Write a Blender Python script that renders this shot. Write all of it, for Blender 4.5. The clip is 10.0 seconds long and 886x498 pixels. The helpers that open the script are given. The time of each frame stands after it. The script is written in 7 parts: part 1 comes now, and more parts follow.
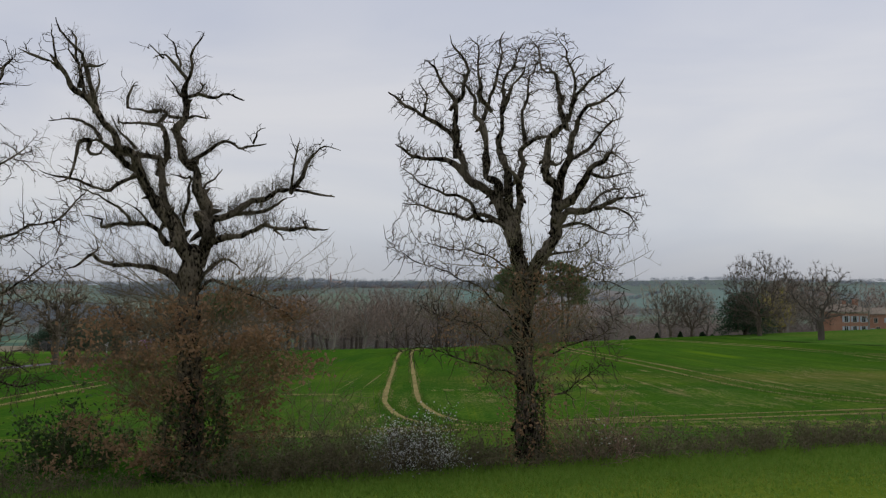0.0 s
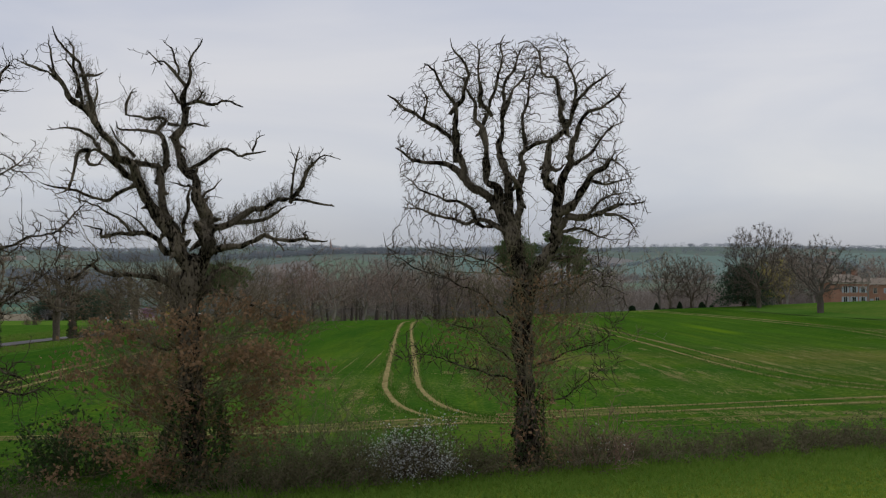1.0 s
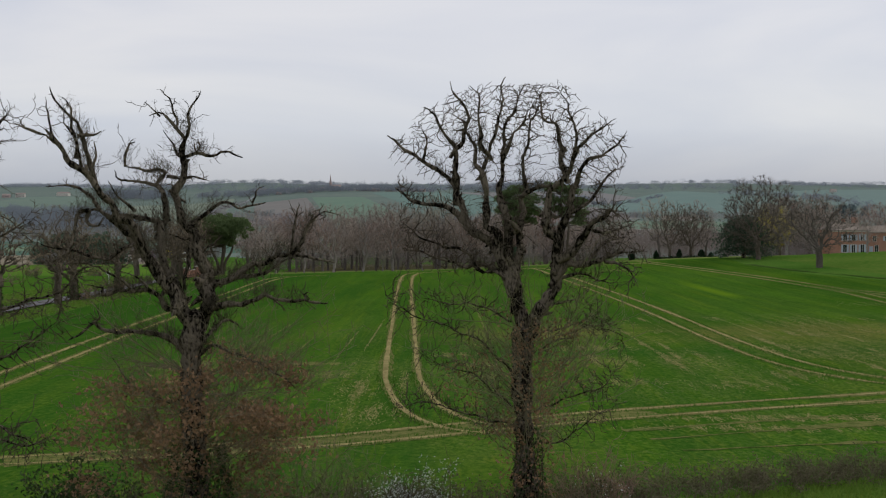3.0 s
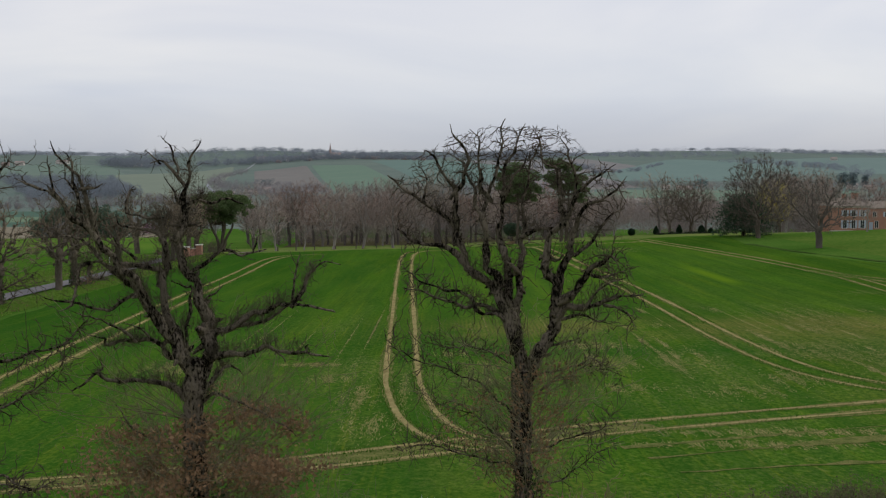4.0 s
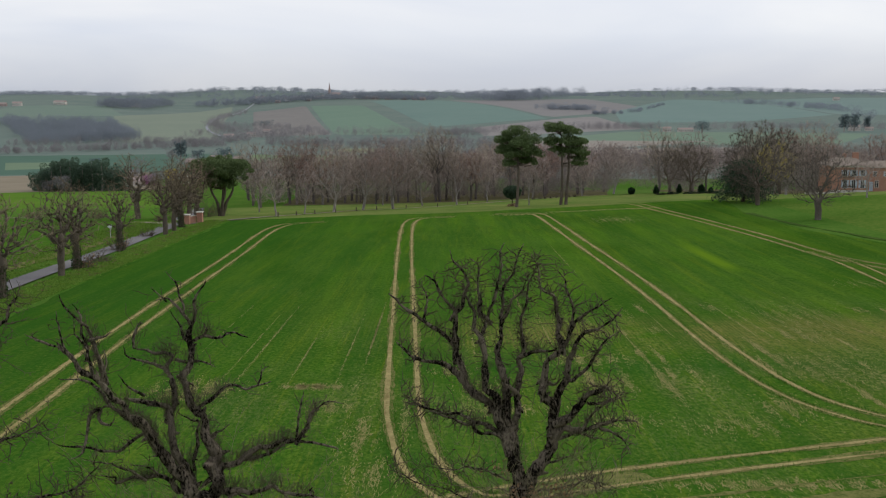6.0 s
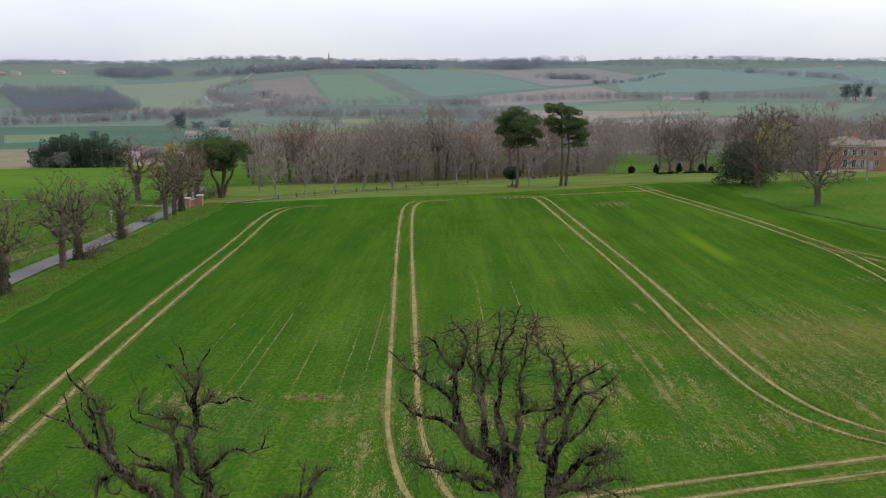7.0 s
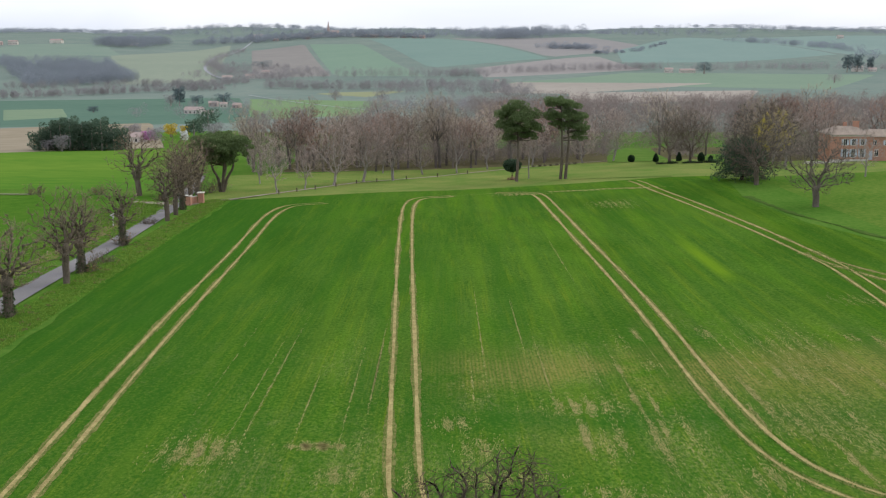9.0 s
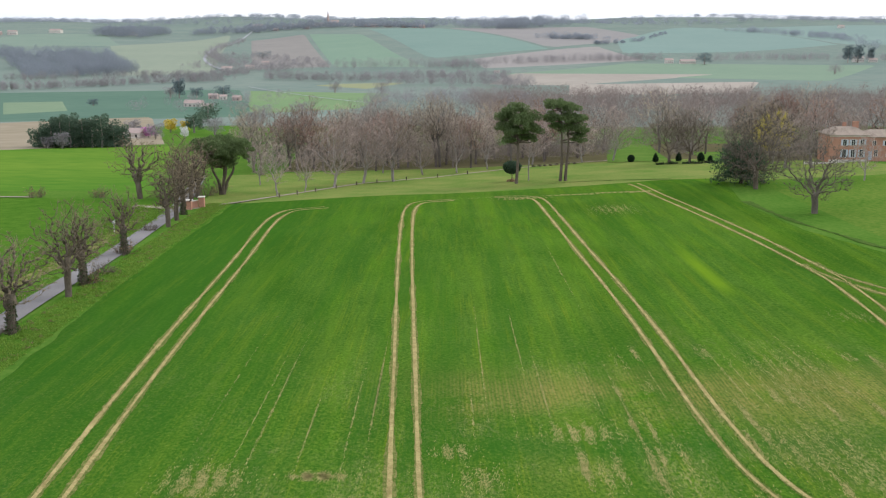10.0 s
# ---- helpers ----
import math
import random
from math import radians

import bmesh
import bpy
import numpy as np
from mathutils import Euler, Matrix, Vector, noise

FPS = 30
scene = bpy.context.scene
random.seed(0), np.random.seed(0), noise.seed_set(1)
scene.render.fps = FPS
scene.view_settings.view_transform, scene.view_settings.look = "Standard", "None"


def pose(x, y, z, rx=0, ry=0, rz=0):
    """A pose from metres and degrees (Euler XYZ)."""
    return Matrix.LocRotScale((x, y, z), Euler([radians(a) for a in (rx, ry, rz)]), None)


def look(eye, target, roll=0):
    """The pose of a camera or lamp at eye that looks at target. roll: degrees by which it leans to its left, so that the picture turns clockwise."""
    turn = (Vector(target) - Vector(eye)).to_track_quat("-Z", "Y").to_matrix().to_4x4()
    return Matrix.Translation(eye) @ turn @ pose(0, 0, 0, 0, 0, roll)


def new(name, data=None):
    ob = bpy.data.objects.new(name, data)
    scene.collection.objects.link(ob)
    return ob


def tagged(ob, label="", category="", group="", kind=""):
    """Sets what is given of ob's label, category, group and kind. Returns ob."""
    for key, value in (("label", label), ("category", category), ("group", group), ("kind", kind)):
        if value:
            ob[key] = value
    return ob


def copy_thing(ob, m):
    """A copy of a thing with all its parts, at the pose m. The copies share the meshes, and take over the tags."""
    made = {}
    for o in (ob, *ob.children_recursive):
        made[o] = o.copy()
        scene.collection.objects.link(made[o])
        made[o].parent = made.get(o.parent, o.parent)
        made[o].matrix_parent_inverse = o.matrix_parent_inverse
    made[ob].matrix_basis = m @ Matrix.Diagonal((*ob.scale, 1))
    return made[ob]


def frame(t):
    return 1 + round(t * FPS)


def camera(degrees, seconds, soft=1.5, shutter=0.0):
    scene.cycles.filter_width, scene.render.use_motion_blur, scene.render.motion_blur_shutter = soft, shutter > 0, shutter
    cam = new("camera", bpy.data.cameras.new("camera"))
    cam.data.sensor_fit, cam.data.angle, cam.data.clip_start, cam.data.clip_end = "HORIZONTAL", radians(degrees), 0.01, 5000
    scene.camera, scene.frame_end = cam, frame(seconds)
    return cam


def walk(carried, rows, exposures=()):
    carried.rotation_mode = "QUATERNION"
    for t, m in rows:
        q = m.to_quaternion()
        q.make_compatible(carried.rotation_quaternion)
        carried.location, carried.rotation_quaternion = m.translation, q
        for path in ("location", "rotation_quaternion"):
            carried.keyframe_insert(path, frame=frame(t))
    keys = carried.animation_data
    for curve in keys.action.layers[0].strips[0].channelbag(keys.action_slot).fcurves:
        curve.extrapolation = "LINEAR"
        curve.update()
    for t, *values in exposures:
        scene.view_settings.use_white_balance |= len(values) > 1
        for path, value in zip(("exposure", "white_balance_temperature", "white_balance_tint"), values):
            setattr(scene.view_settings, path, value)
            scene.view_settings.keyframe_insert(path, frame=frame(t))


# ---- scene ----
cam = camera(45.5, 10.0, soft=1.2)
PATH = [
    (0.0, 5.500, 92.002), (0.5, 6.006, 91.127), (1.0, 6.667, 90.167), (1.5, 7.359, 89.300),
    (2.0, 8.137, 88.410), (2.5, 8.974, 87.569), (4.0, 12.143, 84.929), (4.5, 13.448, 84.120),
    (5.0, 14.900, 83.275), (5.5, 16.309, 82.470), (7.0, 20.638, 79.937), (7.5, 22.022, 79.237),
    (8.0, 23.491, 78.818), (8.5, 24.930, 78.531), (9.0, 26.470, 78.219), (9.5, 27.970, 77.931),
    (10.0, 29.492, 77.637),
]
EXPOSURE = [(0.0, 0.0), (2.0, 0.05), (4.0, 0.2), (5.5, 0.3), (7.0, 0.7), (8.0, 0.85), (9.0, 1.05), (10.0, 1.3)]
walk(cam, [(t, pose(0, 0, z, tilt, 0, 0)) for t, z, tilt in PATH], EXPOSURE)

# ---- overcast sky and a weak, wide sun ----
SUN_UP, SUN_ROUND = radians(38), radians(60)
world = bpy.data.worlds.new("overcast_sky")
scene.world = world
world.use_nodes = True
wn, wl = world.node_tree.nodes, world.node_tree.links
wn.clear()


def wnode(kind, **values):
    n = wn.new(kind)
    for k, v in values.items():
        n.inputs[k].default_value = v
    return n


sky = wn.new("ShaderNodeTexSky")
sky.sky_type, sky.sun_disc, sky.sun_elevation, sky.sun_rotation = "NISHITA", False, SUN_UP, SUN_ROUND
sky_dim = wn.new("ShaderNodeVectorMath")
sky_dim.operation = "SCALE"
sky_dim.inputs[3].default_value = 0.085
coord = wn.new("ShaderNodeTexCoord")
squash = wn.new("ShaderNodeMapping")
squash.inputs["Scale"].default_value = (1.0, 1.0, 4.5)
cloud = wnode("ShaderNodeTexNoise", Scale=2.1, Detail=5.0, Roughness=0.5, Distortion=0.5)
cloud_ramp = wn.new("ShaderNodeValToRGB")
cr = cloud_ramp.color_ramp
cr.elements[0].position, cr.elements[0].color = 0.36, (0.558, 0.586, 0.666, 1)
cr.elements[1].position, cr.elements[1].color = 0.66, (0.690, 0.694, 0.724, 1)
split = wn.new("ShaderNodeSeparateXYZ")
rise = wn.new("ShaderNodeValToRGB")
rr = rise.color_ramp
rr.elements[0].position, rr.elements[0].color = 0.0, (0.705, 0.725, 0.745, 1)
haze_top = rr.elements.new(0.022)
haze_top.color = (0.885, 0.90, 0.915, 1)
rr.elements[1].position, rr.elements[1].color = 0.30, (0.89, 0.91, 0.985, 1)
mid = rr.elements.new(0.13)
mid.color = (1.05, 1.035, 1.025, 1)
low = rr.elements.new(0.055)
low.color = (0.965, 0.975, 0.98, 1)
tone = wn.new("ShaderNodeMix")
tone.data_type, tone.blend_type = "RGBA", "MULTIPLY"
tone.inputs[0].default_value = 1.0
veil = wn.new("ShaderNodeMix")
veil.data_type = "RGBA"
veil.inputs[0].default_value = 0.9
back = wnode("ShaderNodeBackground", Strength=1.0)
wout = wn.new("ShaderNodeOutputWorld")
wl.new(coord.outputs["Generated"], squash.inputs["Vector"])
wl.new(squash.outputs["Vector"], cloud.inputs["Vector"])
wl.new(cloud.outputs["Fac"], cloud_ramp.inputs["Fac"])
wl.new(coord.outputs["Generated"], split.inputs["Vector"])
wl.new(split.outputs["Z"], rise.inputs["Fac"])
wl.new(cloud_ramp.outputs["Color"], tone.inputs[6])
wl.new(rise.outputs["Color"], tone.inputs[7])
wl.new(sky.outputs["Color"], sky_dim.inputs[0])
wl.new(sky_dim.outputs["Vector"], veil.inputs[6])
wl.new(tone.outputs[2], veil.inputs[7])
wl.new(veil.outputs[2], back.inputs["Color"])
wl.new(back.outputs["Background"], wout.inputs["Surface"])

sun = new("sun", bpy.data.lights.new("sun", "SUN"))
sun.data.energy, sun.data.angle, sun.data.color = 0.7, radians(20), (1.0, 0.96, 0.9)
sun.matrix_world = look((0, 0, 60), (-60 * math.sin(SUN_ROUND) / math.tan(SUN_UP), -60 * math.cos(SUN_ROUND) / math.tan(SUN_UP), 0))


# ---- materials ----
def material(name, low, high, size=1.0, rough=0.9, bump=0.0, fine=12.0, vary=0.0, metal=0.0, stretch=(1, 1, 1), contrast=0.18, specular=0.0):
    """Two colours mixed by coarse and fine noise; size: metres of the coarse blotches; vary: brightness from piece to piece."""
    m = bpy.data.materials.new(name)
    m.use_nodes = True
    nodes, links = m.node_tree.nodes, m.node_tree.links
    bsdf = nodes["Principled BSDF"]
    bsdf.inputs["Roughness"].default_value, bsdf.inputs["Metallic"].default_value = rough, metal
    bsdf.inputs["Specular IOR Level"].default_value = specular
    tc = nodes.new("ShaderNodeTexCoord")
    mp = nodes.new("ShaderNodeMapping")
    mp.inputs["Scale"].default_value = stretch
    links.new(tc.outputs["Object"], mp.inputs["Vector"])
    coarse, small = nodes.new("ShaderNodeTexNoise"), nodes.new("ShaderNodeTexNoise")
    for n, s, d in ((coarse, 1 / size, 4.0), (small, fine / size, 3.0)):
        n.inputs["Scale"].default_value, n.inputs["Detail"].default_value = s, d
        links.new(mp.outputs["Vector"], n.inputs["Vector"])
    mean = nodes.new("ShaderNodeMath")
    mean.operation = "MULTIPLY_ADD"
    mean.inputs[1].default_value = 0.5
    half = nodes.new("ShaderNodeMath")
    half.operation = "MULTIPLY"
    half.inputs[1].default_value = 0.5
    links.new(small.outputs["Fac"], half.inputs[0])
    links.new(coarse.outputs["Fac"], mean.inputs[0])
    links.new(half.outputs[0], mean.inputs[2])
    ramp = nodes.new("ShaderNodeValToRGB")
    ramp.color_ramp.elements[0].position, ramp.color_ramp.elements[0].color = 0.5 - contrast, (*low, 1)
    ramp.color_ramp.elements[1].position, ramp.color_ramp.elements[1].color = 0.5 + contrast, (*high, 1)
    links.new(mean.outputs[0], ramp.inputs["Fac"])
    colour = ramp.outputs["Color"]
    if vary:
        info, hsv, rng = nodes.new("ShaderNodeObjectInfo"), nodes.new("ShaderNodeHueSaturation"), nodes.new("ShaderNodeMapRange")
        rng.inputs["To Min"].default_value, rng.inputs["To Max"].default_value = 1 - vary, 1 + vary
        links.new(info.outputs["Random"], rng.inputs["Value"])
        links.new(rng.outputs["Result"], hsv.inputs["Value"])
        links.new(colour, hsv.inputs["Color"])
        colour = hsv.outputs["Color"]
    links.new(colour, bsdf.inputs["Base Color"])
    if bump:
        b = nodes.new("ShaderNodeBump")
        b.inputs["Strength"].default_value, b.inputs["Distance"].default_value = 0.7, bump
        links.new(small.outputs["Fac"], b.inputs["Height"])
        links.new(b.outputs["Normal"], bsdf.inputs["Normal"])
    return m


def leafy(name, low, high, rough=0.6, specular=0.08):
    """Foliage: each leaf or tuft has its own tone."""
    m = material(name, low, high, 1.5, rough, 0, 9, 0.12, specular=specular)
    out = m.node_tree.nodes["Material Output"]
    nodes, links = m.node_tree.nodes, m.node_tree.links
    bsdf = nodes["Principled BSDF"]
    geo, ramp, mix = nodes.new("ShaderNodeNewGeometry"), nodes.new("ShaderNodeValToRGB"), nodes.new("ShaderNodeMix")
    ramp.color_ramp.elements[0].color, ramp.color_ramp.elements[1].color = (*low, 1), (*high, 1)
    mix.data_type = "RGBA"
    mix.inputs[0].default_value = 0.65
    links.new(geo.outputs["Random Per Island"], ramp.inputs["Fac"])
    links.new(bsdf.inputs["Base Color"].links[0].from_socket, mix.inputs[6])
    links.new(ramp.outputs["Color"], mix.inputs[7])
    links.new(mix.outputs[2], bsdf.inputs["Base Color"])
    thin, both = nodes.new("ShaderNodeBsdfTranslucent"), nodes.new("ShaderNodeMixShader")
    both.inputs[0].default_value = 0.45
    links.new(mix.outputs[2], thin.inputs["Color"])
    links.new(bsdf.outputs["BSDF"], both.inputs[1])
    links.new(thin.outputs["BSDF"], both.inputs[2])
    links.new(both.outputs["Shader"], out.inputs["Surface"])
    return m


def crop_material():
    """Young winter cereal: drill rows along the field, thin pale patches towards the near headland."""
    m = material("crop", (0.040, 0.098, 0.012), (0.064, 0.136, 0.017), 14.0, 0.9, 0.05, 30, contrast=0.12)
    nodes, links = m.node_tree.nodes, m.node_tree.links
    bsdf = nodes["Principled BSDF"]
    base = bsdf.inputs["Base Color"].links[0].from_socket
    tc = nodes.new("ShaderNodeTexCoord")

    def mapped(scale, turn=2.0):
        mp = nodes.new("ShaderNodeMapping")
        mp.inputs["Scale"].default_value, mp.inputs["Rotation"].default_value = scale, (0, 0, radians(turn))
        links.new(tc.outputs["Object"], mp.inputs["Vector"])
        return mp.outputs["Vector"]

    def noise_of(vector, scale, detail, rough=0.5):
        n = nodes.new("ShaderNodeTexNoise")
        n.inputs["Scale"].default_value, n.inputs["Detail"].default_value, n.inputs["Roughness"].default_value = scale, detail, rough
        links.new(vector, n.inputs["Vector"])
        return n.outputs["Fac"]

    def steps(value, a, b, lo=0.0, hi=1.0):
        r = nodes.new("ShaderNodeMapRange")
        r.inputs["From Min"].default_value, r.inputs["From Max"].default_value = a, b
        r.inputs["To Min"].default_value, r.inputs["To Max"].default_value = lo, hi
        links.new(value, r.inputs["Value"])
        return r.outputs["Result"]

    def times(a, b, kind="MULTIPLY"):
        t = nodes.new("ShaderNodeMath")
        t.operation, t.use_clamp = kind, True
        links.new(a, t.inputs[0])
        links.new(b, t.inputs[1])
        return t.outputs[0]

    def blend(fac, a, colour):
        x = nodes.new("ShaderNodeMix")
        x.data_type = "RGBA"
        links.new(fac, x.inputs[0])
        links.new(a, x.inputs[6])
        x.inputs[7].default_value = (*colour, 1)
        return x.outputs[2]

    sep = nodes.new("ShaderNodeSeparateXYZ")
    links.new(tc.outputs["Object"], sep.inputs["Vector"])
    streak = noise_of(mapped((1.0, 0.05, 1.0)), 2.6, 4.0, 0.6)
    broad = noise_of(mapped((1.0, 0.10, 1.0)), 0.30, 3.0)
    patch = noise_of(mapped((1.0, 0.55, 1.0)), 0.11, 4.0, 0.6)
    speck = noise_of(mapped((1.0, 0.20, 1.0)), 8.0, 5.0, 0.8)
    grain = noise_of(mapped((1.0, 0.75, 1.0)), 3.2, 6.0, 0.8)
    lane = noise_of(mapped((1.0, 0.035, 1.0)), 1.1, 5.0, 0.65)
    near = steps(sep.outputs["Y"], 120.0, 62.0)
    wave = nodes.new("ShaderNodeTexWave")
    wave.inputs["Scale"].default_value, wave.inputs["Distortion"].default_value, wave.inputs["Detail"].default_value = 0.95, 1.2, 3.0
    links.new(mapped((1.0, 0.06, 1.0)), wave.inputs["Vector"])
    c = blend(steps(broad, 0.45, 0.66, 0.0, 0.55), base, (0.074, 0.164, 0.011))
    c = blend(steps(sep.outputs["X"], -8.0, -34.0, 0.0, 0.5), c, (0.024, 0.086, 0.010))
    c = blend(steps(streak, 0.52, 0.72, 0.0, 0.45), c, (0.100, 0.170, 0.014))
    c = blend(steps(noise_of(mapped((1, 0.3, 1)), 0.07, 3.0), 0.53, 0.66, 0.0, 0.5), c, (0.022, 0.070, 0.006))
    c = blend(steps(lane, 0.54, 0.70, 0.0, 0.55), c, (0.100, 0.155, 0.012))
    c = blend(steps(grain, 0.51, 0.37, 0.0, 0.62), c, (0.020, 0.062, 0.007))
    c = blend(steps(grain, 0.53, 0.68, 0.0, 0.60), c, (0.122, 0.176, 0.026))
    rows = times(times(steps(wave.outputs["Fac"], 0.55, 0.95), steps(lane, 0.47, 0.66, 0.0, 0.42)), steps(sep.outputs["Y"], 150.0, 85.0, 0.2, 1.0))
    c = blend(rows, c, (0.150, 0.186, 0.017))
    bare = times(times(steps(patch, 0.47, 0.62, 0.0, 0.9), near), steps(speck, 0.47, 0.56))
    c = blend(times(times(bare, steps(streak, 0.3, 0.6)), times(steps(sep.outputs["X"], -4.0, 14.0, 0.6, 1.0), steps(sep.outputs["Y"], 52.0, 68.0, 0.3, 1.0))), c, (0.30, 0.255, 0.115))
    thin = times(steps(noise_of(mapped((1.0, 0.8, 1.0)), 0.05, 2.0), 0.50, 0.62, 0.0, 0.28), times(near, steps(sep.outputs["X"], -12.0, 4.0, 0.25, 1.0)))
    c = blend(thin, c, (0.165, 0.175, 0.035))
    east = steps(sep.outputs["X"], -4.0, 5.0)
    dapple = noise_of(mapped((1.0, 1.0, 1.0), 20.0), 0.16, 4.0, 0.6)
    band = times(times(steps(sep.outputs["Y"], 77.0, 84.0), steps(sep.outputs["Y"], 95.0, 87.0)), times(east, times(steps(dapple, 0.34, 0.56, 0.0, 0.9), steps(wave.outputs["Fac"], 0.1, 0.8, 0.45, 1.0))))
    c = blend(band, c, (0.205, 0.170, 0.052))
    dense = times(times(steps(sep.outputs["Y"], 69.0, 72.5), steps(sep.outputs["Y"], 78.0, 74.0)), times(east, steps(dapple, 0.35, 0.55, 0.0, 0.6)))
    c = blend(dense, c, (0.024, 0.090, 0.012))
    sparse = times(times(times(steps(sep.outputs["Y"], 71.0, 67.0), steps(sep.outputs["Y"], 50.0, 62.0, 0.3, 1.0)), times(steps(patch, 0.42, 0.56), steps(sep.outputs["X"], -12.0, 0.0))), steps(speck, 0.46, 0.62, 0.0, 0.22))
    c = blend(sparse, c, (0.24, 0.215, 0.085))
    fleck = noise_of(mapped((1.0, 0.45, 1.0), 3.0), 2.4, 6.0, 0.8)
    weak = steps(noise_of(mapped((1.0, 0.5, 1.0), 14.0), 0.13, 4.0, 0.65), 0.47, 0.60)
    gaps = times(times(steps(fleck, 0.55, 0.62, 0.0, 0.55), weak), times(times(steps(sep.outputs["Y"], 108.0, 82.0), steps(sep.outputs["Y"], 40.0, 66.0, 0.45, 1.0)), steps(sep.outputs["X"], -20.0, 4.0, 0.3, 0.8)))
    c = blend(gaps, c, (0.33, 0.285, 0.12))
    tuft = noise_of(mapped((1.0, 0.6, 1.0), 5.0), 4.2, 5.0, 0.78)
    c = blend(times(steps(tuft, 0.52, 0.40, 0.0, 0.75), steps(sep.outputs["Y"], 125.0, 80.0, 0.2, 1.0)), c, (0.020, 0.078, 0.008))
    c = blend(times(steps(tuft, 0.56, 0.66, 0.0, 0.7), steps(sep.outputs["Y"], 110.0, 75.0, 0.1, 1.0)), c, (0.150, 0.185, 0.030))
    lush = times(times(steps(sep.outputs["X"], 33.0, 34.2), steps(sep.outputs["X"], 36.2, 34.8)), times(steps(sep.outputs["Y"], 120.0, 128.0), steps(sep.outputs["Y"], 162.0, 140.0, 0.0, 0.8)))
    c = blend(lush, c, (0.115, 0.200, 0.012))
    swath = noise_of(mapped((1.0, 0.012, 1.0), 2.0), 0.42, 3.0, 0.6)
    c = blend(steps(swath, 0.50, 0.64, 0.0, 0.42), c, (0.026, 0.088, 0.010))
    c = blend(steps(swath, 0.46, 0.34, 0.0, 0.25), c, (0.100, 0.168, 0.016))
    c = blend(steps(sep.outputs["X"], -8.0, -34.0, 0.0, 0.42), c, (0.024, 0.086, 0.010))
    links.new(c, bsdf.inputs["Base Color"])
    return m


BARK = material("oak_bark", (0.008, 0.0065, 0.005), (0.165, 0.136, 0.100), 0.42, 0.95, 0.10, 6, contrast=0.06, stretch=(1, 1, 0.5))
BARK_PALE = material("pale_bark", (0.17, 0.150, 0.130), (0.36, 0.325, 0.285), 0.8, 0.95, 0.02, 9, vary=0.2, stretch=(1, 1, 0.4))
TWIG = material("twig_bark", (0.044, 0.035, 0.025), (0.125, 0.100, 0.072), 0.5, 0.95)
TWIG_PALE = material("pale_twigs", (0.215, 0.170, 0.140), (0.36, 0.294, 0.245), 6.0, 0.95, 0, 6, vary=0.25)
TWIG_RED = material("reddish_twigs", (0.165, 0.104, 0.080), (0.30, 0.195, 0.150), 6.0, 0.95, 0, 6, vary=0.25)
TWIG_WOOD = material("wood_twigs", (0.190, 0.152, 0.128), (0.320, 0.262, 0.222), 6.0, 0.95, 0, 6, vary=0.25)
TWIG_BUFF = material("buff_twigs", (0.225, 0.182, 0.134), (0.38, 0.315, 0.236), 6.0, 0.95, 0, 6, vary=0.2)
BARK_WOOD = material("wood_bark", (0.09, 0.076, 0.062), (0.21, 0.180, 0.148), 0.8, 0.95, 0.02, 9, vary=0.2, stretch=(1, 1, 0.4))
BARK_DEEP = material("dark_wood_bark", (0.085, 0.073, 0.064), (0.170, 0.146, 0.126), 0.8, 0.95, 0.02, 9, vary=0.2, stretch=(1, 1, 0.4))
LANE_BARK = material("lane_tree_bark", (0.060, 0.049, 0.037), (0.185, 0.152, 0.116), 0.6, 0.95, 0.03, 9, vary=0.15, stretch=(1, 1, 0.4))
SCRUB = material("scrub_stems", (0.105, 0.088, 0.056), (0.225, 0.185, 0.122), 2.0, 0.95, 0, 6, vary=0.2)
TWIG_OAK = material("grey_oak_twigs", (0.082, 0.070, 0.055), (0.175, 0.150, 0.118), 4.0, 0.95, 0, 6, vary=0.2)
SPRAY = material("young_shoots", (0.130, 0.116, 0.066), (0.270, 0.240, 0.150), 4.0, 0.95, 0, 6)
SPRAY_OLD = material("oak_shoots", (0.055, 0.047, 0.032), (0.130, 0.110, 0.078), 4.0, 0.95, 0, 6)
TWIG_BROWN = material("brown_twigs", (0.092, 0.076, 0.057), (0.195, 0.162, 0.122), 4.0, 0.95, 0, 6, vary=0.2)
TWIG_LANE = material("lane_tree_twigs", (0.118, 0.092, 0.060), (0.245, 0.195, 0.130), 4.0, 0.95, 0, 6, vary=0.25)
TWIG_WILLOW = material("willow_twigs", (0.30, 0.25, 0.05), (0.46, 0.39, 0.09), 6.0, 0.9, 0, 6)
DEAD_LEAF = leafy("dead_oak_leaves", (0.165, 0.098, 0.052), (0.43, 0.270, 0.155), 0.8)
IVY = leafy("ivy_leaves", (0.026, 0.052, 0.016), (0.075, 0.110, 0.036), 0.45)
DRY_BANK = material("dry_bank_grass", (0.095, 0.110, 0.032), (0.205, 0.180, 0.080), 3.0, 0.95, 0.04, 12)
BRAMBLE = leafy("bramble_leaves", (0.075, 0.078, 0.036), (0.190, 0.165, 0.095), 0.7)
BLOSSOM = leafy("white_blossom", (0.50, 0.50, 0.47), (0.80, 0.80, 0.77), 0.8)
PINK = leafy("pink_blossom", (0.40, 0.15, 0.33), (0.58, 0.28, 0.49), 0.8)
YELLOW = leafy("yellow_blossom", (0.42, 0.32, 0.04), (0.60, 0.46, 0.06), 0.8)
NEEDLE = leafy("pine_needles", (0.080, 0.122, 0.048), (0.180, 0.238, 0.095), 0.6)
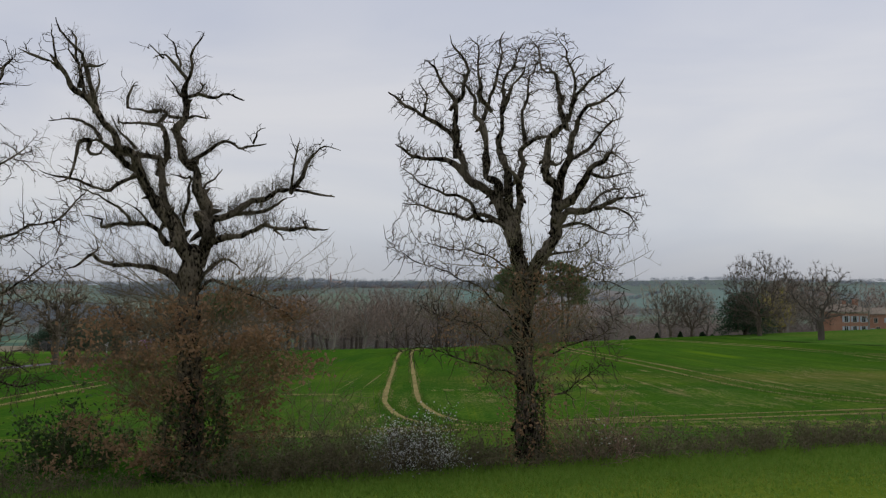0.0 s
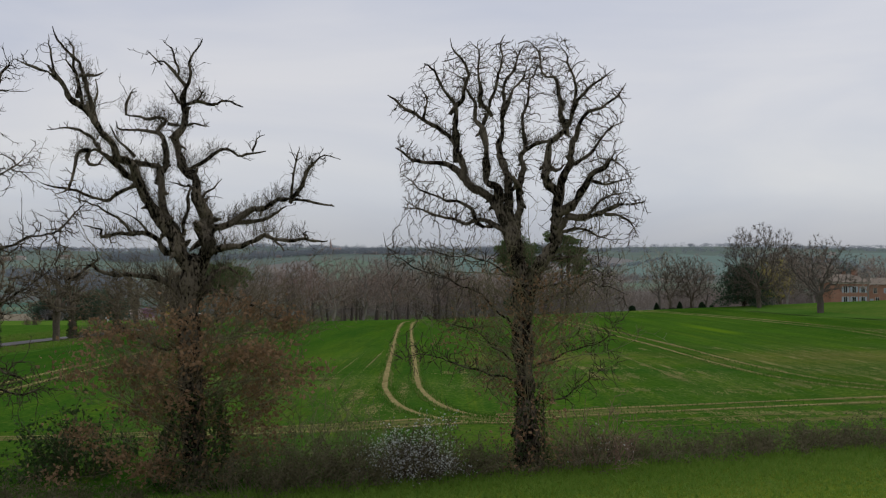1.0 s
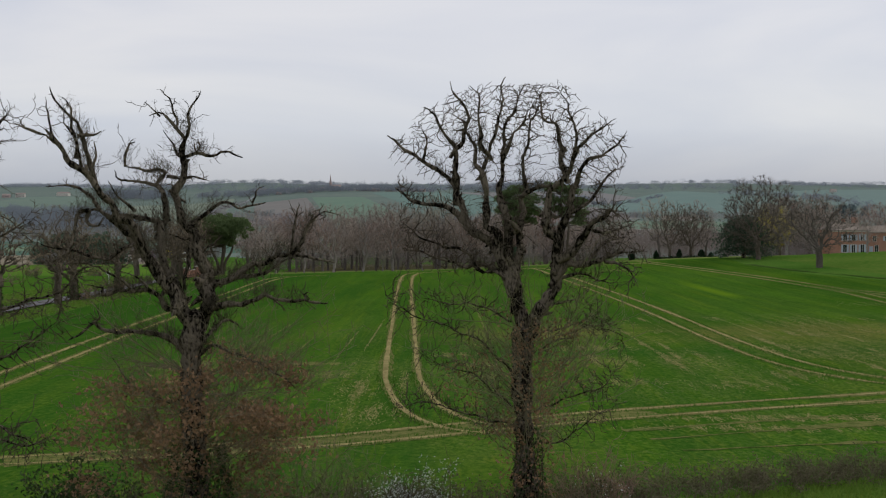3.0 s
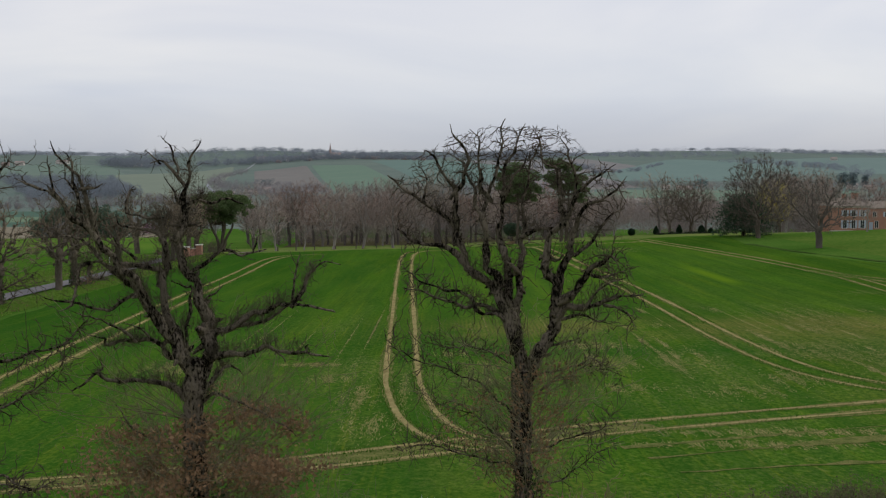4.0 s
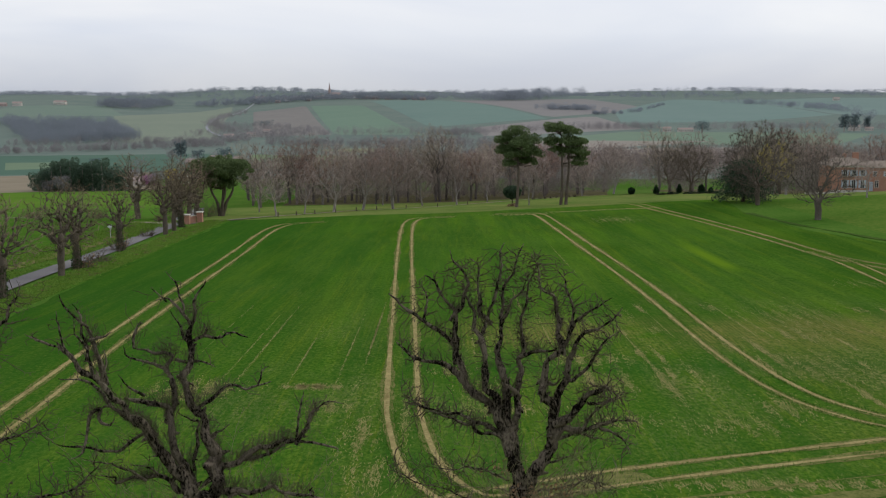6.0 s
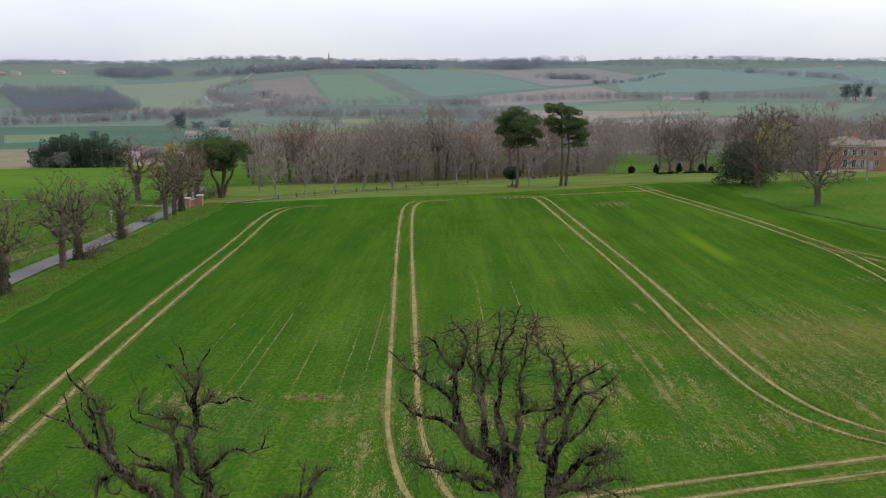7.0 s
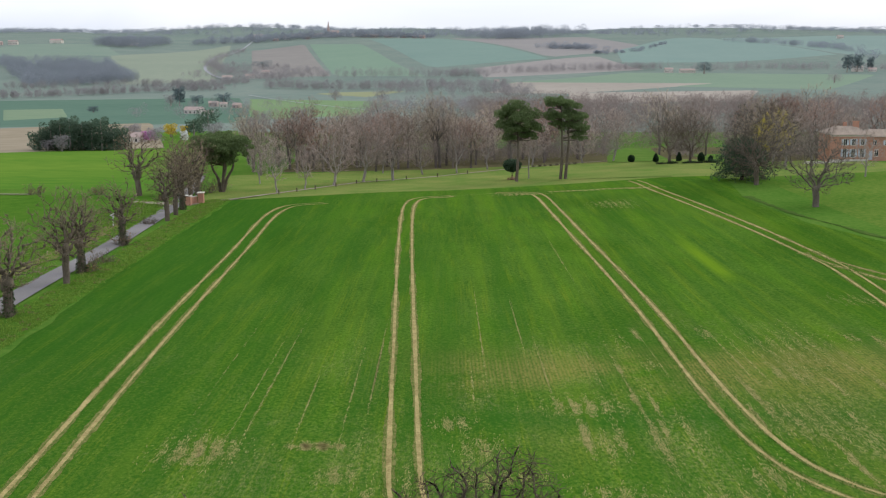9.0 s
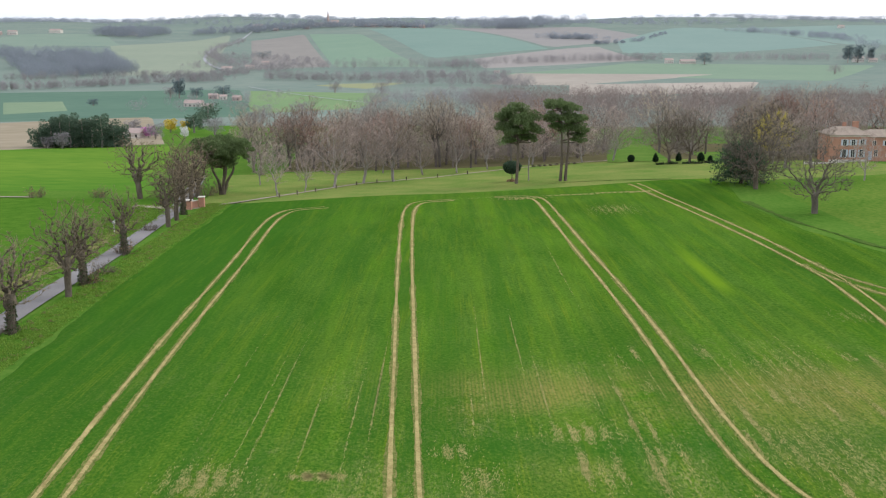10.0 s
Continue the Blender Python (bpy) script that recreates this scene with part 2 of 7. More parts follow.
CONIFER_FAR = leafy("conifer_foliage", (0.060, 0.100, 0.070), (0.115, 0.165, 0.105), 0.7)
NEEDLE_DARK = leafy("dark_needles", (0.034, 0.064, 0.040), (0.080, 0.120, 0.066), 0.6)
BOX = leafy("clipped_box", (0.012, 0.030, 0.014), (0.030, 0.055, 0.025), 0.6)
GRASS_TUFT = leafy("grass_blades", (0.100, 0.205, 0.022), (0.210, 0.310, 0.055), 0.6)
STRAW = leafy("dry_grass", (0.13, 0.12, 0.05), (0.27, 0.23, 0.11), 0.8)
GRASS = material("meadow_grass", (0.046, 0.120, 0.015), (0.092, 0.162, 0.028), 18.0, 0.85, 0.05, 22, contrast=0.15)
NEAR_GRASS = material("near_grass", (0.084, 0.138, 0.013), (0.160, 0.200, 0.028), 3.0, 0.8, 0.05, 30, contrast=0.15)
LAWN = material("mown_lawn", (0.074, 0.146, 0.026), (0.185, 0.200, 0.060), 9.0, 0.85, 0.03, 24, contrast=0.16)
MEADOW = material("meadow_sward", (0.045, 0.119, 0.014), (0.118, 0.168, 0.032), 22.0, 0.9, 0.03, 30, contrast=0.16)
RIDE = material("shaded_ride_grass", (0.050, 0.128, 0.020), (0.120, 0.176, 0.040), 9.0, 0.85, 0.03, 24, contrast=0.16)
VERGE = material("rough_verge", (0.032, 0.102, 0.010), (0.080, 0.150, 0.020), 2.4, 0.9, 0.05, 12, contrast=0.15)
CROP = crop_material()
CROP_LEFT = material("bright_crop", (0.052, 0.140, 0.018), (0.122, 0.200, 0.029), 40.0, 0.75, 0, 14, stretch=(0.35, 1.6, 1))
# far ground cover, paled and greyed to stand for distance haze
HAZED_GRASS = material("hazed_far_pasture", (0.132, 0.176, 0.150), (0.182, 0.216, 0.182), 160.0, 0.95, 0, 9)
THIN_CROP = material("thin_trodden_crop", (0.070, 0.100, 0.022), (0.190, 0.180, 0.062), 0.5, 0.95, 0.02, 8, contrast=0.1)
SOIL = material("rut_soil", (0.180, 0.148, 0.058), (0.365, 0.305, 0.132), 1.4, 0.95, 0.02, 9, contrast=0.14)
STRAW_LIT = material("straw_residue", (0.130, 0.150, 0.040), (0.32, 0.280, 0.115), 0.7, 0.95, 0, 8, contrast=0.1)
DITCH = material("dark_ditch_grass", (0.036, 0.082, 0.014), (0.078, 0.120, 0.028), 2.0, 0.95, 0.02, 12)
# tiles and brick of far houses, washed out in colour for haze
ROOF_HAZED = material("hazed_tiles", (0.30, 0.235, 0.21), (0.39, 0.315, 0.28), 8.0, 0.9)
BRICK_HAZED = material("hazed_brick", (0.33, 0.255, 0.225), (0.42, 0.335, 0.30), 8.0, 0.9)
ASPHALT = material("worn_asphalt", (0.15, 0.144, 0.140), (0.225, 0.216, 0.210), 6.0, 0.85, 0.01, 40)
GRAVEL = material("gravel_path", (0.20, 0.175, 0.125), (0.31, 0.275, 0.21), 4.0, 0.95, 0.01, 30)
LITTER = material("woodland_floor", (0.066, 0.066, 0.030), (0.125, 0.108, 0.060), 9.0, 0.95, 0.02, 14)
BRICK = material("pink_brick", (0.33, 0.170, 0.115), (0.46, 0.260, 0.185), 1.6, 0.9, 0.01, 18)
ROOF = material("canal_tiles", (0.20, 0.165, 0.130), (0.33, 0.275, 0.222), 1.4, 0.9, 0.03, 8, stretch=(1, 0.3, 1))
STONE = material("pale_stone", (0.45, 0.42, 0.36), (0.66, 0.62, 0.54), 1.0, 0.9, 0.01, 14)
PLASTER_FAR = material("weathered_plaster", (0.42, 0.38, 0.33), (0.58, 0.54, 0.48), 3.0, 0.9)
PLASTER = material("white_plaster", (0.62, 0.60, 0.55), (0.80, 0.78, 0.73), 2.0, 0.85, 0, 10)
SHUTTER = material("grey_blue_shutters", (0.36, 0.41, 0.46), (0.48, 0.53, 0.58), 0.6, 0.6)
GLASS = material("window_glass", (0.02, 0.025, 0.03), (0.04, 0.045, 0.05), 2.0, 0.08, specular=0.6)
METAL = material("painted_metal", (0.55, 0.56, 0.57), (0.68, 0.68, 0.68), 0.8, 0.4)


# ---- mesh helpers ----
def link_mesh(name, verts, quads, mat, parent=None, label="", tris=None, smooth=False, far_mat=None):
    """ONE mesh object from arrays of corners and faces."""
    me = bpy.data.meshes.new(name)
    verts = np.asarray(verts, dtype=np.float32)
    loops, starts, at = [], [], 0
    for faces, k in ((quads, 4), (tris, 3)):
        if faces is not None and len(faces):
            faces = np.asarray(faces, dtype=np.int32)
            loops.append(faces.ravel())
            starts.append(at + np.arange(len(faces)) * k)
            at += faces.size
    loops, starts = np.concatenate(loops), np.concatenate(starts).astype(np.int32)
    me.vertices.add(len(verts))
    me.vertices.foreach_set("co", verts.ravel())
    me.loops.add(len(loops))
    me.loops.foreach_set("vertex_index", loops)
    me.polygons.add(len(starts))
    me.polygons.foreach_set("loop_start", starts)
    if smooth:
        me.polygons.foreach_set("use_smooth", np.ones(len(starts), dtype=bool))
    me.materials.append(mat)
    if far_mat is not None:
        me.materials.append(far_mat[0])
        me.polygons.foreach_set("material_index", far_mat[1].astype(np.int32))
    me.update(calc_edges=True)
    ob = new(name, me)
    if parent is not None:
        ob.parent = parent
    if label:
        ob["label"] = label
    return ob


def part(name, bm, mat, parent, label=""):
    me = bpy.data.meshes.new(name)
    bm.to_mesh(me)
    bm.free()
    me.materials.append(mat)
    ob = new(name, me)
    if parent is not None:
        ob.parent = parent
    if label:
        ob["label"] = label
    return ob


def boxes(*specs, bevel=0.0):
    """A bmesh of boxes, each (x0, x1, y0, y1, z0, z1)."""
    bm = bmesh.new()
    for x0, x1, y0, y1, z0, z1 in specs:
        m = Matrix.Translation(((x0 + x1) / 2, (y0 + y1) / 2, (z0 + z1) / 2)) @ Matrix.Diagonal((x1 - x0, y1 - y0, z1 - z0, 1))
        bmesh.ops.create_cube(bm, size=1, matrix=m)
    if bevel:
        bmesh.ops.bevel(bm, geom=bm.edges[:], offset=bevel, segments=1, affect="EDGES")
    return bm


def thing(name, at, label, category, group="", kind="", turn=0.0):
    ob = new(name)
    ob.matrix_basis = pose(*at, 0, 0, turn)
    return tagged(ob, label, category, group, kind)


class Tubes:
    """Branches gathered by their number of points, then swept as tapering tubes in one go."""

    def __init__(self):
        self.lots = {}

    def add(self, pts, radii, sides=3):
        self.lots.setdefault((len(pts), sides), []).append((pts, radii))

    def arrays(self):
        all_v, all_q, base = [], [], 0
        for (n, k), lot in self.lots.items():
            p = np.array([b[0] for b in lot], dtype=float)
            r = np.array([b[1] for b in lot], dtype=float)
            d = np.gradient(p, axis=1)
            d /= np.linalg.norm(d, axis=2, keepdims=True) + 1e-9
            ref = np.where(np.abs(d[:, :1, 2:3]) > 0.8, np.array([[[1.0, 0, 0]]]), np.array([[[0, 0, 1.0]]]))
            u = np.cross(d, np.broadcast_to(ref, d.shape))
            u /= np.linalg.norm(u, axis=2, keepdims=True) + 1e-9
            w = np.cross(d, u)
            a = np.arange(k) * (2 * math.pi / k)
            ring = p[:, :, None] + r[:, :, None, None] * (u[:, :, None] * np.cos(a)[None, None, :, None] + w[:, :, None] * np.sin(a)[None, None, :, None])
            m = len(lot)
            idx = base + np.arange(m * n * k).reshape(m, n, k)
            nxt = np.roll(idx, -1, axis=2)
            all_q.append(np.stack([idx[:, :-1], nxt[:, :-1], nxt[:, 1:], idx[:, 1:]], axis=-1).reshape(-1, 4))
            all_v.append(ring.reshape(-1, 3))
            base += m * n * k
        return np.concatenate(all_v), np.concatenate(all_q)

    def make(self, name, mat, parent, label="", smooth=True, extra=None):
        if not self.lots:
            return None
        v, q = self.arrays()
        tris = None
        if extra is not None:
            tris = extra[1] + len(v)
            v = np.concatenate([v, extra[0]])
        return link_mesh(name, v, q, mat, parent, label, tris=tris, smooth=smooth)


def smooth_line(pts, per=4, wobble=0.0, rng=None):
    """A curve through the points (Catmull-Rom), with a slight gnarl."""
    p = np.array(pts, dtype=float)
    p = np.vstack([2 * p[0] - p[1], p, 2 * p[-1] - p[-2]])
    out = []
    for i in range(1, len(p) - 2):
        for j in range(per):
            t = j / per
            out.append(0.5 * (2 * p[i] + (p[i + 1] - p[i - 1]) * t + (2 * p[i - 1] - 5 * p[i] + 4 * p[i + 1] - p[i + 2]) * t * t
                              + (3 * p[i] - p[i - 1] - 3 * p[i + 1] + p[i + 2]) * t ** 3))
    out.append(p[-2])
    out = np.array(out)
    if wobble and rng is not None:
        out[1:] += rng.normal(0, wobble, (len(out) - 1, 3))
    return out


def unit(v):
    return v / (np.linalg.norm(v) + 1e-9)


def sprout(rng, start, way, length, n, bend=0.25, lift=0.0):
    """A crooked shoot of n points."""
    pts, d = [np.array(start)], unit(np.array(way))
    for i in range(n - 1):
        d = unit(d + rng.normal(0, bend, 3) + np.array([0, 0, lift]))
        pts.append(pts[-1] + d * length / (n - 1))
    return np.array(pts)


def twigs_on(rng, tubes, line, radius, count, length, depth, lift=0.12, spread=0.9, bend=0.28, thin=0.5, least=0.006, t0=0.15, kids=4, seg=4):
    """Side shoots along a line, each with its own side shoots."""
    n = len(line)
    for _ in range(count):
        t = t0 + (1 - t0) * rng.random() ** 0.8
        i = min(int(t * (n - 1)), n - 2)
        f = t * (n - 1) - i
        start = line[i] * (1 - f) + line[i + 1] * f
        d = unit(line[i + 1] - line[i])
        side = unit(np.cross(d, rng.normal(0, 1, 3)))
        way = unit(d * (1 - spread * 0.6) + side * spread + np.array([0, 0, lift]))
        size = length * (0.45 + 0.75 * rng.random()) * (1.1 - 0.45 * t)
        r = max(radius * thin * (1 - 0.5 * t) * (0.6 + 0.5 * rng.random()), least)
        m = seg + 1 if depth > 1 else seg
        shoot = sprout(rng, start, way, size, m, bend, lift)
        tubes.add(shoot, np.linspace(r, max(least * 0.7, r * 0.3), m), 4 if r > 0.03 else 3)
        if depth > 1:
            twigs_on(rng, tubes, shoot, r, kids, size * 0.55, depth - 1, lift, spread, bend, 0.6, least, 0.2, kids, seg)


def leaves_at(rng, centres, size, narrow=0.6, upright=0.0):
    """Quads of random turn at the centres: corners and faces."""
    c = np.asarray(centres, dtype=float)
    n = len(c)
    a = rng.normal(0, 1, (n, 3))
    a[:, 2] += upright * 3
    a /= np.linalg.norm(a, axis=1, keepdims=True)
    b = np.cross(a, rng.normal(0, 1, (n, 3)))
    b /= np.linalg.norm(b, axis=1, keepdims=True) + 1e-9
    s = size * (0.55 + 0.9 * rng.random((n, 1)))
    v = np.stack([c - a * s, c - b * s * narrow, c + a * s, c + b * s * narrow], axis=1).reshape(-1, 3)
    return v, np.arange(4 * n).reshape(n, 4)


def leaf_part(rng, name, centres, size, mat, parent, label="", narrow=0.6, upright=0.0):
    v, q = leaves_at(rng, centres, size, narrow, upright)
    return link_mesh(name, v, q, mat, parent, label)


def grow(rng, pts, ways, shut, aims, step, wander=0.12, swerve=0.6, arc=0.06, thrift=0.5, paths=None):
    """Branches from a set of points to each aim in turn; returns the places, ways and parents of all nodes."""
    n = len(pts)
    cap = n + len(aims) * 12
    p, d, up = np.zeros((cap, 3)), np.zeros((cap, 3)), np.full(cap, -1)
    p[:n], d[:n] = pts, ways
    bar = np.zeros(cap)
    bar[:n] = np.where(shut, 1e9, 0)
    path = np.zeros(cap)
    if paths is not None:
        path[:n] = paths
    for aim in aims:
        v = aim - p[:n]
        far = np.sqrt((v * v).sum(1)) + 1e-6
        cost = far * (1 + swerve * (1 - (v * d[:n]).sum(1) / far)) + bar[:n] + thrift * path[:n]
        j = int(np.argmin(cost))
        m = min(12, max(1, int(math.ceil(far[j] / step))))
        if n + m > cap:
            break
        q, bow = j, d[j] * far[j] * arc
        for s in range(1, m + 1):
            t = s / m
            x = p[j] + v[j] * t + bow * math.sin(math.pi * t) + (rng.normal(0, wander * far[j] / m, 3) if s < m else 0)
            w = x - p[q]
            p[n], d[n], up[n] = x, w / (np.linalg.norm(w) + 1e-9), q
            path[n] = path[q] + np.linalg.norm(w)
            q = n
            n += 1
    return p[:n], d[:n], up[:n]


def thicken(up, first, least, most=None, power=2.3):
    """Radii from the tips down to the root, by the number of tips each node carries."""
    n = len(up)
    tips = np.zeros(n)
    has = np.zeros(n, bool)
    has[up[up >= 0]] = True
    tips[~has] = 1
    for i in range(n - 1, first - 1, -1):
        if up[i] >= 0:
            tips[up[i]] += tips[i]
    if most is not None:
        power = math.log(max(tips.max(), 2)) / math.log(most / least)
    return least * np.maximum(tips, 1) ** (1 / power), tips


def limbs_of(p, up, rad, tips, first, wood, fine, split, cap=None):
    """The nodes as tapering tubes, each line following its heaviest child; thick lines go to the wood, thin ones to the fine twigs."""
    n = len(up)
    heir = np.full(n, -1)
    for i in range(first, n):
        j = up[i]
        if j >= 0 and (heir[j] < 0 or tips[i] > tips[heir[j]]):
            heir[j] = i
    for i in range(first, n):
        j = up[i]
        if j < 0 or (heir[j] == i and j >= first):
            continue
        line, r = [p[j], p[i]], [rad[i], rad[i]]
        k = heir[i]
        while k >= 0:
            line.append(p[k])
            r.append(rad[k])
            k = heir[k]
        r = np.array(r)
        if cap is not None and j < first:
            r = np.minimum(r, cap[j] * 0.62)
        r[-1] *= 0.55
        (wood if r[0] > split else fine).add(np.array(line), r, 8 if r[0] > 0.16 else 5 if r[0] > 0.05 else 3)


def spikes(rng, p, d, count, length, radius, spread, lift, weight=None):
    """Fine straight tapering twigs at the given nodes: corners and faces."""
    i = rng.choice(len(p), count, p=None if weight is None else weight / weight.sum())
    w = d[i] * 0.7 + rng.normal(0, spread, (count, 3)) + np.array([0, 0, lift])
    w /= np.linalg.norm(w, axis=1, keepdims=True) + 1e-9
    u = np.cross(w, rng.normal(0, 1, (count, 3)))
    u /= np.linalg.norm(u, axis=1, keepdims=True) + 1e-9
    v = np.cross(w, u)
    s = length * (0.35 + 0.9 * rng.random((count, 1)))
    a = p[i] - d[i] * s * 0.15 * rng.random((count, 1))
    out = np.stack([a + u * radius, a - 0.5 * u * radius + 0.87 * v * radius, a - 0.5 * u * radius - 0.87 * v * radius, a + w * s], axis=1).reshape(-1, 3)
    q = np.arange(count)[:, None] * 4
    return out, np.concatenate([q + (0, 1, 3), q + (1, 2, 3), q + (2, 0, 3)])


def crooked(rng, tubes, p, d, count, length, radius, spread, lift, kink=0.16, weight=None):
    """Fine kinked shoots of three points at the given nodes."""
    i = rng.choice(len(p), count, p=None if weight is None else weight / weight.sum())
    w = d[i] * 0.7 + rng.normal(0, spread, (count, 3)) + np.array([0, 0, lift])
    w /= np.linalg.norm(w, axis=1, keepdims=True) + 1e-9
    s = length * (0.35 + 0.9 * rng.random((count, 1)))
    b = p[i] + w * s * 0.5 + rng.normal(0, kink, (count, 3)) * s * 0.5
    c = p[i] + w * s + rng.normal(0, kink, (count, 3)) * s
    for x, y, z in zip(p[i], b, c):
        tubes.add(np.array([x, y, z]), np.array([radius, radius * 0.8, radius * 0.4]), 3)


# ---- the lie of the land ----
FAR_Y = np.array([300, 470, 700, 1000, 1500, 1750, 2100, 2600, 3100, 3600, 4200, 5200.0])
FAR_Z = np.array([-12, -23.5, -32, -44, -51, -50, -42, -27, -13, 0, 14, 26.0])
FAR_M = np.array([(FAR_Z[min(k + 1, 11)] - FAR_Z[max(k - 1, 0)]) / (FAR_Y[min(k + 1, 11)] - FAR_Y[max(k - 1, 0)]) for k in range(12)])


def ease(a, b, t):
    t = np.clip((t - a) / (b - a), 0, 1)
    return t * t * (3 - 2 * t)


def ground(x, y):
    """Height of the land: a bank, the falling field, the valley, the far hills."""
    x, y = np.asarray(x, dtype=float), np.asarray(y, dtype=float)
    xc = np.clip(x, -70, 110)
    slope = 0.0385 - np.where(xc < 0, 0.0001 * xc, 0.00024 * xc)
    near = 0.4 - 0.9 * ease(32, 43, y) - np.maximum(0, y - 42) * slope - (0.04 + 0.036 * ease(60, 100, x)) * np.maximum(0, y - 222)
    i = np.clip(np.searchsorted(FAR_Y, y) - 1, 0, 10)
    h = FAR_Y[i + 1] - FAR_Y[i]
    t = np.clip((y - FAR_Y[i]) / h, 0, 1)
    z = ((2 * t ** 3 - 3 * t * t + 1) * FAR_Z[i] + (t ** 3 - 2 * t * t + t) * h * FAR_M[i]
         + (3 * t * t - 2 * t ** 3) * FAR_Z[i + 1] + (t ** 3 - t * t) * h * FAR_M[i + 1])
    z = z + ease(1500, 2600, y) * (9 * np.sin(x * 0.0031 + 0.6) * np.cos(y * 0.0021) + 6 * np.sin(x * 0.0067 + y * 0.003))
    w = ease(250, 420, y)
    return near * (1 - w) + z * w


def gz(x, y):
    return float(ground(x, y))


def on(x, y, sink=0.0):
    return (x, y, gz(x, y) - sink)


def drape(name, x, y, lift, mat, label="", kind="structure", parent=None, category="", far_mat=None, tuck=False):
    """A sheet over the land from grids of x and y."""
    x, y = np.asarray(x, float), np.asarray(y, float)
    lift = np.full(x.shape, lift, dtype=float)
    if tuck:
        for edge in (np.s_[0, :], np.s_[-1, :], np.s_[:, 0], np.s_[:, -1]):
            lift[edge] = -0.12 - 0.3 * (y[edge] > 500)
    v = np.stack([x, y, ground(x, y) + lift], axis=-1)
    n, m = x.shape
    idx = np.arange(n * m).reshape(n, m)
    q = np.stack([idx[:-1, :-1], idx[:-1, 1:], idx[1:, 1:], idx[1:, :-1]], axis=-1).reshape(-1, 4)
    a, b, c = v.reshape(-1, 3)[q[0, 0]], v.reshape(-1, 3)[q[0, 1]], v.reshape(-1, 3)[q[0, 3]]
    if np.cross(b - a, c - a)[2] < 0:
        q = q[:, ::-1]
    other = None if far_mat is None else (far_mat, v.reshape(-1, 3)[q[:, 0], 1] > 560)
    ob = link_mesh(name, v.reshape(-1, 3), q, mat, parent, smooth=True, far_mat=other)
    return tagged(ob, label, category, "", kind)


def ribbon(name, pts, width, lift, mat, label="", kind="structure", rng=None, ragged=0.0, step=1.5, category="", parent=None):
    """A strip over the land along a line, with uneven edges."""
    line = smooth_line([(px, py, 0) for px, py in pts], 12)
    seg = np.linalg.norm(np.diff(line, axis=0), axis=1)
    s = np.concatenate([[0], np.cumsum(seg)])
    n = max(4, int(s[-1] / step))
    at = np.linspace(0, s[-1], n)
    x, y = np.interp(at, s, line[:, 0]), np.interp(at, s, line[:, 1])
    dx, dy = np.gradient(x), np.gradient(y)
    k = np.hypot(dx, dy) + 1e-9
    wl_, wr_ = np.full(n, width / 2), np.full(n, width / 2)
    if rng is not None and ragged:
        slow = np.interp(np.arange(n), np.arange(0, n + 9, 9), rng.normal(0, ragged * 1.3, len(np.arange(0, n + 9, 9))))
        wl_, wr_ = np.maximum(0.05, wl_ + slow + rng.normal(0, ragged * 0.6, n)), np.maximum(0.05, wr_ + slow + rng.normal(0, ragged * 0.6, n))
    gx = np.stack([x - dy / k * wl_, x, x + dy / k * wr_], axis=1)
    gy = np.stack([y + dx / k * wl_, y, y - dx / k * wr_], axis=1)
    return drape(name, gx, gy, lift, mat, label, kind, parent, category)


def land():
    """One sheet round the camera to the horizon: fine towards the view, coarse behind."""
    fine = np.arange(-30, 30.01, 0.28)
    ang = np.radians(np.concatenate([np.arange(-180, -31, 6.0), fine, np.arange(34, 180, 6.0)]))
    r = [0.5, 8, 16, 22]
    while r[-1] < 4900:
        r.append(r[-1] + max(0.9, r[-1] * 0.024))
    r = np.array(r)
    ang = np.append(ang, ang[0] + 2 * math.pi)
    x, y = np.outer(r, np.sin(ang)), np.outer(r, np.cos(ang))
    return drape("ground", x, y, 0.0, GRASS, "rolling farmland under rough green grass", category="ground", far_mat=HAZED_GRASS)


land()


# ---- fields, tracks, roads ----
def quad_sheet(name, a, b, c, d, lift, mat, label, n=16, m=16, category="field"):
    """A draped four-cornered field; a-b is one edge, d-c the opposite one."""
    u, v = np.meshgrid(np.linspace(0, 1, n), np.linspace(0, 1, m), indexing="ij")
    co = [np.array(p, float) for p in (a, b, c, d)]
    p = ((1 - u) * (1 - v))[..., None] * co[0] + ((1 - u) * v)[..., None] * co[1] + (u * v)[..., None] * co[2] + (u * (1 - v))[..., None] * co[3]
    return drape(name, p[..., 0], p[..., 1], lift, mat, label, category=category, tuck=True)


def near_edge(x):
    return 30.3 + 0.36 * x


def far_edge(x):
    return np.interp(x, [-45, -31, -10, 14, 33, 50, 64], [213, 218, 225, 226.5, 230.5, 236, 233])


def crop_field():
    u, v = np.meshgrid(np.linspace(0, 1, 70), np.linspace(0, 1, 220), indexing="ij")
    left = np.interp(v, [0, 0.3, 0.6, 1.0], [-41, -40.5, -43, -43.8])
    right = np.interp(v, [0, 0.35, 0.5, 0.62, 0.78, 1.0], [84, 76, 64, 58.5, 57, 63])
    left = left + 0.3 * np.sin(v * 60) * np.sin(v * 31) + 0.12 * np.sin(v * 131)
    x = left + (right - left) * u
    y = near_edge(x) + (far_edge(x) - near_edge(x)) * v
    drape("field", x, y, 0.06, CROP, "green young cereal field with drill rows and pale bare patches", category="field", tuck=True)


crop_field()
rng = np.random.default_rng(5)
